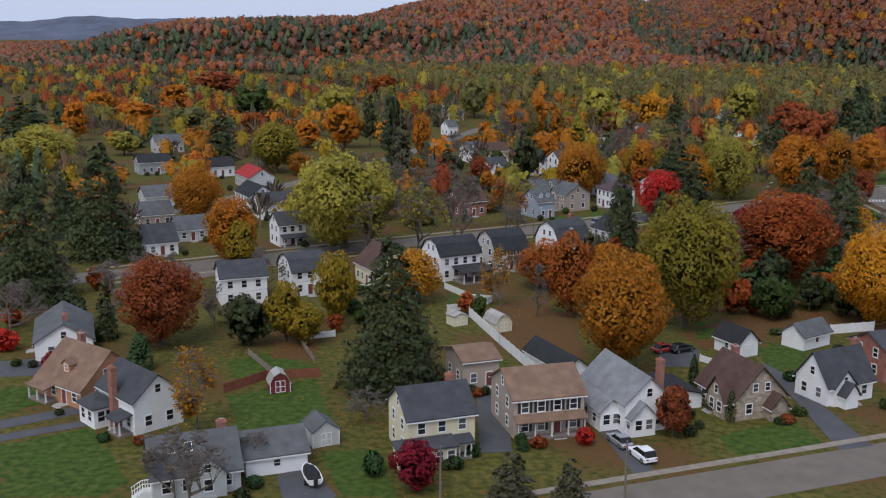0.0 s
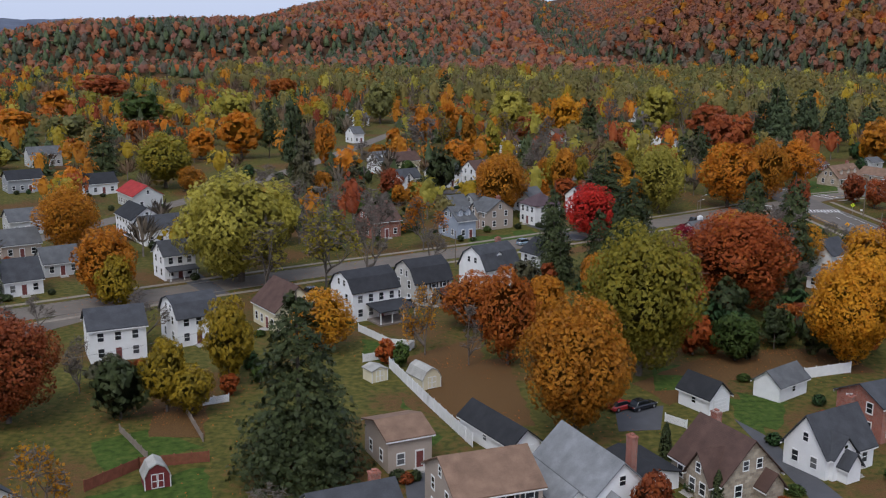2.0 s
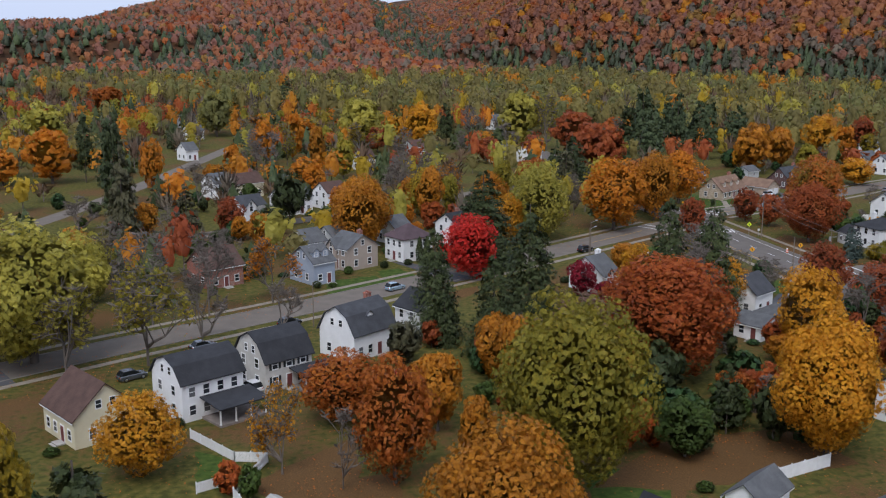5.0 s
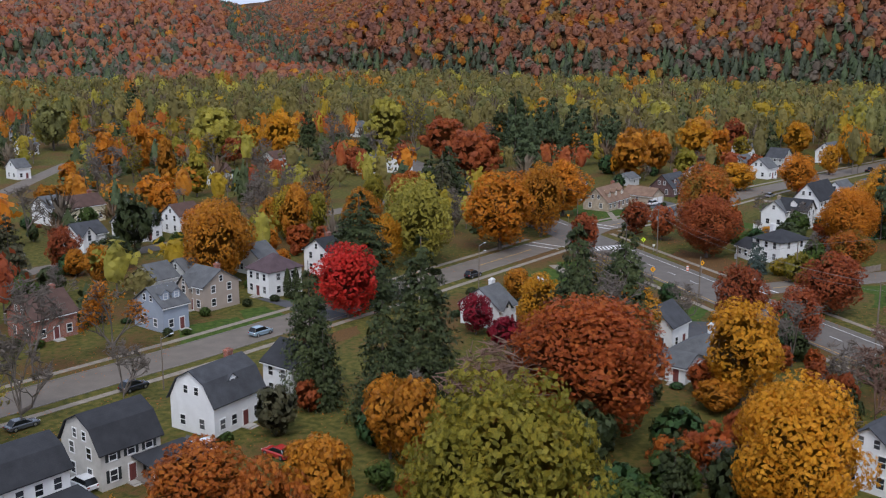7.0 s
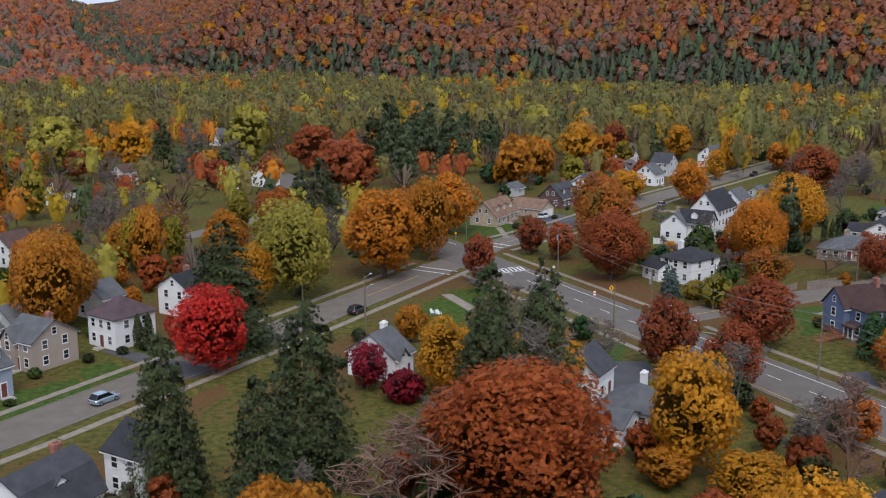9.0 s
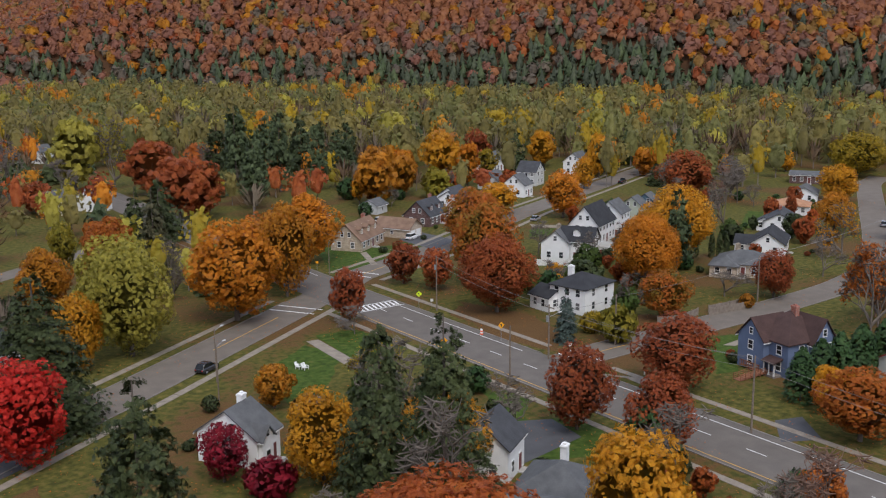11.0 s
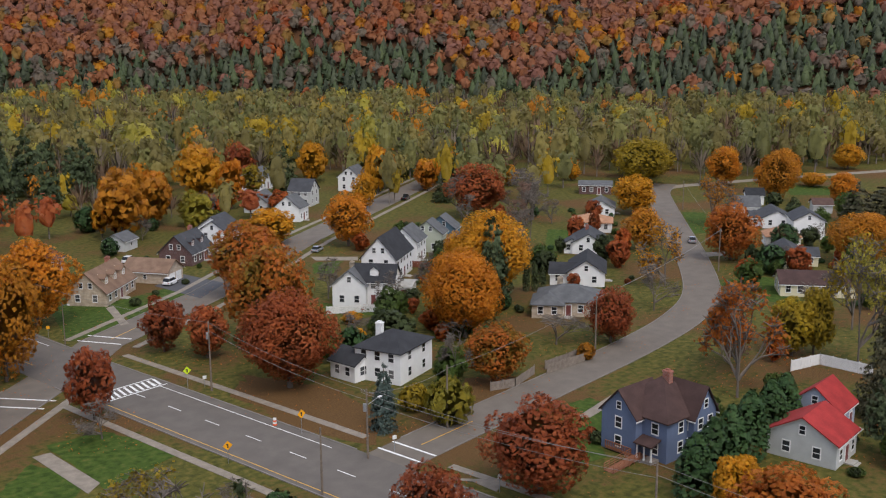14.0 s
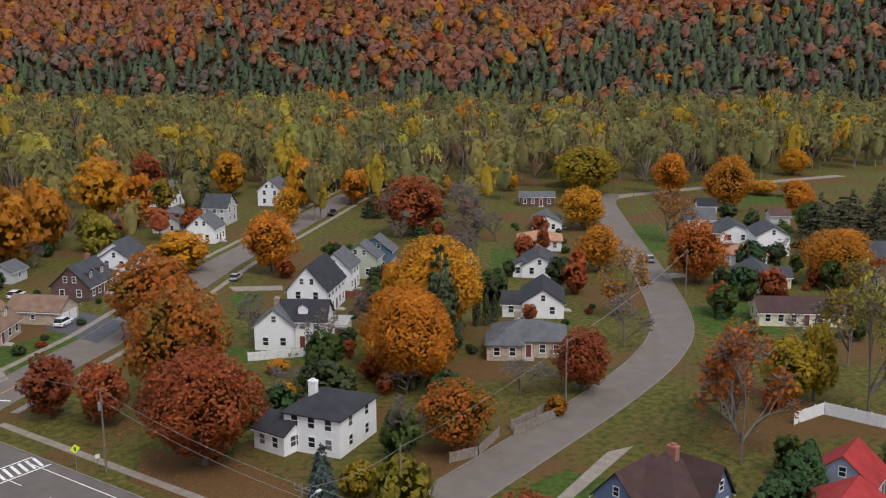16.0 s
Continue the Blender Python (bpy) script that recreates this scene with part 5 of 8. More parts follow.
def roads():
    strip("main_road", MAIN, 6.3, -6.3, 0.035, ASPHALT_MAIN, "worn grey asphalt main road with painted lines", "road")
    strip("street_north", STREET_A, 4.6, -4.6, 0.03, ASPHALT, "pale worn asphalt residential street", "road")
    strip("street_far", STREET_A2, 4.4, -4.4, 0.031, ASPHALT, "pale worn asphalt side street", "road")
    strip("street_curved", STREET_C, 3.9, -3.9, 0.032, ASPHALT, "pale asphalt street curving past lawns", "road")
    strip("street_front", STREET_D, 4.2, -4.2, 0.029, ASPHALT, "patched pale asphalt street", "road")
    for i, l in enumerate(BACK_LANES):
        strip("lane", curve(l, 6), 3.4, -3.4, 0.02 + 0.002 * i, ASPHALT, "narrow asphalt street between far houses", "road")
    strip("loop_field_road", [(350, 371), (380, 364), (420, 345), (470, 318)], 2.6, -2.6, 0.02, SIDEWALK, "pale gravel track across a field", "road")
    # kerbs and walks
    for nm, line, wd, a, b in (("kerb_a", STREET_A[:-1], 4.6, 0, 0), ("kerb_c", STREET_C[6:], 3.9, 0, 0), ("kerb_f", STREET_A2[1:], 4.4, 0, 0)):
        for s in (-1, 1):
            strip("kerb", line, s * wd + 0.14, s * wd - 0.02, 0.13, KERB, "low weathered kerb along the street", "kerb")
    for s, cuts in ((1, ((156, 339), (350, 520))), (-1, ((156, 273), (285, 346), (356, 520)))):
        for y0, y1 in cuts:
            strip("kerb", [(128 - s * 6.38, y0), (128 - s * 6.38, y1)], 0.09, -0.09, 0.13, KERB, "low weathered kerb along the main road", "kerb")
    for off in (7.6, -7.6):
        flagged_walk("sidewalk", STREET_A[1:-1], off + 0.7, off - 0.7, "grey concrete sidewalk slabs beside the street")
    flagged_walk("sidewalk", [(118.3, 160), (118.3, 330)], 0.65, -0.65, "concrete sidewalk slabs along the main road")
    flagged_walk("sidewalk", [(138.2, 160), (138.2, 272)], 0.65, -0.65, "concrete sidewalk slabs along the main road")
    flagged_walk("sidewalk", [(138.2, 287), (138.2, 345)], 0.65, -0.65, "concrete sidewalk slabs along the main road")
    flagged_walk("sidewalk", offset_line(STREET_A2[1:], 7.2), 0.7, -0.7, "concrete sidewalk slabs along the side street")
    flagged_walk("sidewalk", offset_line(STREET_A2[1:], -7.2), 0.7, -0.7, "concrete sidewalk slabs along the side street")
    flagged_walk("sidewalk", offset_line(STREET_D, 6.0), 0.65, -0.65, "concrete sidewalk slabs along the front street")


def markings():
    def lines(name, mat, segs, label):
        bm = bmesh.new()
        for p, q, w in segs:
            strip_bm(bm, [p, q], w / 2, -w / 2, 0.03, 0.044)
        tagged(new(name, finish(bm, name, mat)), label, "road marking", kind="structure")

    segs = [((128.1, y), (128.1, y + 3.2), 0.14) for y in range(180, 330, 9)]
    segs += [((132.6, 165), (132.6, 271), 0.14), ((132.6, 288), (132.6, 330), 0.14), ((132.6, 360), (132.9, 400), 0.14)]
    lines("lane_lines", PAINT_W, segs, "white painted lane dashes and edge line")
    lines("edge_line", PAINT_Y, [((122.6, 165), (122.6, 332), 0.14), ((125.2, 352), (125.4, 420), 0.14)], "orange-yellow painted edge line")
    cross = []
    for i in range(11):
        x = 122.6 + i * 1.05
        cross.append(((x, 327.2), (x + 0.7, 330.4), 0.42))
    cross += [((122, 326.8), (134, 326.8), 0.25), ((122, 330.8), (134, 330.8), 0.25)]
    for k in (0.0, 3.4):
        cross.append(((113.2 - k * 0.85, 341.8 - k * 0.53), (118.6 - k * 0.85, 333.2 - k * 0.53), 0.35))
        cross.append(((137.5 + k * 0.9, 359.2 + k * 0.42), (141.3 + k * 0.9, 351.0 + k * 0.42), 0.35))
    for k in (0.0, 2.8):
        cross.append(((136.6 + k, 275.5), (136.6 + k, 283.2), 0.35))
    lines("crosswalk", PAINT_W, cross, "white painted zebra crossing and stop lines")
    lines("centre_line_a", PAINT_Y, [((90, 321.3), (109, 333.6), 0.14), ((142, 355.2), (152, 359.5), 0.14), ((141, 279.4), (152, 279.4), 0.14)], "short yellow centre lines at the junctions")


# ---- vehicles, poles, fences, sheds ----
def paint(name, c, metal=0.0, rough=0.25):
    m = surface(name, c, rough, 0.8, 0.05, 30, 0.0, metal)
    m.node_tree.nodes["Principled BSDF"].inputs["Coat Weight"].default_value = 0.6
    return m


CAR = {"white": paint("car_white", (0.75, 0.75, 0.76)), "silver": paint("car_silver", (0.42, 0.44, 0.47), 0.5), "black": paint("car_black", (0.015, 0.016, 0.02)),
       "blue": paint("car_pale_blue", (0.30, 0.40, 0.47), 0.4), "red": paint("car_red", (0.35, 0.03, 0.025)), "grey": paint("car_grey", (0.10, 0.105, 0.115), 0.4)}
TYRE = surface("tyre_rubber", (0.018, 0.018, 0.018), 0.9, 5, 0.2)
RIM = surface("alloy_rim", (0.45, 0.45, 0.46), 0.35, 5, 0.1, metal=0.8)
CARGLASS = surface("car_glass", (0.012, 0.014, 0.016), 0.08, 2, 0.1, bump=0.0)
LAMP = surface("lamp_lens", (0.6, 0.6, 0.6), 0.2, 5, 0.1)
TAIL = surface("tail_lens", (0.30, 0.02, 0.02), 0.25, 5, 0.1)
POLE = surface("pole_wood", (0.17, 0.135, 0.105), 0.95, 4, 0.3)
STEEL = surface("galvanised_steel", (0.34, 0.35, 0.36), 0.5, 4, 0.15, metal=0.6)
CABLE = surface("cable", (0.22, 0.21, 0.20), 0.7, 4, 0.1)
VINYL = surface("vinyl_fence", (0.74, 0.74, 0.73), 0.6, 1.5, 0.08)
TIMBER = surface("weathered_timber", (0.24, 0.20, 0.165), 0.9, 1.5, 0.3)
REDWOOD = surface("red_stained_fence", (0.22, 0.075, 0.045), 0.85, 1.5, 0.25)
BARNRED = surface("barn_red_paint", (0.16, 0.03, 0.03), 0.75, 1.5, 0.2)
GOLDSIGN = surface("sign_amber", (0.80, 0.36, 0.015), 0.5, 3, 0.05)
LIMESIGN = surface("sign_lime", (0.62, 0.78, 0.03), 0.5, 3, 0.05)
GREENSIGN = surface("sign_green", (0.02, 0.20, 0.12), 0.5, 3, 0.05)
ORANGE = surface("barrel_orange", (0.70, 0.10, 0.02), 0.6, 3, 0.1)


def ring_bm(rings):
    """A closed skin over cross-sections, each a list of points."""
    bm = bmesh.new()
    R = [[bm.verts.new(p) for p in r] for r in rings]
    n = len(R[0])
    for a, b in zip(R, R[1:]):
        for i in range(n):
            bm.faces.new((a[i], a[(i + 1) % n], b[(i + 1) % n], b[i]))
    bm.faces.new(R[0][::-1])
    bm.faces.new(R[-1])
    return bm


def section(x, w, z0, z1, k=0.12):
    return [(x, -w, z0), (x, w, z0), (x, w, z1 - k), (x, w - k, z1), (x, -w + k, z1), (x, -w, z1 - k)]


CAR_PROTO = {}


def car(kind, colour, x, y, yaw):
    """A parked car, nose towards its own +x."""
    L, W, H = {"suv": (4.65, 0.94, 1.68), "sedan": (4.75, 0.91, 1.44), "pickup": (5.5, 0.98, 1.8)}[kind]
    root = new("car")
    root.matrix_world = pose(x, y, 0.035, 0, 0, yaw)
    tagged(root, "%s parked %s with dark glass and alloy wheels" % ({"blue": "pale blue", "grey": "dark grey"}.get(colour, colour), kind), "car")
    h = L / 2
    belt = H * 0.58
    if kind not in CAR_PROTO:
        body = ring_bm([section(-h, W * 0.86, 0.42, belt * 0.92), section(-h + 0.18, W * 0.98, 0.3, belt), section(-h * 0.3, W, 0.24, belt + 0.02), section(h * 0.42, W, 0.24, belt),
                        section(h - 0.5, W * 0.97, 0.26, belt * 0.92), section(h - 0.1, W * 0.86, 0.34, belt * 0.82), section(h, W * 0.74, 0.42, belt * 0.7)])
        r0, r1 = {"suv": (-h + 0.15, h * 0.42), "sedan": (-h + 0.55, h * 0.40), "pickup": (-h * 0.12, h * 0.48)}[kind]
        cab = ring_bm([section(r0, W * 0.88, belt - 0.05, belt + 0.05, 0.04), section(r0 + 0.42, W * 0.80, belt - 0.05, H - 0.03, 0.1), section((r0 + r1) / 2, W * 0.80, belt - 0.05, H, 0.1),
                       section(r1 - 0.75, W * 0.80, belt - 0.05, H - 0.04, 0.1), section(r1 + 0.1, W * 0.9, belt - 0.05, belt + 0.04, 0.04)])
        roof = ring_bm([section(r0 + 0.5, W * 0.76, H - 0.05, H + 0.012, 0.03), section((r0 + r1) / 2, W * 0.78, H - 0.05, H + 0.035, 0.03), section(r1 - 0.85, W * 0.76, H - 0.05, H + 0.0, 0.03)])
        tyre, rim = bmesh.new(), bmesh.new()
        cyl_bm(tyre, (0, -0.11, 0), (0, 0.11, 0), 0.34, 0.34, 16)
        cyl_bm(rim, (0, -0.118, 0), (0, 0.118, 0), 0.21, 0.21, 12)
        CAR_PROTO[kind] = [finish(body, "body", CAR["white"]), finish(cab, "windows", CARGLASS), finish(roof, "roof", CAR["white"]), finish(tyre, "tyre", TYRE), finish(rim, "rim", RIM)]
    body, cab, roof, tyre, rim = CAR_PROTO[kind]
    b = part("body", body, None, root)
    part("glasshouse", cab, None, root, "dark tinted glass")
    t = part("roof", roof, None, root)
    for ob in (b, t):
        ob.material_slots[0].link = "OBJECT"
        ob.material_slots[0].material = CAR[colour]
    for wx in (-h * 0.6, h * 0.62):
        for wy in (-W + 0.08, W - 0.08):
            w = part("wheel", tyre, None, root, loc=pose(wx, wy, 0.34))
            part("rim", rim, None, w)
    for sy in (-1, 1):
        bm = bmesh.new()
        box_bm(bm, h - 0.16, h - 0.03, sy * W * 0.62 - 0.18, sy * W * 0.62 + 0.18, belt * 0.68, belt * 0.8)
        part("headlight", bm, LAMP, root)
        bm = bmesh.new()
        box_bm(bm, -h - 0.01, -h + 0.12, sy * W * 0.68 - 0.15, sy * W * 0.68 + 0.15, belt * 0.72, belt * 0.9)
        part("tail_light", bm, TAIL, root)


def utility_pole(x, y, h=10.5, yaw=0.0, arms=1, lamp=False, can=False):
    root = new("utility_pole")
    root.matrix_world = pose(x, y, -0.1, 0, 0, yaw)
    tagged(root, "weathered wooden utility pole with crossarm" + (" and street lamp" if lamp else ""), "utility pole")
    bm = bmesh.new()
    cyl_bm(bm, (0, 0, 0), (0, 0, h), 0.16, 0.10, 10)
    part("pole", bm, POLE, root)
    for i in range(arms):
        z = h - 0.5 - i * 0.9
        bm = bmesh.new()
        box_bm(bm, -1.15, 1.15, -0.16, -0.06, z - 0.06, z + 0.06)
        part("crossarm", bm, POLE, root)
        for k in (-1.05, -0.45, 0.45, 1.05):
            bm = bmesh.new()
            cyl_bm(bm, (k, -0.11, z + 0.06), (k, -0.11, z + 0.22), 0.05, 0.03, 6)
            part("insulator", bm, STEEL, root)
    if can:
        bm = bmesh.new()
        cyl_bm(bm, (0, 0.36, h - 2.9), (0, 0.36, h - 1.9), 0.24, 0.24, 12)
        part("transformer", bm, STEEL, root, "grey pole-top transformer can")
    if lamp:
        bm = bmesh.new()
        cyl_bm(bm, (0, 0, h - 2.2), (0, -2.2, h - 1.7), 0.04, 0.035, 6)
        part("arm", bm, STEEL, root)
        bm = bmesh.new()
        box_bm(bm, -0.14, 0.14, -2.75, -2.1, h - 1.78, h - 1.62)
        part("lamp_head", bm, LAMP, root)


def lamp_post(x, y, h=8.0, yaw=0.0):
    root = new("street_lamp")
    root.matrix_world = pose(x, y, -0.1, 0, 0, yaw)
    tagged(root, "slim dark street lamp on a curved bracket", "street lamp")
    bm = bmesh.new()
    cyl_bm(bm, (0, 0, 0), (0, 0, h), 0.11, 0.07, 8)
    part("pole", bm, POLE, root)
    bm = bmesh.new()
    cyl_bm(bm, (0, 0, h - 0.4), (0, -1.9, h), 0.04, 0.03, 6)
    part("arm", bm, STEEL, root)
    bm = bmesh.new()
    box_bm(bm, -0.13, 0.13, -2.4, -1.8, h - 0.06, h + 0.08)
    part("lamp_head", bm, LAMP, root)


def wire(a, b, sag=0.8, r=0.024):
    a, b = Vector(a), Vector(b)
    bm = bmesh.new()
    n = 10
    pts = [a.lerp(b, i / n) - Vector((0, 0, sag * 4 * (i / n) * (1 - i / n))) for i in range(n + 1)]
    for p, q in zip(pts, pts[1:]):
        cyl_bm(bm, p, q, r, r, 4)
    bmesh.ops.remove_doubles(bm, verts=bm.verts, dist=0.001)
    tagged(new("power_cable", finish(bm, "power_cable", CABLE)), "thin sagging overhead cable strung between poles", "cable", "overhead cables", "structure")


def fence(pts, h, mat, label, board=0.16, gap=0.02, post=2.4):
    """A board fence along a line: posts, rails and boards."""
    root = new("fence")
    root.matrix_world = pose(pts[0][0], pts[0][1], 0)
    tagged(root, label, "fence")
    o = Vector((pts[0][0], pts[0][1], 0))
    boards = bmesh.new()
    for p, q in zip(pts, pts[1:]):
        p, q = Vector((*p, 0)) - o, Vector((*q, 0)) - o
        d = q - p
        ln, u = d.length, d.normalized()
        s = Vector((-u.y, u.x, 0))
        n = max(1, round(ln / post))
        for i in range(n + 1):
            c = p.lerp(q, i / n)
            bm = bmesh.new()
            cyl_bm(bm, c - Vector((0, 0, 0.2)), c + Vector((0, 0, h + 0.12)), 0.09, 0.09, 4)
            part("post", bm, mat, root)
        for z in (0.3, h - 0.25):
            bm = bmesh.new()
            a, b = p + s * 0.03, q + s * 0.03
            vs = [bm.verts.new(v + Vector((0, 0, zz)) + s * k) for zz in (z, z + 0.1) for v in (a, b) for k in (0, 0.05)]
            for idx in ((0, 1, 3, 2), (4, 6, 7, 5), (0, 4, 5, 1), (2, 3, 7, 6), (0, 2, 6, 4), (1, 5, 7, 3)):
                bm.faces.new([vs[i] for i in idx])
            part("rail", bm, mat, root)
        m = max(1, int(ln / (board + gap)))
        for i in range(m):
            c0, c1 = p + u * (i * ln / m), p + u * (i * ln / m + board)
            top = h - 0.03 * random.random()
            vs = [boards.verts.new(Vector((v.x, v.y, zz)) - s * k) for zz in (0.05, top) for v in (c0, c1) for k in (0, 0.03)]
            for idx in ((0, 1, 3, 2), (4, 6, 7, 5), (0, 4, 5, 1), (2, 3, 7, 6), (0, 2, 6, 4), (1, 5, 7, 3)):
                boards.faces.new([vs[i] for i in idx])
    b = part("boarding", boards, mat, root)
    b["kind"] = "stuff"


def shed(x, y, yaw, w, d, h, rise, kind, wall, roof, label, doors=None):
    root = new("shed")
    root.matrix_world = pose(x, y, 0, 0, 0, yaw)
    tagged(root, label, "shed")
    bm = bmesh.new()
    gable_body(bm, w, d, h, rise, kind)
    part("wall", bm, wall, root)
    for bm in gable_roof(w, d, h, rise, kind, 0.15):
        part("roof_slope", bm, roof, root)
    for s in (-1, 1):
        bm = bmesh.new()
        y0, y1 = (0.02, 0.75) if s > 0 else (-0.75, -0.02)
        box_bm(bm, w / 2 - 0.01, w / 2 + 0.05, y0, y1, 0.1, 1.95)
        dr = part("door", bm, doors or wall, root)
        bm = bmesh.new()
        for z in (0.1, 0.95, 1.83):
            box_bm(bm, w / 2 + 0.05, w / 2 + 0.07, y0, y1, z, z + 0.1)
        for yy in (y0, y1 - 0.09):
            box_bm(bm, w / 2 + 0.05, w / 2 + 0.07, yy, yy + 0.09, 0.1, 1.93)
        part("door_trim", bm, TRIM, dr)
    for s in (-1, 1):
        bm = bmesh.new()
        box_bm(bm, w / 2 - 0.02, w / 2 + 0.03, s * d / 2 - 0.06, s * d / 2 + 0.06, 0, h)
        part("corner_trim", bm, TRIM, root)


def road_sign(x, y, yaw, shape, mat, h=2.4):
    root = new("road_sign")
    root.matrix_world = pose(x, y, -0.1, 0, 0, yaw)
    tagged(root, {"diamond": "diamond-shaped warning sign on a steel post", "plate": "small square sign plate on a steel post"}[shape], "road sign")
    bm = bmesh.new()
    cyl_bm(bm, (0, 0, 0), (0, 0, h + 0.3), 0.04, 0.04, 6)
    part("post", bm, STEEL, root)
    bm = bmesh.new()
    if shape == "diamond":
        prism_bm(bm, [(0, h - 0.65), (0.65, h), (0, h + 0.65), (-0.65, h)], -0.06, -0.04)
    else:
        prism_bm(bm, [(-0.3, h - 0.3), (0.3, h - 0.3), (0.3, h + 0.25), (-0.3, h + 0.25)], -0.06, -0.04)
    pl = part("plate", bm, mat, root)
    bm = bmesh.new()
    prism_bm(bm, [(-0.08, h - 0.3), (0.1, h - 0.3), (0.1, h + 0.1), (-0.08, h + 0.1)], -0.075, -0.06)
    box_bm(bm, -0.22, 0.1, -0.075, -0.06, h + 0.1, h + 0.22)
    if shape == "diamond":
        part("symbol", bm, SHUTTER, pl)
    else:
        bm.free()


def barrel(x, y):
    root = new("traffic_barrel")
    root.matrix_world = pose(x, y, 0.0)
    tagged(root, "orange and white banded traffic barrel at the verge", "traffic barrel")
    for i in range(4):
        bm = bmesh.new()
        cyl_bm(bm, (0, 0, 0.26 * i), (0, 0, 0.26 * i + 0.26), 0.31 - 0.025 * i, 0.29 - 0.025 * i, 12)
        part("band", bm, ORANGE if i % 2 == 0 else VINYL, root)


def lawn_chair(x, y, yaw):
    root = new("garden_chair")
    root.matrix_world = pose(x, y, 0.02, 0, 0, yaw)
    tagged(root, "white slatted wooden garden chair on the lawn", "chair", "chairs on the lawn")
    for i in range(5):
        bm = bmesh.new()
        xx = -0.32 + i * 0.16
        vs = [(xx - 0.065, 0.25, 0.3), (xx + 0.065, 0.25, 0.3), (xx + 0.065, 0.62, 1.05), (xx - 0.065, 0.62, 1.05)]
        slab(bm, vs, 0.03)
        part("back_slat", bm, VINYL, root)
    bm = bmesh.new()
    slab(bm, [(-0.38, -0.4, 0.42), (0.38, -0.4, 0.42), (0.38, 0.3, 0.32), (-0.38, 0.3, 0.32)], 0.04)
    part("seat", bm, VINYL, root)
    for s in (-1, 1):
        bm = bmesh.new()
        box_bm(bm, s * 0.42 - 0.07, s * 0.42 + 0.07, -0.45, 0.4, 0.6, 0.64)
        part("armrest", bm, VINYL, root)
        for yy in (-0.38, 0.3):
            bm = bmesh.new()
            box_bm(bm, s * 0.42 - 0.04, s * 0.42 + 0.04, yy - 0.04, yy + 0.04, -0.03, 0.6)
            part("leg", bm, VINYL, root)


def boat(x, y, yaw):
    root = new("motor_boat")
    root.matrix_world = pose(x, y, 0.04, 0, 0, yaw)
    tagged(root, "white motor boat under a dark cover on a trailer", "boat")
    hull = ring_bm([[(xx, -w, 0.9), (xx, -w * 0.75, 0.55), (xx, 0, 0.4 + k), (xx, w * 0.75, 0.55), (xx, w, 0.9), (xx, w, 1.15), (xx, -w, 1.15)] for xx, w, k in ((-2.6, 0.95, 0), (-1, 1.05, 0), (1, 0.95, 0.05), (2.2, 0.5, 0.2), (2.75, 0.06, 0.5))])
    part("hull", hull, VINYL, root)
    cover = ring_bm([[(xx, -w, 1.12), (xx, w, 1.12), (xx, w * 0.5, z), (xx, -w * 0.5, z)] for xx, w, z in ((-2.5, 0.9, 1.3), (-0.8, 1.0, 1.75), (0.4, 0.92, 1.7), (1.7, 0.6, 1.3), (2.3, 0.2, 1.2))])
    part("cover", cover, TYRE, root, "dark fabric boat cover")
    bm = bmesh.new()
    box_bm(bm, -2.2, 3.4, -0.06, 0.06, 0.3, 0.42)
    part("trailer_beam", bm, STEEL, root)
    for s in (-1, 1):
        bm = bmesh.new()
        cyl_bm(bm, (-1.2, s * 0.95 - 0.1, 0.28), (-1.2, s * 0.95 + 0.1, 0.28), 0.28, 0.28, 12)
        part("wheel", bm, TYRE, root)
    bm = bmesh.new()
    box_bm(bm, -3.0, -2.6, -0.22, 0.22, 0.5, 1.35)
    part("outboard_motor", bm, TYRE, root)


def patch(name, corners, z, mat, label, category, seed):
    """A plot of turf or paving with a slightly uneven edge."""
    rng = random.Random(seed)
    c = [Vector((*p, 0)) for p in corners]
    out = []
    for a, b in zip(c, c[1:] + c[:1]):
        n = max(1, int((b - a).length / 1.5))
        for i in range(n):
            p = a.lerp(b, i / n)
            j = 0.0 if category == "driveway" else 0.35
            out.append((p.x + rng.uniform(-j, j), p.y + rng.uniform(-j, j)))
    bm = bmesh.new()
    top = bm.faces.new([bm.verts.new((x, y, z)) for x, y in out])
    ext = bmesh.ops.extrude_face_region(bm, geom=[top])
    bmesh.ops.translate(bm, vec=(0, 0, -0.2), verts=[e for e in ext["geom"] if isinstance(e, bmesh.types.BMVert)])
    tagged(new(name, finish(bm, name, mat)), label, category, kind="structure")


LAWN = ground_material("lawn_green", 0.17, ((0.032, 0.055, 0.010), (0.055, 0.088, 0.016), (0.10, 0.105, 0.026)))
LITTER = ground_material("leaf_litter", -0.3)


def lawn(seed, *corners):
    patch("lawn", corners, 0.012 + 0.0004 * seed, LAWN, "green mown lawn scattered with fallen leaves", "lawn", seed)


def litter(seed, *corners):
    patch("leaf_litter", corners, 0.010 + 0.0004 * seed, LITTER, "yard covered with brown fallen leaves", "fallen leaves", seed)


def drive(seed, *corners):
    patch("driveway", corners, 0.024 + 0.0004 * seed, ASPHALT_DRIVE, "dark asphalt driveway beside the house", "driveway", seed)


def pale_drive(seed, *corners):
    patch("driveway", corners, 0.026 + 0.0004 * seed, SIDEWALK, "pale concrete driveway beside the house", "driveway", seed)


# ---- the place ----
ground()
haze_tinted_hills()
roads()
markings()

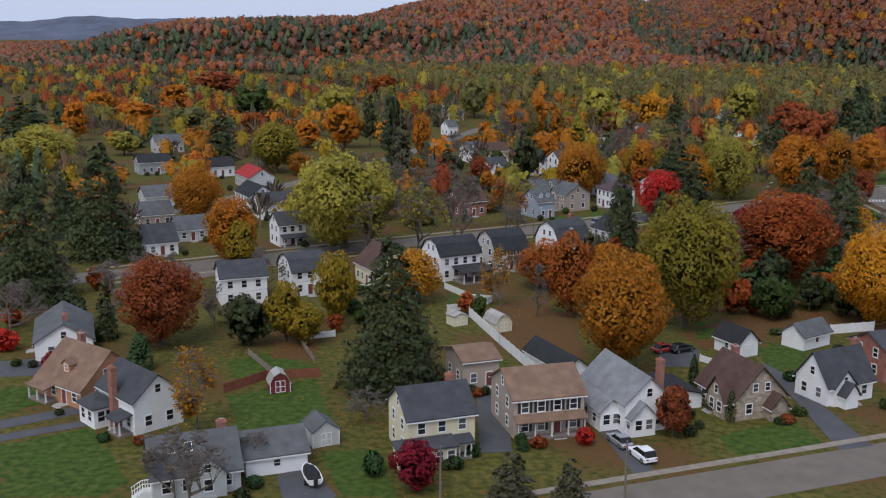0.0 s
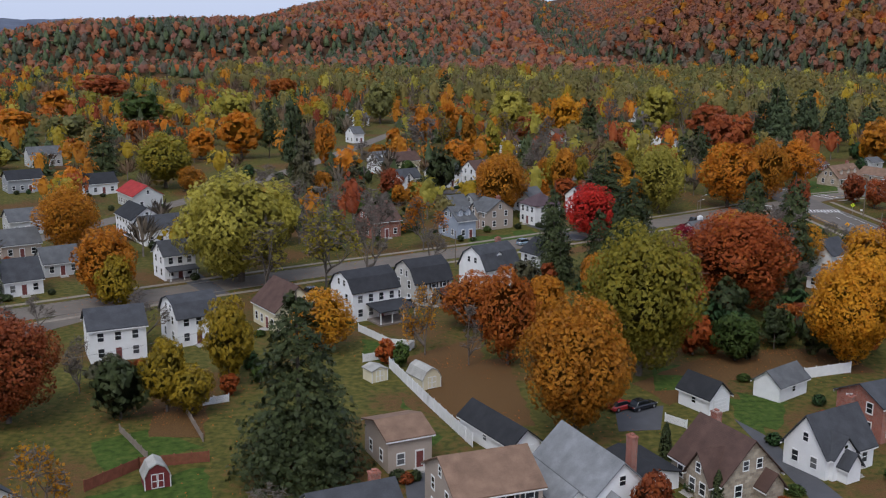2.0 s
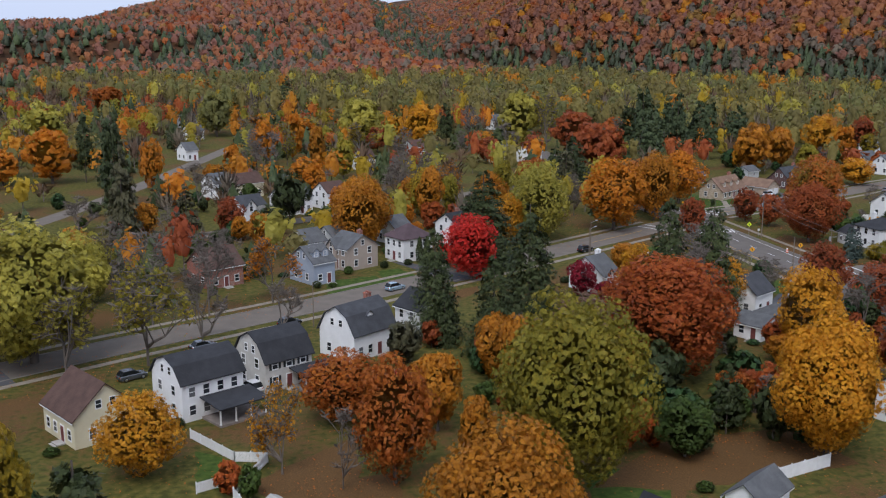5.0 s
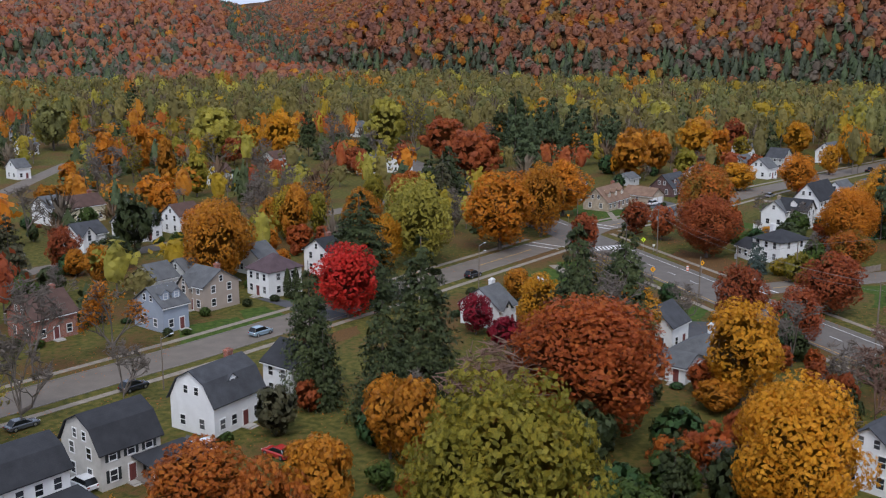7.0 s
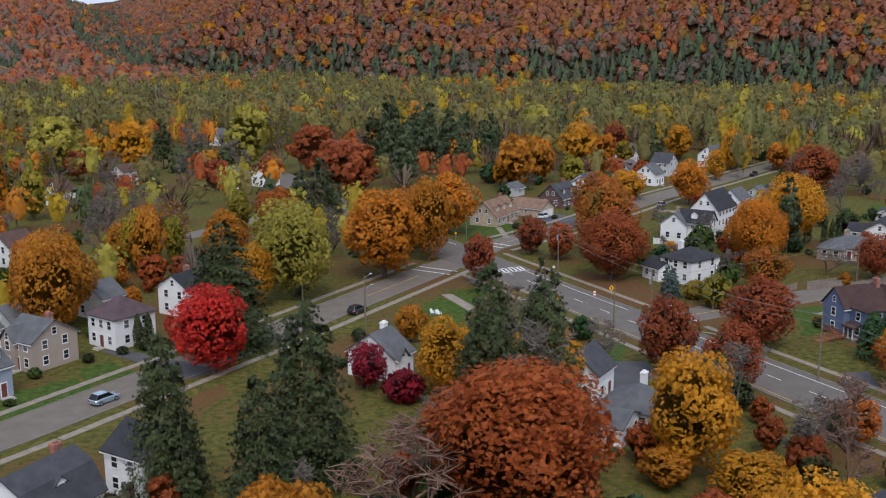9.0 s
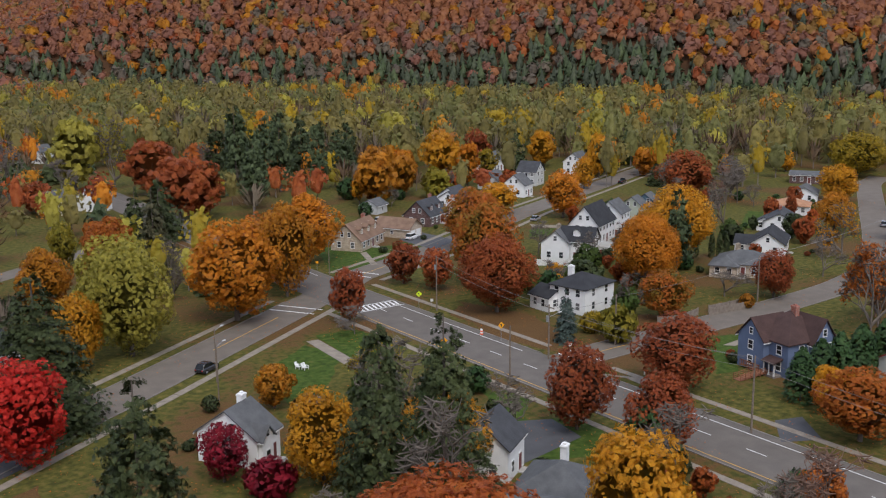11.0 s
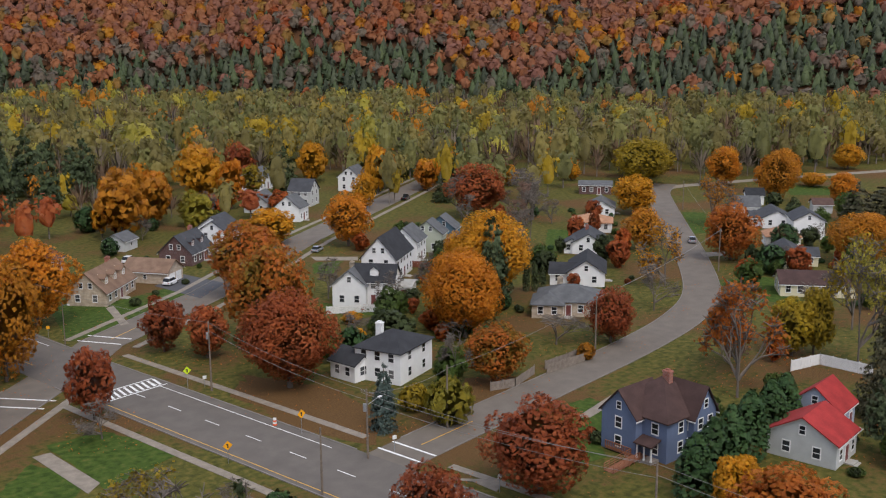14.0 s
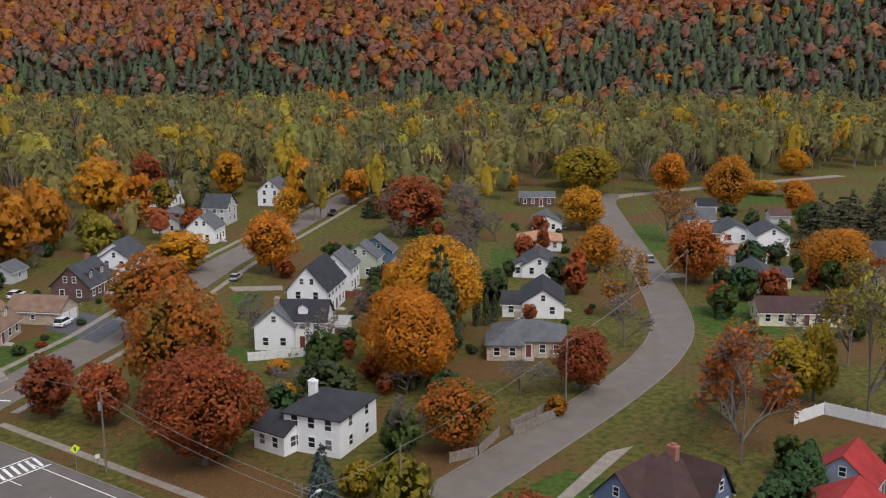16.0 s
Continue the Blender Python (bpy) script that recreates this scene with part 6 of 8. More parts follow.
# houses and garages
ranch = house(-34.7, 114.0, 22.0, 10.1, 9, 3, 3.3, "gable", "pale", "grey", chimney=(3.6, 0.4), front=(1.2, 4.2, 0.8))
skylight(ranch, -2.6, 9, 3, 3.3)
skylight(ranch, -0.6, 9, 3, 3.3)
railed_stair(ranch, -5.05, -2.6)
house(-26.4, 120.0, 22.0, 7.6, 7.5, 2.6, 2.0, "gable", "white", "grey", garage=True)
house(-47.5, 133.3, -42.9, 10.0, 7.3, 4.8, 3.0, "gable", "white", "slate", wings=((-3.0, -4.9, 90, 3.2, 4.4, 3.0, 1.6, "hip"),), chimney=(0.2, -4.05), porches=((1.4, 4.4, 2.0, 3.0, False),))
house(-58.5, 143.4, -34.1, 10.8, 10.6, 3, 4.6, "gable", "orange", "tan", chimney=(-3.3, 1.2), dormers=1, porches=((-5.0, -0.6, 1.9, 2.9, False),))
house(-71.4, 165.4, -68.0, 15.0, 9, 3.2, 2.8, "gable", "white", "grey", chimney=(4.5, 0.4))
house(-48.3, 196.9, 22.0, 9.0, 8, 5.8, 2.5, "gable", "white", "slate")
house(-37.5, 205.4, 31.5, 7.5, 8.5, 5.2, 3.1, "gambrel", "white", "slate")
house(-6.6, 126.3, 22.0, 9.0, 8.5, 5.7, 2.9, "gable", "cream", "slate", chimney=(2.7, 0.4), porches=((-6.5, 1.1, 2.6, 3.2, True), (1.8, 3.6, 1.5, 3.0, False)))
house(7.6, 135.2, 17.2, 10.0, 10, 5.6, 2.7, "gable", "tan", "tan", porches=((-4.8, 4.8, 1.3, 3.3, False),), shutters=True)
house(-1.6, 152.5, 22.0, 5.9, 8, 4.4, 1.2, "gable", "tan", "tan")
house(20.4, 138.5, -69.2, 12.8, 7.2, 4.4, 3.4, "gable", "white", "lightgrey", chimney=(2.2, 3.95), wings=((-1.0, -4.6, 0, 11.0, 3.4, 3.0, 1.5, "gable"), (6.2, -1.4, 0, 3.0, 3.6, 2.8, 1.9, "gable")))
house(37.5, 142.6, -68.3, 9.3, 8.6, 3.2, 4.4, "gable", "stone", "brown", chimney=(-2.8, 0.6), wings=((5.2, 2.0, 0, 2.4, 2.6, 2.3, 1.6, "gable"), (1.6, -3.6, 90, 3.4, 4.2, 3.0, 3.0, "gable")))
house(52.7, 148.3, 27.6, 8.9, 6.5, 3.2, 4.2, "gable", "white", "slate", front=(-1.8, 4.0, 0.6), chimney=(4.0, 0.4), wings=((-1.8, -4.4, 90, 1.8, 2.4, 2.3, 1.5, "gable"),))
house(64.1, 159.1, 22.0, 7.0, 8, 5.2, 2.0, "gable", "brick", "slate")
house(43.0, 168.7, -60.4, 6.0, 4.1, 2.7, 2.0, "gable", "white", "dark", garage=True)
house(56.2, 173.6, 36.2, 7.2, 4.5, 2.6, 1.8, "gable", "white", "grey", garage=True)
house(11.7, 156.1, -62.7, 12.5, 4.3, 2.6, 1.8, "gable", "white", "dark", garage=True)
house(27.6, 144.8, -68.0, 8.0, 6, 2.2, 0.8, "gable", "white", "dark", garage=True)
house(-78.8, 239.8, 31.5, 7.5, 9, 3.4, 3.6, "gable", "white", "slate")
house(-76.0, 256.4, 31.5, 7.7, 8, 3.2, 2.8, "gable", "pale", "grey")
house(-68.2, 299.6, 121.5, 13.5, 8, 5.2, 2.8, "gable", "white", "dark")
house(-49.5, 252.1, 31.5, 7.0, 7, 5.6, 2.6, "gable", "white", "slate", porches=((-3.1, 3.1, 2.4, 3.1, False),))
house(-78.2, 343.9, 121.5, 15.0, 9, 4.2, 2.8, "gable", "pale", "red")
house(-60.4, 289.4, 31.5, 10.9, 8, 4.2, 2.8, "gable", "white", "slate")
house(-123.4, 373.9, 31.5, 11.2, 9, 4.6, 2.4, "gable", "grey", "dark")
house(-137.2, 437.6, 31.5, 12.2, 9, 5, 2.5, "gable", "pale", "grey")
house(-99.1, 302.5, 31.5, 8.6, 9, 4, 2.5, "gable", "pale", "grey")
house(-91.0, 274.5, 31.5, 8.7, 9, 3.6, 2.9, "gable", "tan", "grey")
house(-98.4, 369.0, 31.5, 11.7, 9, 3.8, 2.7, "gable", "white", "dark")
house(-7.2, 220.1, 31.5, 9.9, 8.5, 5.8, 3.2, "gambrel", "white", "charcoal", porches=((-2.0, 5.6, 5.0, 3.35, False),))
house(4.1, 229.5, 31.1, 8.5, 8.4, 4.9, 4.0, "gambrel", "stucco", "charcoal", porches=((0.2, 7.4, 4.2, 3.3, False),), shutters=True)
house(18.8, 242.0, 37.8, 9.7, 8.3, 4.6, 4.4, "gambrel", "white", "slate", chimney=(2.9, 0.4), dormers=1)
house(31.8, 250.2, -58.5, 6.2, 8, 5.6, 2.6, "gable", "white", "charcoal", chimney=(1.8, 0.4))
house(-21.4, 213.8, -58.5, 9.7, 9, 4.2, 4.0, "gable", "cream", "brown")
house(25.9, 306.7, -58.5, 7.4, 9, 5.2, 2.8, "gable", "tan", "grey", chimney=(2.2, 0.4), front=(-1.5, 3.3, 0.6))
house(40.2, 312.8, -62.6, 7.4, 8.7, 5.6, 3.0, "hip", "white", "purple")
house(54.5, 327.1, 31.5, 5.5, 8, 5.6, 2.6, "gable", "white", "dark", chimney=(1.6, 0.4))
house(-5.3, 296.2, 31.5, 8.5, 9, 4.6, 3.4, "gable", "brick", "brown", chimney=(2.5, 0.4))
house(-5.8, 415.6, 31.5, 5.5, 9, 5.2, 2.8, "gable", "white", "grey", dormers=1)
house(3.1, 415.9, 31.5, 10.4, 8, 5, 2.8, "gable", "cream", "brown", chimney=(3.1, 0.4))
house(3.2, 370.6, 31.5, 7.7, 8, 5, 2.5, "gable", "white", "slate", front=(-1.5, 3.5, 0.6))
house(16.5, 381.4, 31.5, 10.0, 8, 5.2, 2.8, "gable", "white", "grey")
house(29.0, 389.3, 31.5, 7.6, 8, 5.2, 2.8, "gable", "white", "brown")
house(15.8, 434.4, 31.5, 5.5, 6, 2.8, 1.4, "gable", "pale", "grey", garage=True)
house(16.4, 318.9, 31.5, 5.5, 8, 4.4, 2.6, "gable", "white", "grey")
house(23.1, 322.2, 31.5, 5.5, 8, 4.4, 2.6, "gable", "pale", "grey")
house(39.7, 332.8, 31.5, 5.5, 8, 4.4, 2.6, "gable", "white", "grey")
house(15.5, 294.6, 31.5, 5.6, 9, 5, 3.0, "gable", "bluegrey", "grey", dormers=2)
house(121.7, 485.6, 31.5, 7.4, 8, 4.6, 2.9, "gable", "white", "grey")
house(109.5, 485.1, 31.5, 6.3, 8, 4.6, 2.9, "gable", "cream", "grey")
house(50.8, 474.1, 31.5, 5.5, 8, 5, 3.0, "gable", "white", "brown")
house(-18.1, 518.6, 31.5, 5.5, 8, 4.6, 2.9, "gable", "white", "grey")
house(-18.0, 601.9, 31.5, 7.5, 8, 4.6, 2.9, "gable", "white", "grey")
house(-22.8, 666.8, 31.5, 8.0, 8, 5, 3.0, "gable", "grey", "slate")
house(79.9, 523.9, 31.5, 7.6, 8, 3.4, 2.6, "gable", "pale", "brown")
house(143.6, 628.3, 26.0, 7.9, 8, 5, 3.0, "gable", "white", "grey")
house(73.5, 275.2, 31.5, 5.5, 9, 4.2, 3.2, "gable", "white", "grey", chimney=(1.6, 0.4), front=(-1.1, 2.5, 0.6), chimney_wall="white")
house(97.0, 252.4, 31.5, 6.4, 7, 4.6, 3.0, "gable", "white", "slate")
house(97.5, 239.7, 31.5, 8.7, 9, 3, 2.6, "hip", "white", "grey", chimney=(2.6, 0.4), chimney_wall="white")
house(90.7, 236.9, -58.5, 5.5, 7, 2.8, 1.4, "gable", "white", "grey")
house(157.9, 383.7, 33.9, 14.7, 8.5, 3, 3.9, "gable", "sandstone", "tan", chimney=(4.4, 0.4), dormers=3)
house(174.0, 388.9, -64.0, 11.0, 7, 2.8, 2.2, "gable", "sandstone", "tan", garage=True)
house(190.9, 399.7, 27.7, 11.4, 8.5, 3.2, 4.0, "gable", "brickdark", "slate", chimney=(3.4, 0.4), dormers=2)
house(207.2, 408.0, 26.0, 7.5, 8, 5.6, 2.8, "gable", "white", "slate")
house(188.6, 424.5, 26.0, 6.1, 6, 2.8, 1.6, "gable", "pale", "grey", garage=True)
house(160.7, 302.6, 101.8, 8.4, 10.2, 5.3, 2.2, "hip", "white", "charcoal", chimney=(2.4, 0.4), shutters=True, chimney_wall="white")
house(155.9, 306.6, 90.0, 5.5, 6, 3, 1.6, "gable", "white", "charcoal")
house(210.7, 351.0, 26.0, 13.3, 8, 5.4, 4.6, "gable", "white", "charcoal")
house(191.9, 336.3, -58.5, 8.3, 7, 5.2, 2.8, "gable", "white", "charcoal", dormers=1)
house(187.7, 339.2, 31.5, 5.6, 7, 4.6, 2.9, "gable", "white", "grey", chimney=(1.7, 0.4), chimney_wall="stone")
house(197.9, 335.2, -58.5, 5.5, 6, 3, 0.4, "gable", "white", "pale")
house(225.9, 358.5, 26.0, 8.2, 7, 5.4, 3.1, "gable", "white", "grey")
house(237.6, 361.6, 26.0, 5.5, 8, 5, 3.0, "gable", "sage", "grey")
house(245.2, 363.6, 26.0, 5.5, 8, 5, 3.0, "gable", "bluedark", "grey")
blue_house = house(161.8, 255.0, -98.0, 9.4, 10.5, 5.6, 3.9, "hip", "blue", "darkbrown", chimney=(0.6, 0.2), front=(-2.0, 5.6, 1.3), porches=((1.2, 3.6, 1.7, 3.1, False),), wings=((3.2, 1.6, 0, 5.0, 4.8, 5.6, 3.5, "gable"), (-0.5, 4.6, 90, 5.0, 6.0, 3.6, 2.2, "gable")), label="blue clapboard two-storey house with dark brown cross-gabled roof")
wooden_ramp(blue_house, 1.2, -7.0, 5.4)
house(182.0, 240.9, 0.0, 6.1, 7, 3.6, 2.9, "gable", "bluegrey", "red")
house(171.5, 238.3, 0.0, 7.3, 9, 3.4, 2.6, "gable", "pale", "red")
house(211.3, 302.0, -59.0, 12.5, 10, 3, 2.4, "hip", "sandstone", "grey", chimney=(-2.0, 1.5), chimney_wall="stone", wings=((-4.0, -3.0, 90, 8.0, 6.0, 2.8, 1.6, "hip"),))
house(235.0, 313.0, 31.0, 12.5, 8, 3.2, 2.6, "gable", "white", "charcoal", wings=((-2.6, 3.6, 90, 8.5, 6, 2.8, 1.7, "gable"),))
house(263.5, 330.5, 31.0, 12.0, 8, 2.9, 2.2, "gable", "white", "slate", chimney=(2.0, 0.5), wings=((-3.0, 4.0, 0, 5.0, 4.0, 2.6, 1.2, "gable"),))
house(287.5, 344.5, -59.0, 11.0, 9, 2.8, 1.8, "hip", "white", "peach")
house(311.2, 356.1, 31.0, 11.0, 8, 2.8, 2.0, "gable", "white", "grey")
house(346.5, 380.1, -59.0, 11.0, 8, 3.2, 1.0, "gable", "brickdark", "grey")
house(277.5, 284.5, 31.0, 12.0, 9, 2.9, 2.4, "gable", "cream", "slate", shutters=True, wings=((1.5, -4.0, 90, 6.0, 5.0, 2.7, 1.5, "gable"),))
house(255.4, 269.6, -59.0, 15.0, 8, 2.8, 2.0, "gable", "cream", "darkbrown")
house(299.7, 295.0, -59.0, 8.5, 8, 2.9, 2.1, "hip", "white", "peach")
house(326.0, 308.0, 31.0, 12.0, 8, 3.0, 2.0, "gable", "white", "slate", wings=((-2.0, 3.5, 90, 7.0, 5.0, 2.8, 1.5, "gable"),))
house(316.0, 295.0, 31.0, 11.0, 8, 5.0, 2.2, "gable", "white", "slate")
house(335.6, 320.8, -59.0, 7.5, 7, 3.4, 2.6, "gable", "white", "grey")
house(358.5, 328.1, -59.0, 5.5, 6, 3.2, 1.8, "gable", "white", "dark")
house(355.9, 305.4, -59.0, 5.6, 6, 2.8, 1.4, "gable", "pale", "brown", garage=True)
house(307.2, 263.6, -59.0, 11.3, 8, 4, 3.5, "gable", "pale", "slate")
house(289.1, 258.2, -59.0, 8.1, 8, 3.4, 2.6, "gable", "white", "brown")
house(205.3, 404.7, 26.0, 9.4, 8, 5.4, 2.6, "gable", "white", "slate")
house(249.3, 441.3, 26.0, 7.9, 8, 3.4, 3.1, "gable", "pale", "grey")
house(245.3, 422.7, 26.0, 7.1, 8, 4.2, 3.3, "gable", "white", "grey")
house(266.2, 440.2, -64.0, 7.4, 8, 5.2, 3.3, "gable", "pale", "slate")
house(300.1, 451.5, 26.0, 9.9, 8, 5.2, 3.3, "gable", "white", "grey")
house(279.5, 480.1, 26.0, 11.8, 8, 4.8, 2.7, "gable", "white", "grey")
house(162.7, 417.4, 26.0, 6.4, 8, 3, 2.0, "gable", "brick", "brown")
house(92.9, 194.6, 22.0, 10.0, 8, 5.2, 3.0, "gable", "white", "slate", porches=((-4.5, 4.5, 2.4, 3.1, False),))

# trees and shrubs
tree("willow", "lime", -34.3, 246.6, 24.5, 14.3)
tree("spruce", "conifer", -13.5, 147.0, 24.5, 9.9)
tree("maple", "amber", 22.4, 158.2, 19.5, 8.4)
tree("maple", "olive", 36.9, 182.8, 25.1, 10.4)
tree("maple", "rust", 16.7, 189.1, 16.4, 5.7)
tree("maple", "russet", 64.2, 218.4, 20.3, 12.2)
tree("maple", "gold", 71.7, 184.4, 19.0, 8.0)
tree("maple", "gold", 91.9, 222.8, 16.1, 6.9)
tree("maple", "gold", -13.7, 197.4, 10.8, 5.9)
tree("maple", "brick", -55.2, 166.5, 15.9, 7.8)
tree("maple", "orange", -58.4, 229.6, 15.5, 7.1)
tree("maple", "amber", -79.5, 277.0, 17.3, 8.2)
tree("spruce", "conifer", -90.4, 195.0, 29.2, 10.5)
tree("spruce", "conifer", -89.7, 233.6, 28.1, 11.5)
tree("spruce", "conifer", -107.5, 255.7, 17.6, 6.7)
tree("column", "hedge", -54.4, 153.8, 6.3, 2.0)
tree("maple", "mustard", -27.0, 180.8, 14.4, 4.4)
tree("maple", "mustard", -34.3, 170.0, 11.0, 3.9)
tree("shrubtree", "conifer", -40.2, 167.4, 9.2, 4.4)
tree("sparse", "gold", -38.8, 130.6, 10.9, 5.0)
tree("bare", "bark", -27.7, 116.5, 5.4, 2.4)
tree("bare", "bark", -35.2, 108.1, 8.7, 3.9)
tree("maple", "crimson", -7.7, 112.8, 6.3, 3.4)
tree("shrub", "scarlet", 13.7, 127.6, 2.5, 1.3)
tree("shrub", "hedge", -13.2, 116.6, 3.3, 1.4)
tree("shrub", "hedge", -1.0, 123.0, 1.7, 1.0)
tree("spruce", "hedge", 5.4, 125.3, 3.1, 1.1)
tree("maple", "brick", 25.8, 131.1, 7.4, 3.0)
tree("column", "conifer", 31.8, 148.3, 6.0, 0.9)
tree("column", "conifer", 34.9, 137.1, 4.6, 0.8)
tree("column", "conifer", 37.6, 139.4, 3.1, 0.7)
tree("spruce", "drypine", 10.2, 108.4, 6.9, 3.0)
tree("spruce", "drypine", 3.6, 108.7, 7.5, 4.1)
tree("shrub", "crimson", -67.5, 152.3, 3.5, 2.3)
tree("shrub", "scarlet", -80.7, 162.6, 3.7, 2.6)
tree("maple", "green", 54.6, 189.4, 8.2, 4.4)
tree("bare", "bark", -15.9, 134.3, 4.6, 3.5)
tree("maple", "olive", -77.7, 378.5, 19.0, 11.1)
tree("maple", "sage", -143.0, 491.0, 16.3, 10.4)
tree("spruce", "conifer", -106.2, 409.0, 21.6, 8.2)
tree("maple", "orange", -63.0, 457.9, 19.4, 10.4)
tree("maple", "orange", -79.4, 456.5, 13.1, 7.6)
tree("maple", "rust", -113.3, 493.7, 13.6, 6.3)
tree("maple", "green", -132.6, 582.1, 20.7, 13.2)
tree("pine", "conifer", -31.6, 360.5, 30.8, 4.2)
tree("pine", "conifer", -51.7, 458.9, 23.7, 4.6)
tree("maple", "lime", -167.2, 379.2, 17.0, 13.9)
tree("maple", "lime", -151.4, 423.8, 10.2, 7.4)
tree("maple", "orange", -191.9, 474.3, 18.4, 7.7)
tree("spruce", "conifer", -220.6, 484.1, 21.5, 17.9)
tree("spruce", "conifer", -224.7, 652.6, 19.7, 6.7)
tree("bare", "bark", -16.6, 265.4, 17.3, 6.7)
tree("bare", "bark", -6.3, 269.9, 16.8, 5.3)
tree("bare", "bark", -25.1, 285.0, 16.1, 4.8)
tree("sparse", "orange", 6.0, 277.1, 13.1, 6.4)
tree("sparse", "gold", 3.4, 194.3, 11.3, 3.9)
tree("maple", "amber", -68.0, 371.8, 8.3, 5.7)
tree("maple", "amber", 32.3, 328.3, 17.3, 7.3)
tree("maple", "amber", 60.4, 389.3, 12.2, 4.7)
tree("maple", "sage", -6.4, 612.9, 23.9, 9.2)
tree("maple", "lime", -115.8, 583.8, 13.8, 8.1)
tree("maple", "orange", -27.2, 434.1, 17.9, 4.8)
tree("sparse", "amber", 12.7, 562.5, 13.8, 10.8)
tree("maple", "orange", 30.4, 548.6, 14.9, 9.0)
tree("maple", "lime", 62.3, 567.2, 21.5, 13.9)
tree("maple", "gold", 91.9, 570.0, 17.5, 9.3)
tree("spruce", "conifer", 37.3, 757.4, 25.2, 9.5)
tree("maple", "sage", 149.7, 592.1, 22.2, 11.2)
tree("maple", "brick", 148.3, 504.3, 19.0, 11.7)
tree("spruce", "conifer", 111.2, 417.8, 17.0, 5.3)
tree("maple", "lime", 80.8, 343.4, 18.5, 9.0)
tree("maple", "orange", 24.4, 394.3, 13.0, 5.4)
tree("maple", "orange", 0.4, 456.8, 12.6, 5.0)
tree("maple", "lime", -79.1, 553.8, 22.7, 10.7)
tree("maple", "rust", -76.1, 773.9, 18.8, 12.7)
tree("maple", "brick", -206.6, 790.1, 19.3, 19.6)
tree("maple", "orange", -192.8, 634.1, 17.4, 12.3)
tree("maple", "orange", -185.6, 543.7, 13.5, 13.6)
tree("maple", "orange", -230.1, 609.8, 15.1, 10.2)
tree("maple", "scarlet", 49.9, 288.4, 14.8, 7.1)
tree("maple", "lime", 77.5, 326.6, 19.8, 8.1)
tree("maple", "gold", 67.7, 324.2, 13.2, 5.1)
tree("maple", "orange", 101.7, 336.4, 19.9, 10.5)
tree("maple", "amber", 118.3, 347.5, 20.3, 6.8)
tree("spruce", "conifer", 49.6, 243.6, 25.1, 8.4)
tree("spruce", "conifer", 40.7, 234.0, 18.4, 6.2)
tree("spruce", "conifer", 34.1, 242.2, 12.2, 3.3)
tree("bare", "bark", 93.9, 268.5, 13.2, 7.0)
tree("maple", "gold", 78.3, 261.6, 12.4, 5.6)
tree("maple", "gold", 91.5, 254.6, 10.8, 7.3)
tree("maple", "amber", 85.5, 288.9, 6.9, 3.5)
tree("maple", "wine", 118.1, 321.7, 11.1, 4.0)
tree("maple", "wine", 143.7, 341.3, 9.9, 4.3)
tree("maple", "brick", 146.3, 332.7, 9.3, 4.2)
tree("maple", "brick", 145.2, 310.4, 15.5, 8.5)
tree("maple", "wine", 115.1, 255.7, 12.5, 5.5)
tree("maple", "wine", 118.2, 243.4, 10.8, 5.2)
tree("maple", "flame", 178.4, 361.0, 16.2, 9.1)
tree("maple", "orange", 190.7, 312.8, 14.3, 8.3)
tree("maple", "amber", 32.2, 342.9, 16.6, 7.3)
tree("maple", "mustard", 53.8, 368.0, 14.2, 5.2)
tree("maple", "orange", 46.2, 353.9, 6.8, 3.7)
tree("maple", "amber", 73.3, 364.3, 13.5, 6.0)
tree("maple", "rust", 94.9, 391.6, 13.8, 6.8)
tree("maple", "olive", 88.5, 404.0, 11.8, 3.9)
tree("sparse", "amber", 65.3, 375.5, 13.8, 6.2)
tree("bare", "bark", 48.5, 377.4, 16.2, 6.0)
tree("maple", "brick", 134.8, 446.7, 19.7, 9.4)
tree("spruce", "conifer", 111.5, 401.4, 20.9, 5.5)
tree("maple", "gold", 85.1, 536.1, 21.7, 8.2)
tree("maple", "gold", 74.4, 541.8, 16.3, 5.5)
tree("maple", "lime", 59.9, 549.6, 22.8, 10.9)
tree("maple", "lime", 129.6, 531.2, 25.9, 10.2)
tree("pine", "conifer", 99.5, 547.4, 20.3, 5.4)
tree("pine", "pine", 179.7, 504.4, 30.3, 6.3)
tree("pine", "pine", 186.2, 482.0, 28.1, 6.1)
tree("pine", "pine", 197.8, 475.8, 25.9, 5.2)
tree("pine", "pine", 224.8, 500.8, 21.1, 5.7)
tree("pine", "pine", 165.8, 459.3, 26.1, 4.9)
tree("maple", "amber", 200.5, 440.8, 19.1, 7.1)
tree("maple", "orange", 216.2, 448.5, 15.7, 6.3)
tree("maple", "crimson", 68.7, 269.4, 7.7, 3.5)
tree("shrub", "crimson", 71.5, 262.3, 4.9, 3.4)
tree("bare", "bark", 69.4, 246.3, 7.2, 4.9)
tree("bare", "rustbark", 55.4, 221.9, 13.6, 9.7)
tree("column", "conifer", 43.6, 307.1, 6.4, 1.0)
tree("column", "conifer", 42.0, 308.0, 6.1, 1.0)
tree("shrub", "conifer", 67.4, 367.4, 4.1, 2.3)
tree("maple", "wine", 138.7, 258.8, 12.1, 7.2)
tree("maple", "rust", 142.3, 229.7, 10.2, 6.7)
tree("maple", "gold", 147.7, 238.4, 7.5, 2.9)
tree("maple", "wine", 197.5, 284.2, 10.3, 5.0)
tree("maple", "flame", 158.4, 330.6, 19.0, 8.5)
tree("maple", "orange", 228.3, 381.5, 14.4, 7.2)
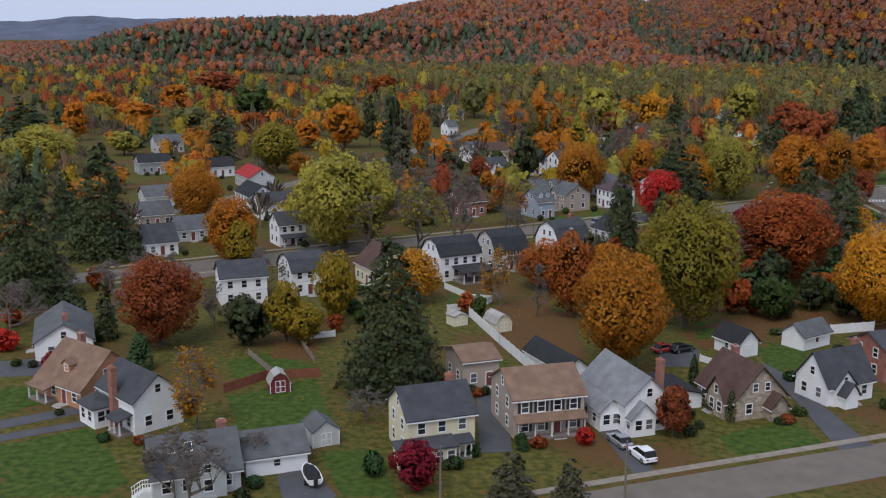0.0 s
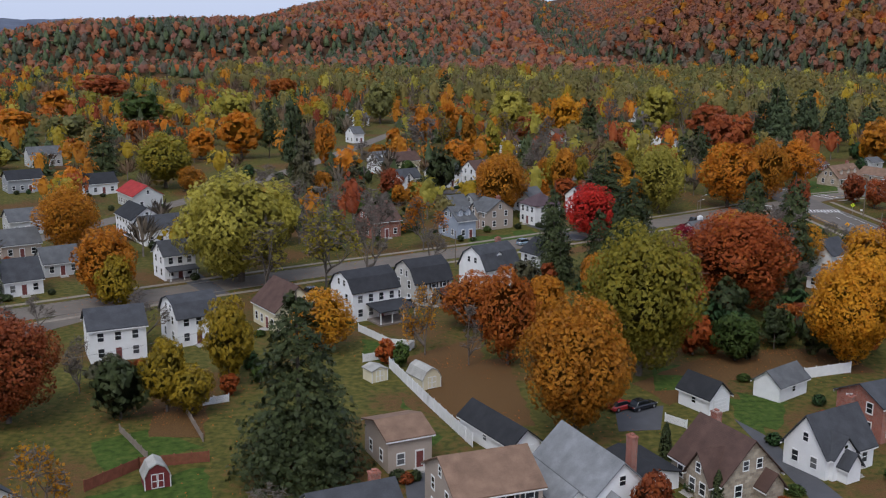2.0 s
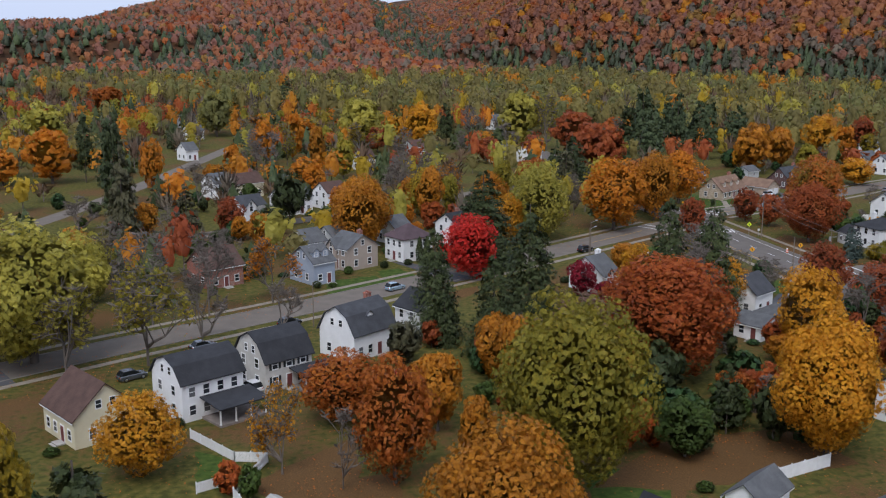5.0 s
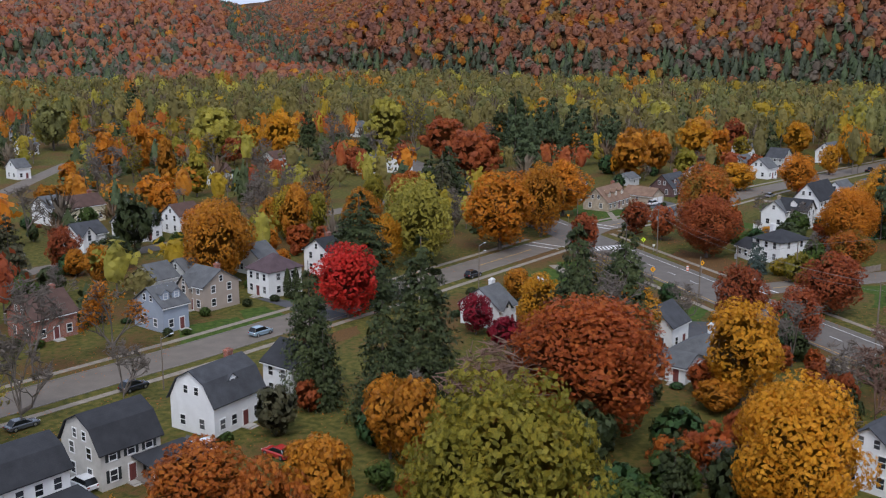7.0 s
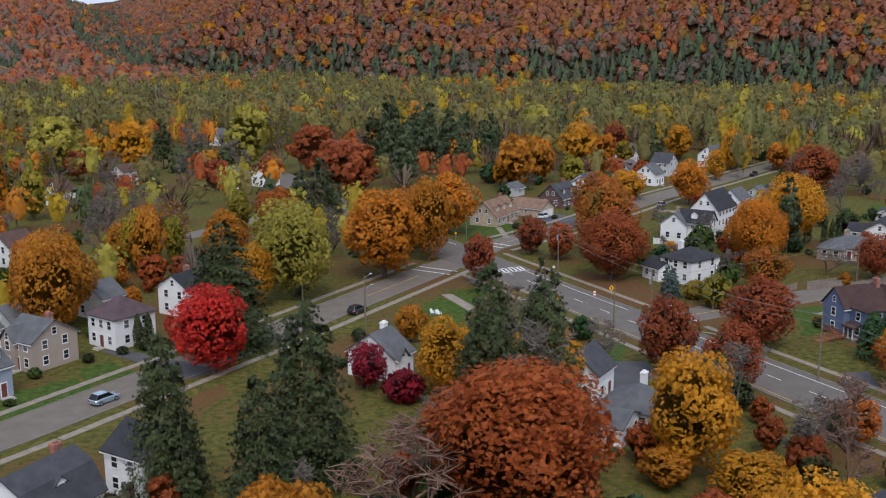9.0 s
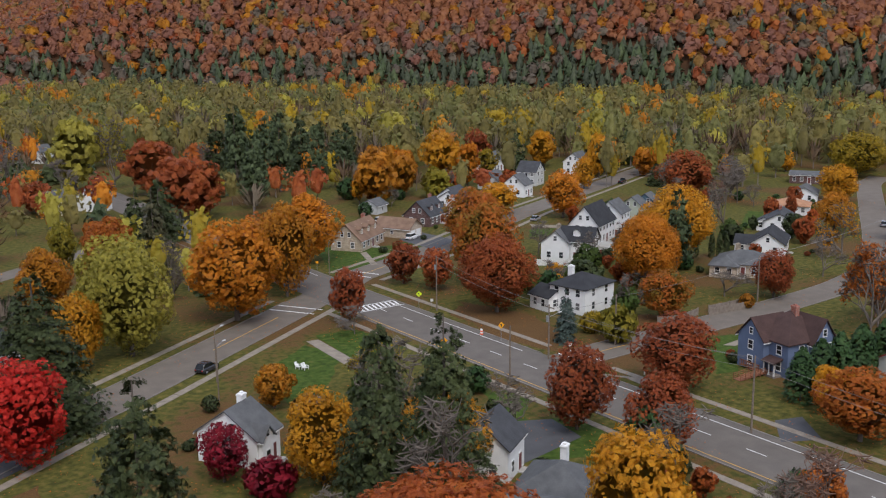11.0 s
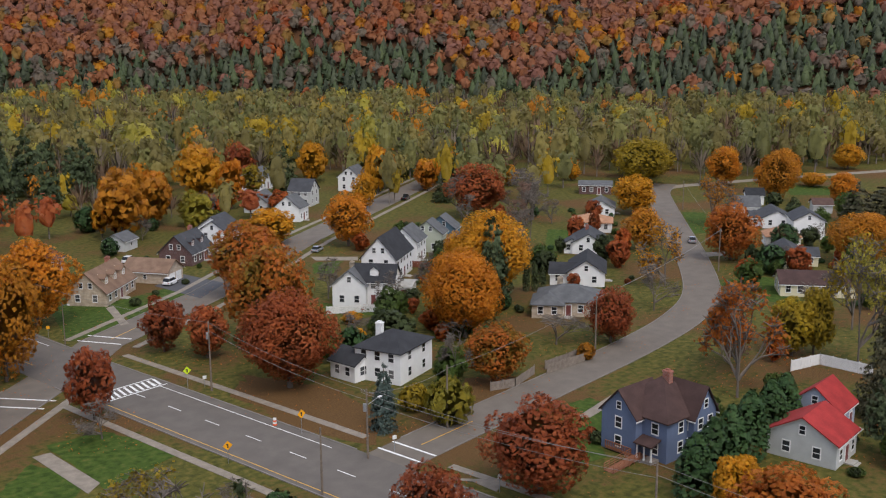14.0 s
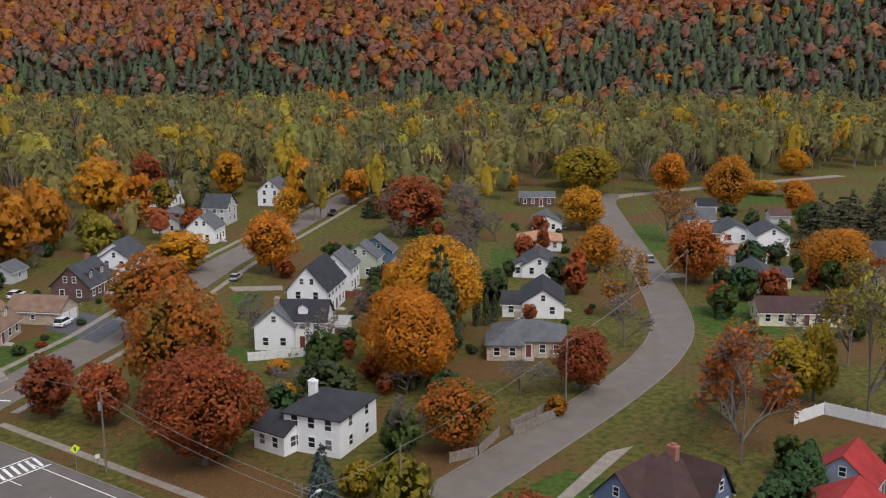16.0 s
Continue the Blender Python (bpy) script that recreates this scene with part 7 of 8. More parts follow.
tree("maple", "gold", 216.9, 398.8, 9.8, 7.7)
tree("maple", "gold", 242.9, 463.7, 19.1, 8.4)
tree("maple", "orange", 245.9, 451.6, 15.5, 5.8)
tree("maple", "wine", 279.4, 489.0, 15.8, 6.6)
tree("maple", "gold", 208.0, 319.9, 18.4, 9.9)
tree("pine", "pine", 200.3, 312.8, 19.1, 4.2)
tree("maple", "orange", 183.6, 306.3, 15.7, 7.9)
tree("maple", "flame", 167.7, 287.3, 9.7, 5.9)
tree("maple", "brick", 282.9, 381.6, 16.2, 10.3)
tree("spruce", "bluespruce", 141.7, 286.9, 10.3, 2.6)
tree("shrubtree", "conifer", 169.8, 310.9, 7.0, 4.7)
tree("maple", "gold", 176.8, 328.6, 2.5, 2.4)
tree("bare", "bark", 221.6, 288.8, 9.1, 5.1)
tree("sparse", "rust", 194.7, 259.1, 14.5, 7.4)
tree("shrub", "bark", 87.3, 281.6, 4.0, 2.6)
tree("shrub", "mustard", 150.0, 288.9, 3.9, 2.3)
tree("shrub", "olive", 149.4, 281.5, 6.9, 3.6)
tree("maple", "mustard", 210.0, 256.3, 10.5, 4.6)
tree("shrub", "conifer", 77.3, 293.2, 2.6, 1.4)
tree("maple", "olive", 220.3, 436.2, 10.8, 5.3)
tree("maple", "amber", 212.1, 444.4, 16.1, 6.2)
tree("maple", "gold", 193.6, 441.3, 11.1, 3.0)
tree("spruce", "conifer", 280.7, 465.3, 17.9, 5.5)
tree("bare", "bark", 297.5, 375.0, 12.8, 9.1)
tree("column", "conifer", 218.4, 317.6, 6.6, 0.9)
tree("column", "conifer", 219.7, 316.3, 6.4, 0.9)
tree("column", "conifer", 221.9, 315.9, 5.7, 0.9)
tree("maple", "brick", 142.0, 448.9, 18.6, 8.5)
tree("spruce", "conifer", 119.6, 422.0, 17.7, 8.6)
tree("bare", "bark", 114.8, 314.5, 5.2, 4.1)
tree("bare", "bark", 172.1, 320.4, 3.5, 3.4)
tree("maple", "gold", 317.0, 347.9, 12.0, 8.0)
tree("maple", "amber", 272.2, 319.6, 10.9, 6.0)
tree("sparse", "gold", 240.7, 296.7, 12.9, 6.0)
tree("maple", "rust", 274.2, 297.1, 14.1, 7.6)
tree("maple", "amber", 289.0, 270.9, 12.7, 8.3)
tree("sparse", "rust", 184.9, 254.7, 17.2, 7.2)
tree("maple", "mustard", 213.2, 253.8, 12.2, 4.0)
tree("sparse", "lime", 210.6, 245.5, 19.7, 5.2)
tree("maple", "amber", 367.3, 323.7, 17.4, 7.3)
tree("maple", "orange", 388.9, 352.8, 14.0, 6.9)
tree("maple", "mustard", 390.1, 387.0, 13.8, 12.2)
tree("sparse", "amber", 315.2, 321.7, 13.6, 6.3)
tree("maple", "green", 343.8, 293.5, 8.8, 4.2)
tree("maple", "orange", 380.7, 332.8, 11.9, 5.5)
tree("maple", "orange", 373.6, 305.3, 10.3, 5.1)
tree("maple", "gold", 300.6, 473.7, 15.0, 5.9)
tree("maple", "orange", 306.7, 443.1, 14.8, 6.1)
tree("maple", "orange", 313.8, 428.6, 11.4, 5.0)
tree("spruce", "conifer", 294.1, 483.4, 12.9, 6.8)
tree("maple", "mustard", 269.4, 469.3, 10.3, 4.9)
tree("spruce", "drypine", 345.9, 283.3, 13.7, 9.5)
tree("spruce", "drypine", 350.9, 275.9, 16.7, 7.8)
tree("bare", "bark", 301.8, 378.1, 13.1, 5.7)
tree("spruce", "conifer", 298.1, 408.6, 8.6, 4.9)
tree("maple", "gold", 273.6, 419.9, 11.5, 4.5)
tree("bare", "bark", 246.8, 337.1, 16.5, 5.6)
tree("maple", "gold", 167.5, 317.3, 3.5, 1.5)
tree("spruce", "bluespruce", 146.9, 291.8, 6.8, 2.4)
tree("shrub", "mustard", 150.8, 289.0, 4.0, 2.0)
tree("spruce", "hedge", 248.7, 281.6, 4.1, 1.6)
tree("shrub", "amber", 186.3, 282.3, 3.0, 1.6)
tree("bare", "bark", 190.3, 290.9, 5.4, 5.6)
tree("maple", "brick", 281.1, 339.8, 7.2, 2.1)
tree("spruce", "drypine", 191.0, 234.4, 22.3, 5.9)
tree("column", "hedge", 158.9, 243.9, 8.9, 2.5)
tree("column", "hedge", 164.9, 244.0, 9.2, 2.6)
tree("column", "hedge", 154.1, 243.9, 8.7, 2.5)
tree("column", "hedge", 171.5, 244.0, 8.8, 2.6)
tree("column", "hedge", 149.0, 243.7, 8.4, 2.5)
tree("column", "hedge", 177.2, 244.3, 8.3, 2.3)
tree("maple", "amber", 37.9, 221.6, 11.4, 4.0)
tree("maple", "amber", 25.1, 204.3, 11.6, 4.2)
tree("maple", "amber", 28.3, 194.6, 8.4, 3.1)
tree("maple", "amber", 26.7, 215.3, 7.2, 4.4)
tree("pine", "pine", 184.8, 512.7, 25.8, 7.4)
tree("pine", "pine", 196.5, 510.1, 25.7, 7.5)
tree("pine", "pine", 211.8, 514.0, 22.5, 7.0)
tree("pine", "conifer", 181.7, 525.0, 20.8, 6.4)
tree("pine", "pine", 225.6, 510.4, 17.7, 5.4)
tree("pine", "pine", 162.0, 452.9, 22.0, 5.9)
tree("maple", "amber", 194.7, 432.9, 18.0, 7.9)
tree("bare", "bark", 180.5, 305.0, 4.5, 3.9)
tree("spruce", "drypine", 337.7, 288.4, 13.5, 6.9)
tree("sparse", "mustard", 232.5, 253.9, 17.5, 5.6)
tree("bare", "bark", 192.0, 317.5, 4.0, 3.3)
tree("maple", "olive", 210.5, 420.4, 11.6, 5.4)
tree("bare", "bark", -41.6, 359.7, 10.1, 6.0)
tree("bare", "bark", -44.6, 202.2, 9.5, 4.1)
tree("bare", "bark", -48.8, 177.7, 8.5, 3.1)
tree("spruce", "conifer", -65.7, 169.8, 11.2, 2.9)
tree("shrubtree", "conifer", 68.7, 192.2, 8.8, 3.2)
tree("shrubtree", "green", 65.1, 198.0, 6.3, 3.9)
tree("shrubtree", "russet", 48.5, 192.9, 7.3, 3.3)
tree("shrubtree", "conifer", 59.1, 208.5, 9.6, 4.7)
tree("maple", "amber", 39.6, 216.9, 12.4, 4.3)
tree("bare", "bark", 10.3, 188.7, 9.9, 3.2)
tree("shrubtree", "drypine", -45.0, 181.1, 4.8, 4.2)
tree("maple", "mustard", -30.5, 168.6, 7.5, 3.9)
tree("pine", "pine", 176.9, 231.1, 10.4, 3.1)
tree("maple", "gold", 157.0, 241.4, 3.5, 3.0)
tree("shrub", "green", 231.2, 342.5, 5.4, 2.0)
tree("column", "conifer", 215.4, 320.4, 10.2, 1.2)
tree("maple", "mustard", -54.8, 223.6, 11.2, 4.5)
tree("spruce", "conifer", 55.8, 301.4, 22.8, 10.8)
tree("spruce", "conifer", 33.4, 247.4, 21.9, 6.2)
tree("maple", "rust", 12.7, 210.5, 10.5, 6.5)
tree("pine", "conifer", 63.4, 195.3, 10.3, 2.8)
tree("maple", "orange", 138.1, 374.3, 16.8, 8.9)
tree("maple", "rust", 121.6, 361.6, 16.2, 8.6)
tree("maple", "green", 58.4, 197.7, 5.5, 3.7)
tree("shrubtree", "drypine", 25.5, 234.0, 7.4, 3.4)
tree("bare", "bark", 110.4, 234.3, 11.3, 5.5)
tree("shrubtree", "russet", 53.8, 205.4, 7.9, 2.7)
tree("bare", "bark", 6.6, 252.9, 10.3, 3.7)
tree("bare", "bark", -7.2, 248.6, 16.1, 5.1)
tree("maple", "orange", 45.5, 331.8, 5.3, 2.6)
tree("shrubtree", "conifer", 14.8, 362.7, 15.5, 6.3)
tree("maple", "amber", 5.4, 334.9, 8.9, 3.7)
tree("maple", "wine", -1.7, 349.1, 10.6, 4.6)
tree("bare", "bark", -11.0, 395.2, 13.7, 6.1)
tree("sparse", "lime", -28.1, 238.4, 14.3, 8.0)
tree("sparse", "olive", -15.7, 241.2, 16.3, 7.5)
tree("willow", "lime", -30.3, 285.4, 13.3, 6.5)
tree("spruce", "drypine", -28.2, 341.3, 27.9, 6.3)
tree("spruce", "drypine", -12.4, 335.2, 17.3, 5.9)
tree("pine", "pine", -36.7, 401.8, 29.3, 6.1)
tree("bare", "bark", -16.2, 326.8, 12.0, 4.6)
tree("maple", "amber", -23.3, 348.2, 10.1, 4.3)
tree("maple", "amber", 0.8, 342.1, 6.5, 3.2)
tree("shrubtree", "conifer", 8.8, 347.3, 8.2, 5.5)
tree("bare", "bark", 8.7, 455.5, 18.2, 6.6)
tree("bare", "bark", 13.3, 447.4, 17.9, 6.0)
tree("sparse", "olive", 21.9, 491.5, 16.7, 6.1)
tree("maple", "amber", 32.3, 472.2, 17.1, 4.8)
tree("maple", "orange", 25.3, 424.7, 11.4, 7.1)
tree("willow", "lime", -6.9, 621.5, 22.7, 10.1)
tree("maple", "orange", 13.3, 493.7, 18.9, 5.6)
tree("maple", "orange", 25.3, 508.7, 19.7, 5.8)
tree("maple", "amber", 1.6, 437.1, 11.6, 3.8)
tree("maple", "amber", -4.9, 432.4, 9.5, 5.7)
tree("maple", "orange", 32.2, 365.6, 11.2, 6.4)
tree("bare", "bark", 176.8, 526.5, 14.2, 4.7)
tree("sparse", "olive", 141.7, 524.8, 24.8, 7.9)
tree("sparse", "mustard", 54.9, 518.5, 14.1, 8.1)
tree("bare", "bark", 68.2, 482.2, 15.1, 5.7)
tree("maple", "olive", 39.9, 449.5, 15.0, 5.8)
tree("bare", "bark", 94.4, 497.4, 12.1, 5.1)
tree("bare", "bark", 120.8, 517.0, 13.1, 6.5)
tree("bare", "rustbark", 58.6, 232.6, 6.4, 6.3)
tree("bare", "rustbark", 72.9, 240.2, 6.3, 4.1)
tree("maple", "gold", 92.0, 211.9, 6.9, 5.5)
tree("bare", "rustbark", 105.3, 209.9, 7.8, 3.7)
tree("maple", "amber", 87.2, 221.1, 5.1, 3.8)
tree("maple", "amber", 98.3, 210.2, 2.8, 4.0)
tree("maple", "rust", 117.6, 218.9, 7.0, 3.0)
tree("maple", "rust", 67.6, 202.0, 6.5, 3.8)
tree("sparse", "mustard", 91.0, 198.8, 6.7, 3.2)
tree("sparse", "mustard", 101.8, 284.4, 7.8, 5.2)
tree("shrub", "hedge", 113.3, 276.1, 4.4, 2.3)
tree("bare", "bark", 98.0, 271.5, 5.8, 5.8)
tree("bare", "bark", 97.9, 358.9, 12.6, 3.6)
tree("maple", "gold", 340.0, 412.6, 8.2, 4.1)
tree("maple", "gold", 366.1, 403.0, 8.5, 4.2)
tree("maple", "gold", 461.5, 333.7, 10.2, 6.8)
tree("bare", "rustbark", 200.5, 263.2, 6.4, 5.2)
tree("bare", "bark", 65.7, 228.9, 8.5, 7.0)
tree("bare", "bark", 103.0, 212.9, 11.4, 3.8)
tree("bare", "rustbark", 110.5, 214.5, 12.5, 5.3)
tree("maple", "amber", 29.0, 320.6, 18.5, 7.1)
tree("maple", "amber", 50.3, 369.8, 11.9, 3.9)
tree("maple", "amber", 54.9, 361.1, 15.4, 4.5)
tree("maple", "olive", 62.7, 369.9, 12.2, 3.3)
tree("maple", "rust", 75.0, 370.4, 11.1, 5.5)
tree("maple", "rust", 90.2, 377.4, 14.5, 6.5)
tree("spruce", "drypine", 107.1, 394.1, 19.6, 5.4)
tree("sparse", "mustard", 39.9, 471.9, 8.9, 5.3)
tree("maple", "wine", 64.3, 529.7, 11.6, 5.8)
tree("bare", "bark", 105.4, 525.3, 20.6, 5.5)
tree("maple", "wine", 105.1, 491.7, 10.1, 6.1)
tree("bare", "bark", 153.9, 538.8, 11.8, 5.9)
tree("bare", "bark", 62.6, 408.7, 13.8, 5.3)
tree("bare", "bark", 54.5, 404.4, 14.9, 5.2)
tree("maple", "gold", 406.3, 326.7, 5.2, 5.7)
tree("maple", "orange", 406.0, 316.2, 6.0, 5.2)
tree("maple", "mustard", 372.9, 376.7, 17.3, 11.6)
tree("maple", "gold", 305.5, 477.6, 14.6, 6.0)
tree("maple", "gold", 297.5, 436.9, 17.0, 6.3)
tree("maple", "gold", 320.2, 433.5, 11.3, 5.2)
tree("maple", "amber", 408.7, 339.4, 12.4, 7.4)
tree("bare", "bark", 277.7, 383.8, 13.9, 4.6)
tree("bare", "bark", 289.7, 366.1, 13.9, 4.6)
tree("bare", "rustbark", 259.4, 348.9, 16.3, 4.0)
tree("maple", "gold", 408.0, 360.1, 12.2, 5.1)
tree("spruce", "conifer", 86.4, 247.5, 24.0, 7.6)
tree("spruce", "conifer", 77.0, 246.3, 24.9, 7.4)
tree("bare", "bark", 80.5, 239.0, 17.0, 6.5)

tree("shrubtree", "conifer", 172.0, 314.0, 6.5, 4.4)
tree("shrubtree", "conifer", -76.0, 178.0, 6.0, 4.0)
tree("bare", "bark", -84.0, 172.0, 9.0, 6.0)
tree("bare", "bark", -70.0, 186.0, 10.0, 6.0)
tree("bare", "rustbark", 63.0, 236.0, 9.0, 6.0)
tree("bare", "bark", -33.0, 106.5, 9.5, 4.5)

# lawns, litter and drives
lawn(1, (-37.9, 142.7), (-25.8, 150.9), (-19.0, 128.1), (-33.2, 129.9))
lawn(2, (-20.9, 123.4), (-13.4, 124.7), (-9.6, 110.9), (-16.5, 110.6))
lawn(3, (-62.8, 123.0), (-53.6, 130.2), (-42.8, 113.8), (-44.2, 109.1), (-56.0, 108.5))
lawn(4, (31.9, 131.5), (43.6, 138.2), (45.6, 128.4), (33.2, 124.1))
lawn(5, (-42.0, 158.8), (-35.5, 163.6), (-26.7, 156.8), (-38.0, 150.2))
lawn(6, (-0.9, 173.6), (4.3, 158.6), (2.4, 155.1), (-0.3, 161.2))
lawn(7, (48.1, 172.5), (52.3, 168.6), (48.0, 158.2), (46.3, 163.8))
lawn(8, (-72.6, 143.7), (-66.0, 146.6), (-62.2, 139.5), (-67.8, 133.6))
lawn(9, (30.6, 300.1), (35.7, 302.4), (39.3, 294.0), (31.2, 291.4))
lawn(10, (18.3, 293.0), (29.4, 296.0), (32.3, 289.4), (17.4, 281.0))
lawn(11, (38.6, 306.1), (46.9, 306.5), (46.5, 298.4), (42.4, 298.9))
lawn(12, (150.1, 394.0), (154.7, 377.9), (148.7, 359.2), (136.3, 359.9))
lawn(13, (155.5, 378.7), (173.6, 379.9), (176.0, 370.5), (149.9, 358.1))
lawn(14, (89.0, 303.1), (104.6, 314.2), (105.2, 303.5), (94.3, 290.1), (88.1, 289.4))
lawn(15, (108.5, 318.6), (116.7, 316.6), (118.5, 301.7), (106.3, 299.9))
lawn(16, (117.0, 279.4), (118.3, 268.7), (111.9, 264.6), (113.2, 272.3))
lawn(17, (252.2, 291.1), (263.3, 282.8), (245.8, 267.8), (238.2, 280.1))
lawn(18, (182.5, 347.0), (190.9, 333.1), (183.9, 329.2), (176.8, 339.4))
lawn(19, (328.9, 338.0), (332.5, 332.7), (305.7, 316.0), (299.2, 319.3))
lawn(20, (404.7, 336.0), (411.6, 318.8), (393.6, 309.6), (382.6, 326.0))
lawn(21, (279.7, 354.1), (284.6, 346.9), (262.6, 333.6), (253.4, 337.0))
lawn(22, (209.1, 374.1), (214.9, 369.9), (203.6, 361.7), (201.0, 365.4))
lawn(23, (115.0, 260.7), (119.7, 254.9), (110.9, 247.2), (102.5, 251.7))
lawn(24, (115.4, 279.1), (118.4, 269.7), (111.7, 262.5), (109.2, 263.8))
lawn(25, (156.8, 274.3), (170.6, 272.0), (170.6, 266.4), (157.8, 265.0))
lawn(26, (164.0, 273.5), (167.5, 268.2), (153.4, 258.4), (149.1, 259.3))
lawn(27, (49.8, 174.5), (55.9, 169.9), (50.6, 159.4), (46.9, 163.2))
lawn(28, (-7.1, 204.0), (-1.7, 199.4), (-3.5, 190.6), (-6.9, 193.3))
lawn(29, (39.5, 186.7), (52.2, 188.1), (47.3, 176.9), (37.9, 175.6))
litter(30, (1.7, 188.2), (17.0, 192.2), (17.4, 162.2), (8.6, 164.0))
litter(31, (35.2, 179.1), (52.4, 191.2), (49.6, 176.5), (38.2, 169.4))
litter(32, (144.3, 321.9), (149.0, 305.2), (145.9, 290.8), (136.9, 284.2), (133.3, 298.8))
litter(33, (39.3, 276.6), (49.7, 282.3), (49.1, 276.9), (39.4, 270.2))
litter(34, (142.1, 319.1), (143.6, 304.8), (144.2, 295.7), (136.5, 306.7), (136.8, 314.5))
litter(35, (165.8, 291.8), (173.0, 284.8), (159.6, 281.9), (159.5, 288.0))
litter(36, (-0.1, 192.7), (14.1, 205.0), (9.7, 163.2), (6.2, 163.5))
litter(37, (39.6, 183.1), (54.8, 195.4), (75.0, 195.2), (75.4, 182.6), (50.0, 180.0))
litter(38, (-37.9, 176.5), (-29.3, 177.7), (-27.6, 160.2), (-34.9, 160.9))
drive(39, (-0.9, 147.7), (3.0, 147.9), (4.1, 124.7), (-0.1, 124.1))
drive(40, (14.6, 139.7), (17.1, 141.1), (21.9, 119.1), (19.0, 117.8))
drive(41, (45.9, 163.8), (48.0, 158.2), (51.7, 129.1), (46.8, 127.5))
drive(42, (-25.0, 116.0), (-21.6, 118.8), (-16.7, 110.6), (-22.1, 106.7))
drive(43, (-66.9, 131.6), (-56.4, 138.7), (-55.0, 136.1), (-65.4, 128.6))
drive(44, (-64.5, 126.7), (-54.2, 132.9), (-53.4, 130.8), (-63.5, 124.4))
drive(45, (-78.7, 156.7), (-72.4, 158.5), (-69.4, 150.3), (-75.2, 149.2))
drive(46, (30.0, 168.9), (37.3, 169.3), (34.5, 160.3), (28.6, 159.9))
drive(47, (35.6, 308.8), (39.0, 308.5), (51.1, 289.4), (46.0, 286.7))
drive(48, (170.7, 383.7), (181.5, 389.3), (182.1, 373.5), (170.3, 366.8))
drive(49, (173.8, 393.7), (178.6, 389.6), (180.6, 375.4), (173.5, 376.9))
drive(50, (-57.5, 264.7), (-52.5, 269.4), (-35.3, 236.4), (-39.3, 234.8))
drive(51, (-5.4, 235.7), (-2.0, 238.3), (-0.7, 223.6), (-5.6, 222.3))
drive(52, (14.0, 238.7), (18.5, 232.9), (13.9, 225.1), (10.8, 228.0))
drive(53, (110.0, 263.3), (115.0, 260.7), (113.7, 253.3), (98.7, 250.8))
drive(54, (139.6, 241.2), (143.8, 239.7), (138.8, 233.0), (133.6, 235.8))
pale_drive(55, (105.5, 315.9), (107.8, 315.5), (106.8, 302.0), (104.2, 300.4))
pale_drive(56, (212.9, 379.1), (220.3, 370.1), (217.4, 367.2), (210.8, 375.1))
pale_drive(57, (277.6, 306.6), (282.5, 302.5), (278.6, 300.2), (273.7, 303.5))
pale_drive(58, (133.2, 272.8), (139.2, 264.1), (135.9, 262.9), (136.3, 266.9))
pale_drive(59, (153.4, 375.3), (155.4, 375.7), (149.8, 361.6), (148.2, 361.8))
pale_drive(60, (182.1, 268.3), (178.5, 270.2), (162.6, 268.9), (163.8, 267.3))
# vehicles
car("suv", "white", 20.6, 123.5, 112)
car("sedan", "silver", 18.3, 128.0, 112)
car("suv", "blue", 31.9, 282.6, 31.5)
car("suv", "black", 8.4, 260.0, 31.5)
car("sedan", "grey", -7.2, 249.0, 31.5)
car("suv", "white", 15.4, 232.4, 122)
car("suv", "white", 0.4, 225.9, 122)
car("sedan", "red", 24.4, 227.2, 122)
car("suv", "white", 174.0, 382.3, 26)
car("suv", "black", 84.5, 311.1, 31.5)
car("sedan", "silver", 218.6, 382.9, 26)
car("pickup", "black", 294.3, 421.3, 26)
car("suv", "silver", 288.3, 314.3, 31)
car("suv", "white", 181.0, 409.0, 26)
car("suv", "grey", -17.8, 234.9, 31.5)
car("sedan", "black", -20.6, 224.0, 31.5)
car("sedan", "black", 33.9, 168.4, 30)
car("sedan", "red", 30.9, 168.3, 30)
# poles, lamps and cables
utility_pole(136.4, 318.6, 11.3, can=True, arms=0)
utility_pole(133.2, 281.8, 9.6, can=True, lamp=True, yaw=90)
utility_pole(121.9, 278.4, 8.7, arms=0)
utility_pole(147.7, 280.5, 9.3, arms=0)
utility_pole(133.0, 240.2, 11.2, arms=0)
utility_pole(261.3, 294.0, 10.2, arms=1, yaw=30)
utility_pole(191.7, 283.8, 9.8, arms=1, yaw=30)
utility_pole(-59.2, 166.3, 8.2, arms=1)
utility_pole(16.7, 110.8, 7.8, arms=0)
utility_pole(333.0, 340.0, 9.1, arms=0)
utility_pole(-4.6, 109.0, 7.5, arms=0)
lamp_post(12.7, 258.4, 8.6, 122)
lamp_post(80.2, 296.8, 9.0, 122)
lamp_post(83.5, 305.0, 8.9, 122)
lamp_post(134.7, 358.3, 7.9, 0)
wire((136.4, 318.6, 11.0), (133.2, 281.8, 9.3))
wire((136.4, 318.6, 9.7), (133.2, 281.8, 8.0))
wire((132.2, 281.8, 9.3), (133.0, 240.2, 10.9))
wire((134.2, 281.8, 9.1), (133.0, 240.2, 10.7))
wire((133.2, 281.8, 7.8), (133.0, 240.2, 9.4))
wire((133.2, 281.8, 9.0), (147.7, 280.5, 8.7))
wire((147.7, 280.5, 8.8), (191.7, 283.8, 9.3))
wire((191.7, 283.8, 9.4), (261.3, 294.0, 9.8))
wire((192.5, 283.8, 9.4), (262.1, 294.0, 9.8))
wire((261.3, 294.0, 9.8), (333.0, 340.0, 8.7))
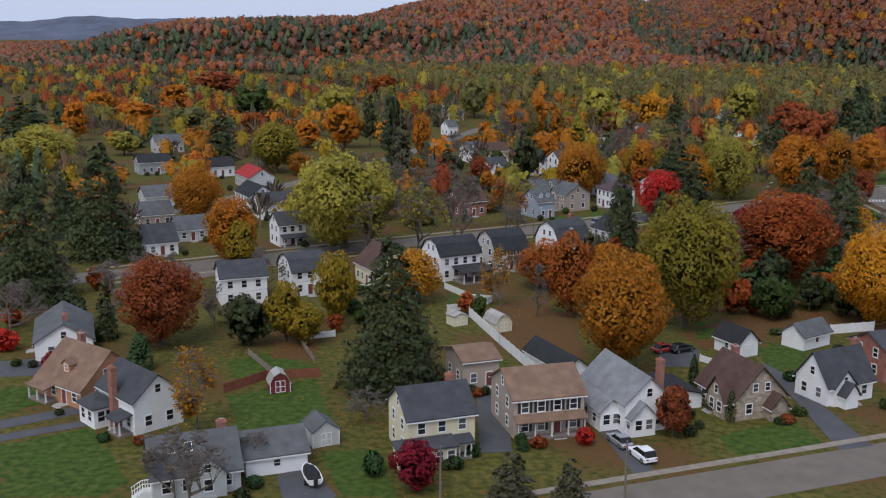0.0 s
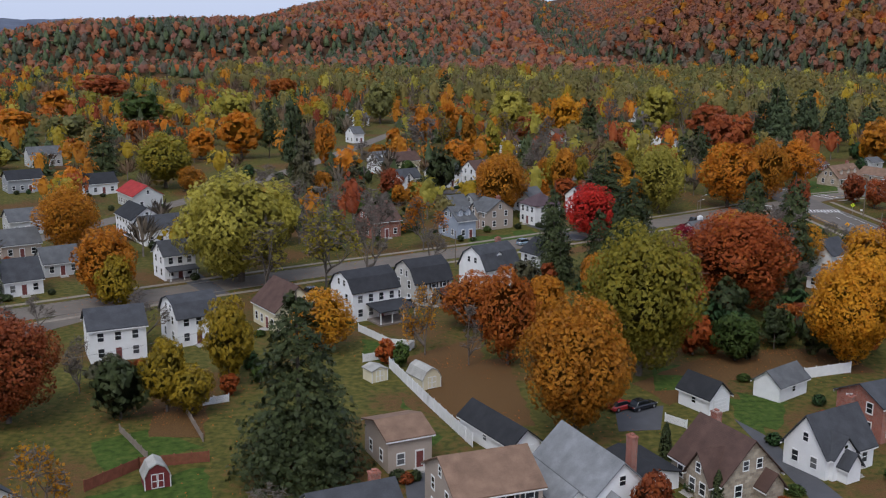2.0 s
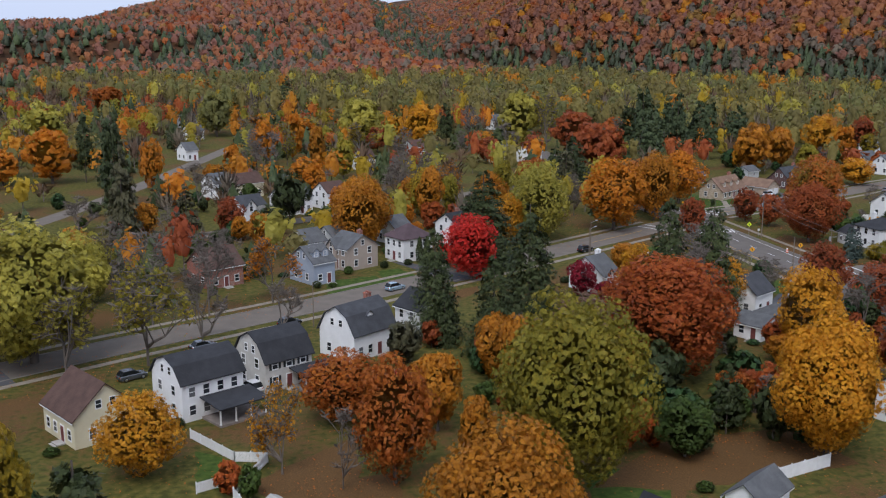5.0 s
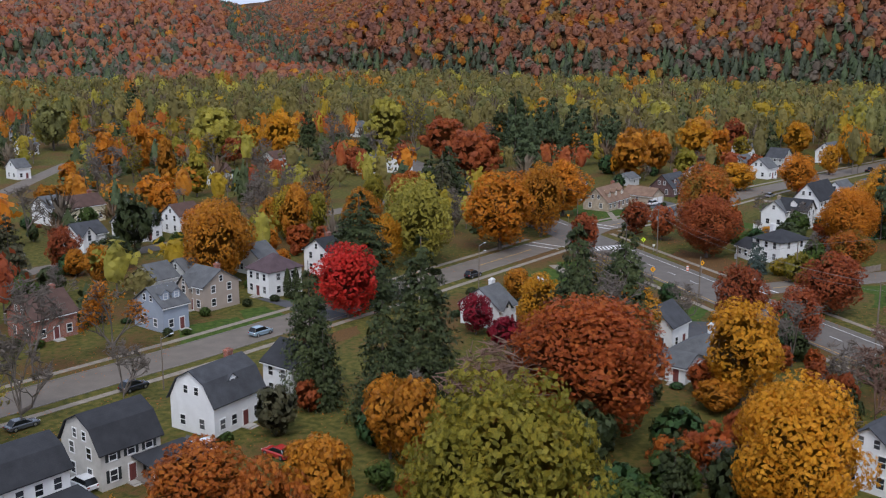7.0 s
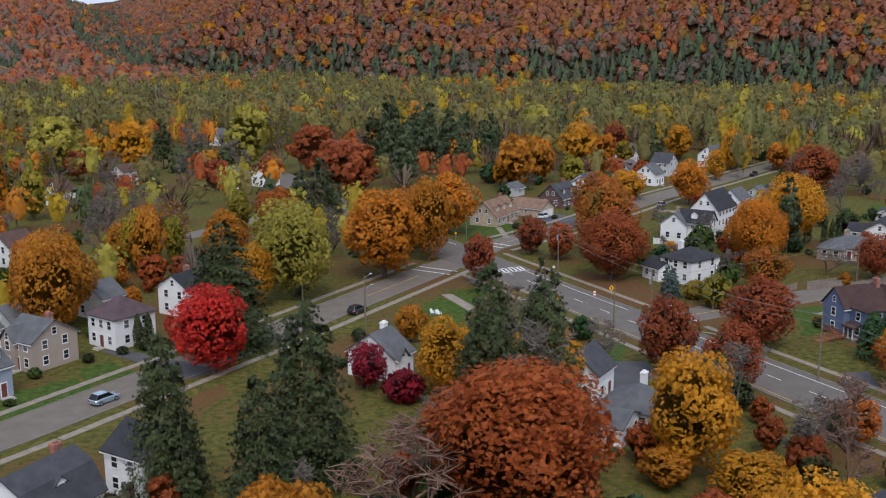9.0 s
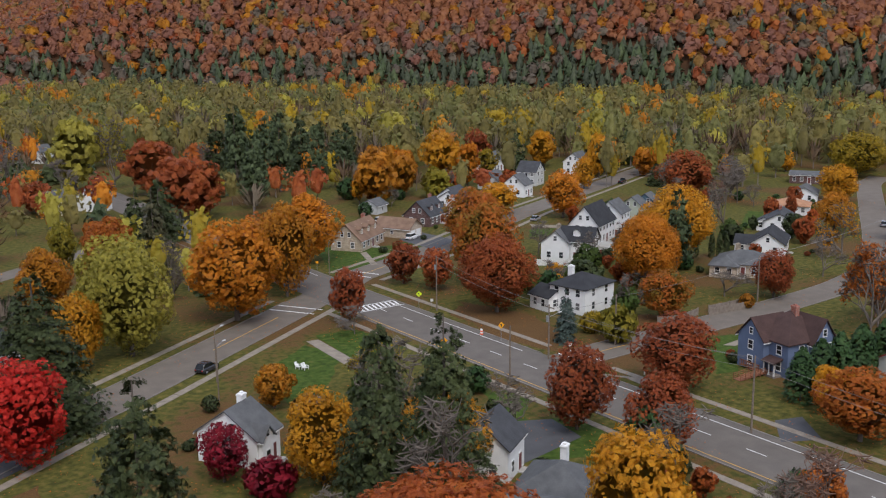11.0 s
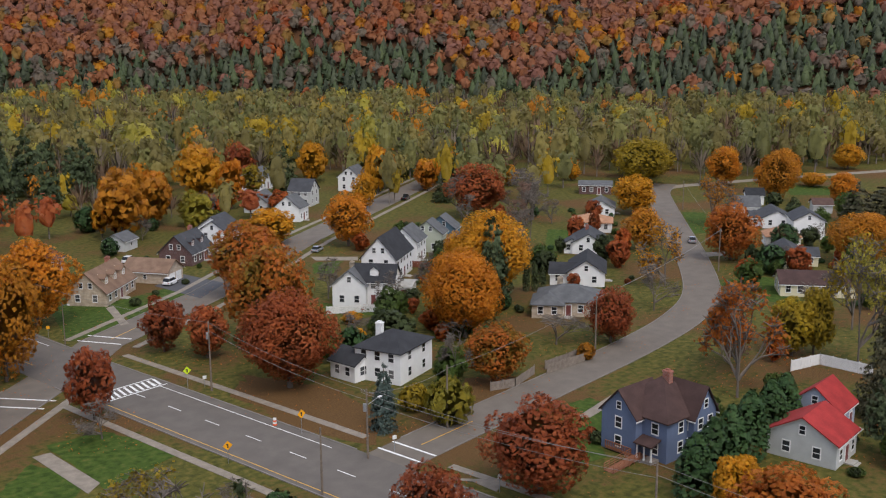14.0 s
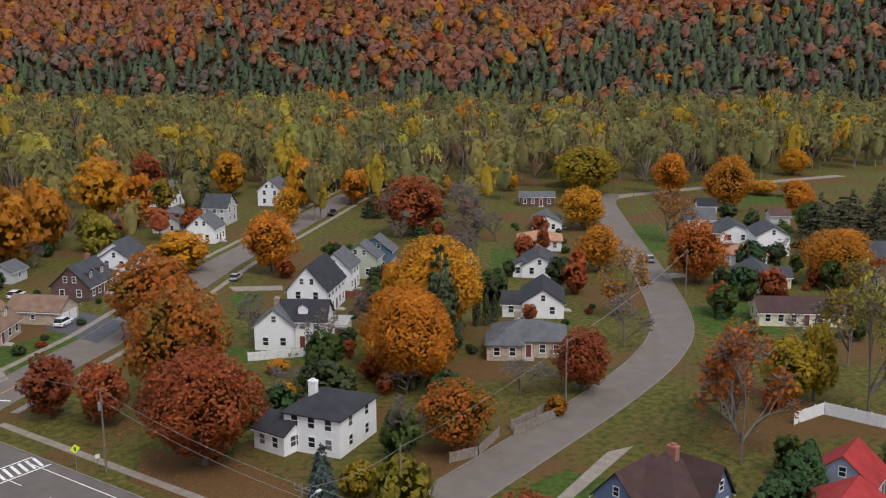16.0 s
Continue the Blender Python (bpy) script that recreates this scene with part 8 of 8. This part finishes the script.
wire((136.4, 318.6, 11.0), (134.4, 366.6, 10.0))
wire((133.0, 240.2, 10.9), (132.0, 195.2, 10.2))
wire((133.0, 240.2, 9.7), (132.0, 195.2, 8.9))
wire((-59.2, 166.3, 7.8), (-29.2, 182.3, 8.6))
wire((-59.2, 166.3, 7.8), (-93.2, 151.3, 9.0))
# fences
fence([(-2.6, 187.7), (3.0, 170.5), (8.2, 155.4)], 1.9, VINYL, "tall white vinyl fence between two yards")
fence([(-8.1, 208.4), (-2.4, 199.4), (1.8, 198.3), (-2.5, 189.3)], 1.4, VINYL, "white vinyl fence round a small yard")
fence([(-6.9, 190.9), (-2.5, 193.0)], 1.4, VINYL, "white vinyl fence beside a small shed")
fence([(-38.6, 144.1), (-33.7, 150.5), (-25.4, 152.2)], 1.5, REDWOOD, "red-brown stained board fence across the lawn")
fence([(176.0, 283.1), (185.4, 281.9)], 1.5, TIMBER, "weathered grey timber fence")
fence([(177.6, 284.6), (183.2, 284.1), (189.9, 284.0)], 1.5, TIMBER, "weathered grey timber fence along the street")
fence([(163.6, 285.1), (167.5, 283.3), (174.5, 284.6)], 1.5, TIMBER, "weathered grey timber fence behind a tree")
fence([(202.0, 253.2), (208.4, 250.9), (207.7, 242.2)], 1.9, VINYL, "tall white vinyl fence behind a yard")
fence([(219.4, 354.2), (222.4, 345.4)], 1.6, REDWOOD, "red-brown board fence beside the house")
fence([(62.5, 180.0), (71.2, 182.7)], 1.8, VINYL, "white arched vinyl fence")
fence([(35.9, 163.3), (38.2, 160.6)], 1.2, VINYL, "low white fence beside the garage")
fence([(-30.1, 171.7), (-26.1, 173.5)], 1.2, VINYL, "white picket fence beside the hedge")
fence([(-32.7, 172.3), (-27.3, 158.7)], 1.1, TIMBER, "grey wire and post fence")
fence([(-39.1, 162.5), (-33.3, 153.1)], 1.1, TIMBER, "grey timber fence between lawns")
fence([(178.4, 337.1), (187.3, 329.8)], 1.6, VINYL, "white vinyl fence behind the house")
# sheds and small things
shed(-30.7, 146.0, -68, 2.8, 3.0, 1.6, 1.6, "gambrel", BARNRED, SHINGLE["pale"], "small red barn-shaped shed with white trim", BARNRED)
shed(-21.3, 127.1, -62, 4.4, 3.6, 2.2, 1.3, "gable", WALL["pale"], SHINGLE["grey"], "pale grey garden shed with double doors")
shed(2.7, 179.9, -60, 4.6, 3.2, 1.8, 1.5, "gambrel", WALL["cream"], SHINGLE["pale"], "cream barn-shaped shed with double doors")
shed(-4.8, 182.5, -58, 2.8, 2.8, 1.9, 0.5, "gable", WALL["cream"], SHINGLE["pale"], "small cream flat-roofed shed")
boat(-20.6, 114.9, 112)
lawn_chair(97.1, 303.1, 30)
lawn_chair(97.7, 302.0, 10)
road_sign(134.8, 322.5, -20, "diamond", LIMESIGN, 3.0)
road_sign(133.5, 294.8, -10, "diamond", GOLDSIGN, 3.0)
road_sign(120.6, 294.5, -20, "diamond", GOLDSIGN, 2.6)
road_sign(136.7, 320.7, -20, "plate", PAINT_W, 1.8)
road_sign(135.4, 365.3, -20, "plate", GOLDSIGN, 2.0)
road_sign(137.0, 280.6, -20, "plate", PAINT_W, 2.2)
road_sign(136.1, 262.6, -20, "plate", PAINT_W, 2.2)
barrel(133.2, 300.1)

fallen_leaves()
foundation_shrubs()
understorey()
plant_woods()
town_woods([(x, y, r + 3) for x, y, r in TREES] + HOUSES)
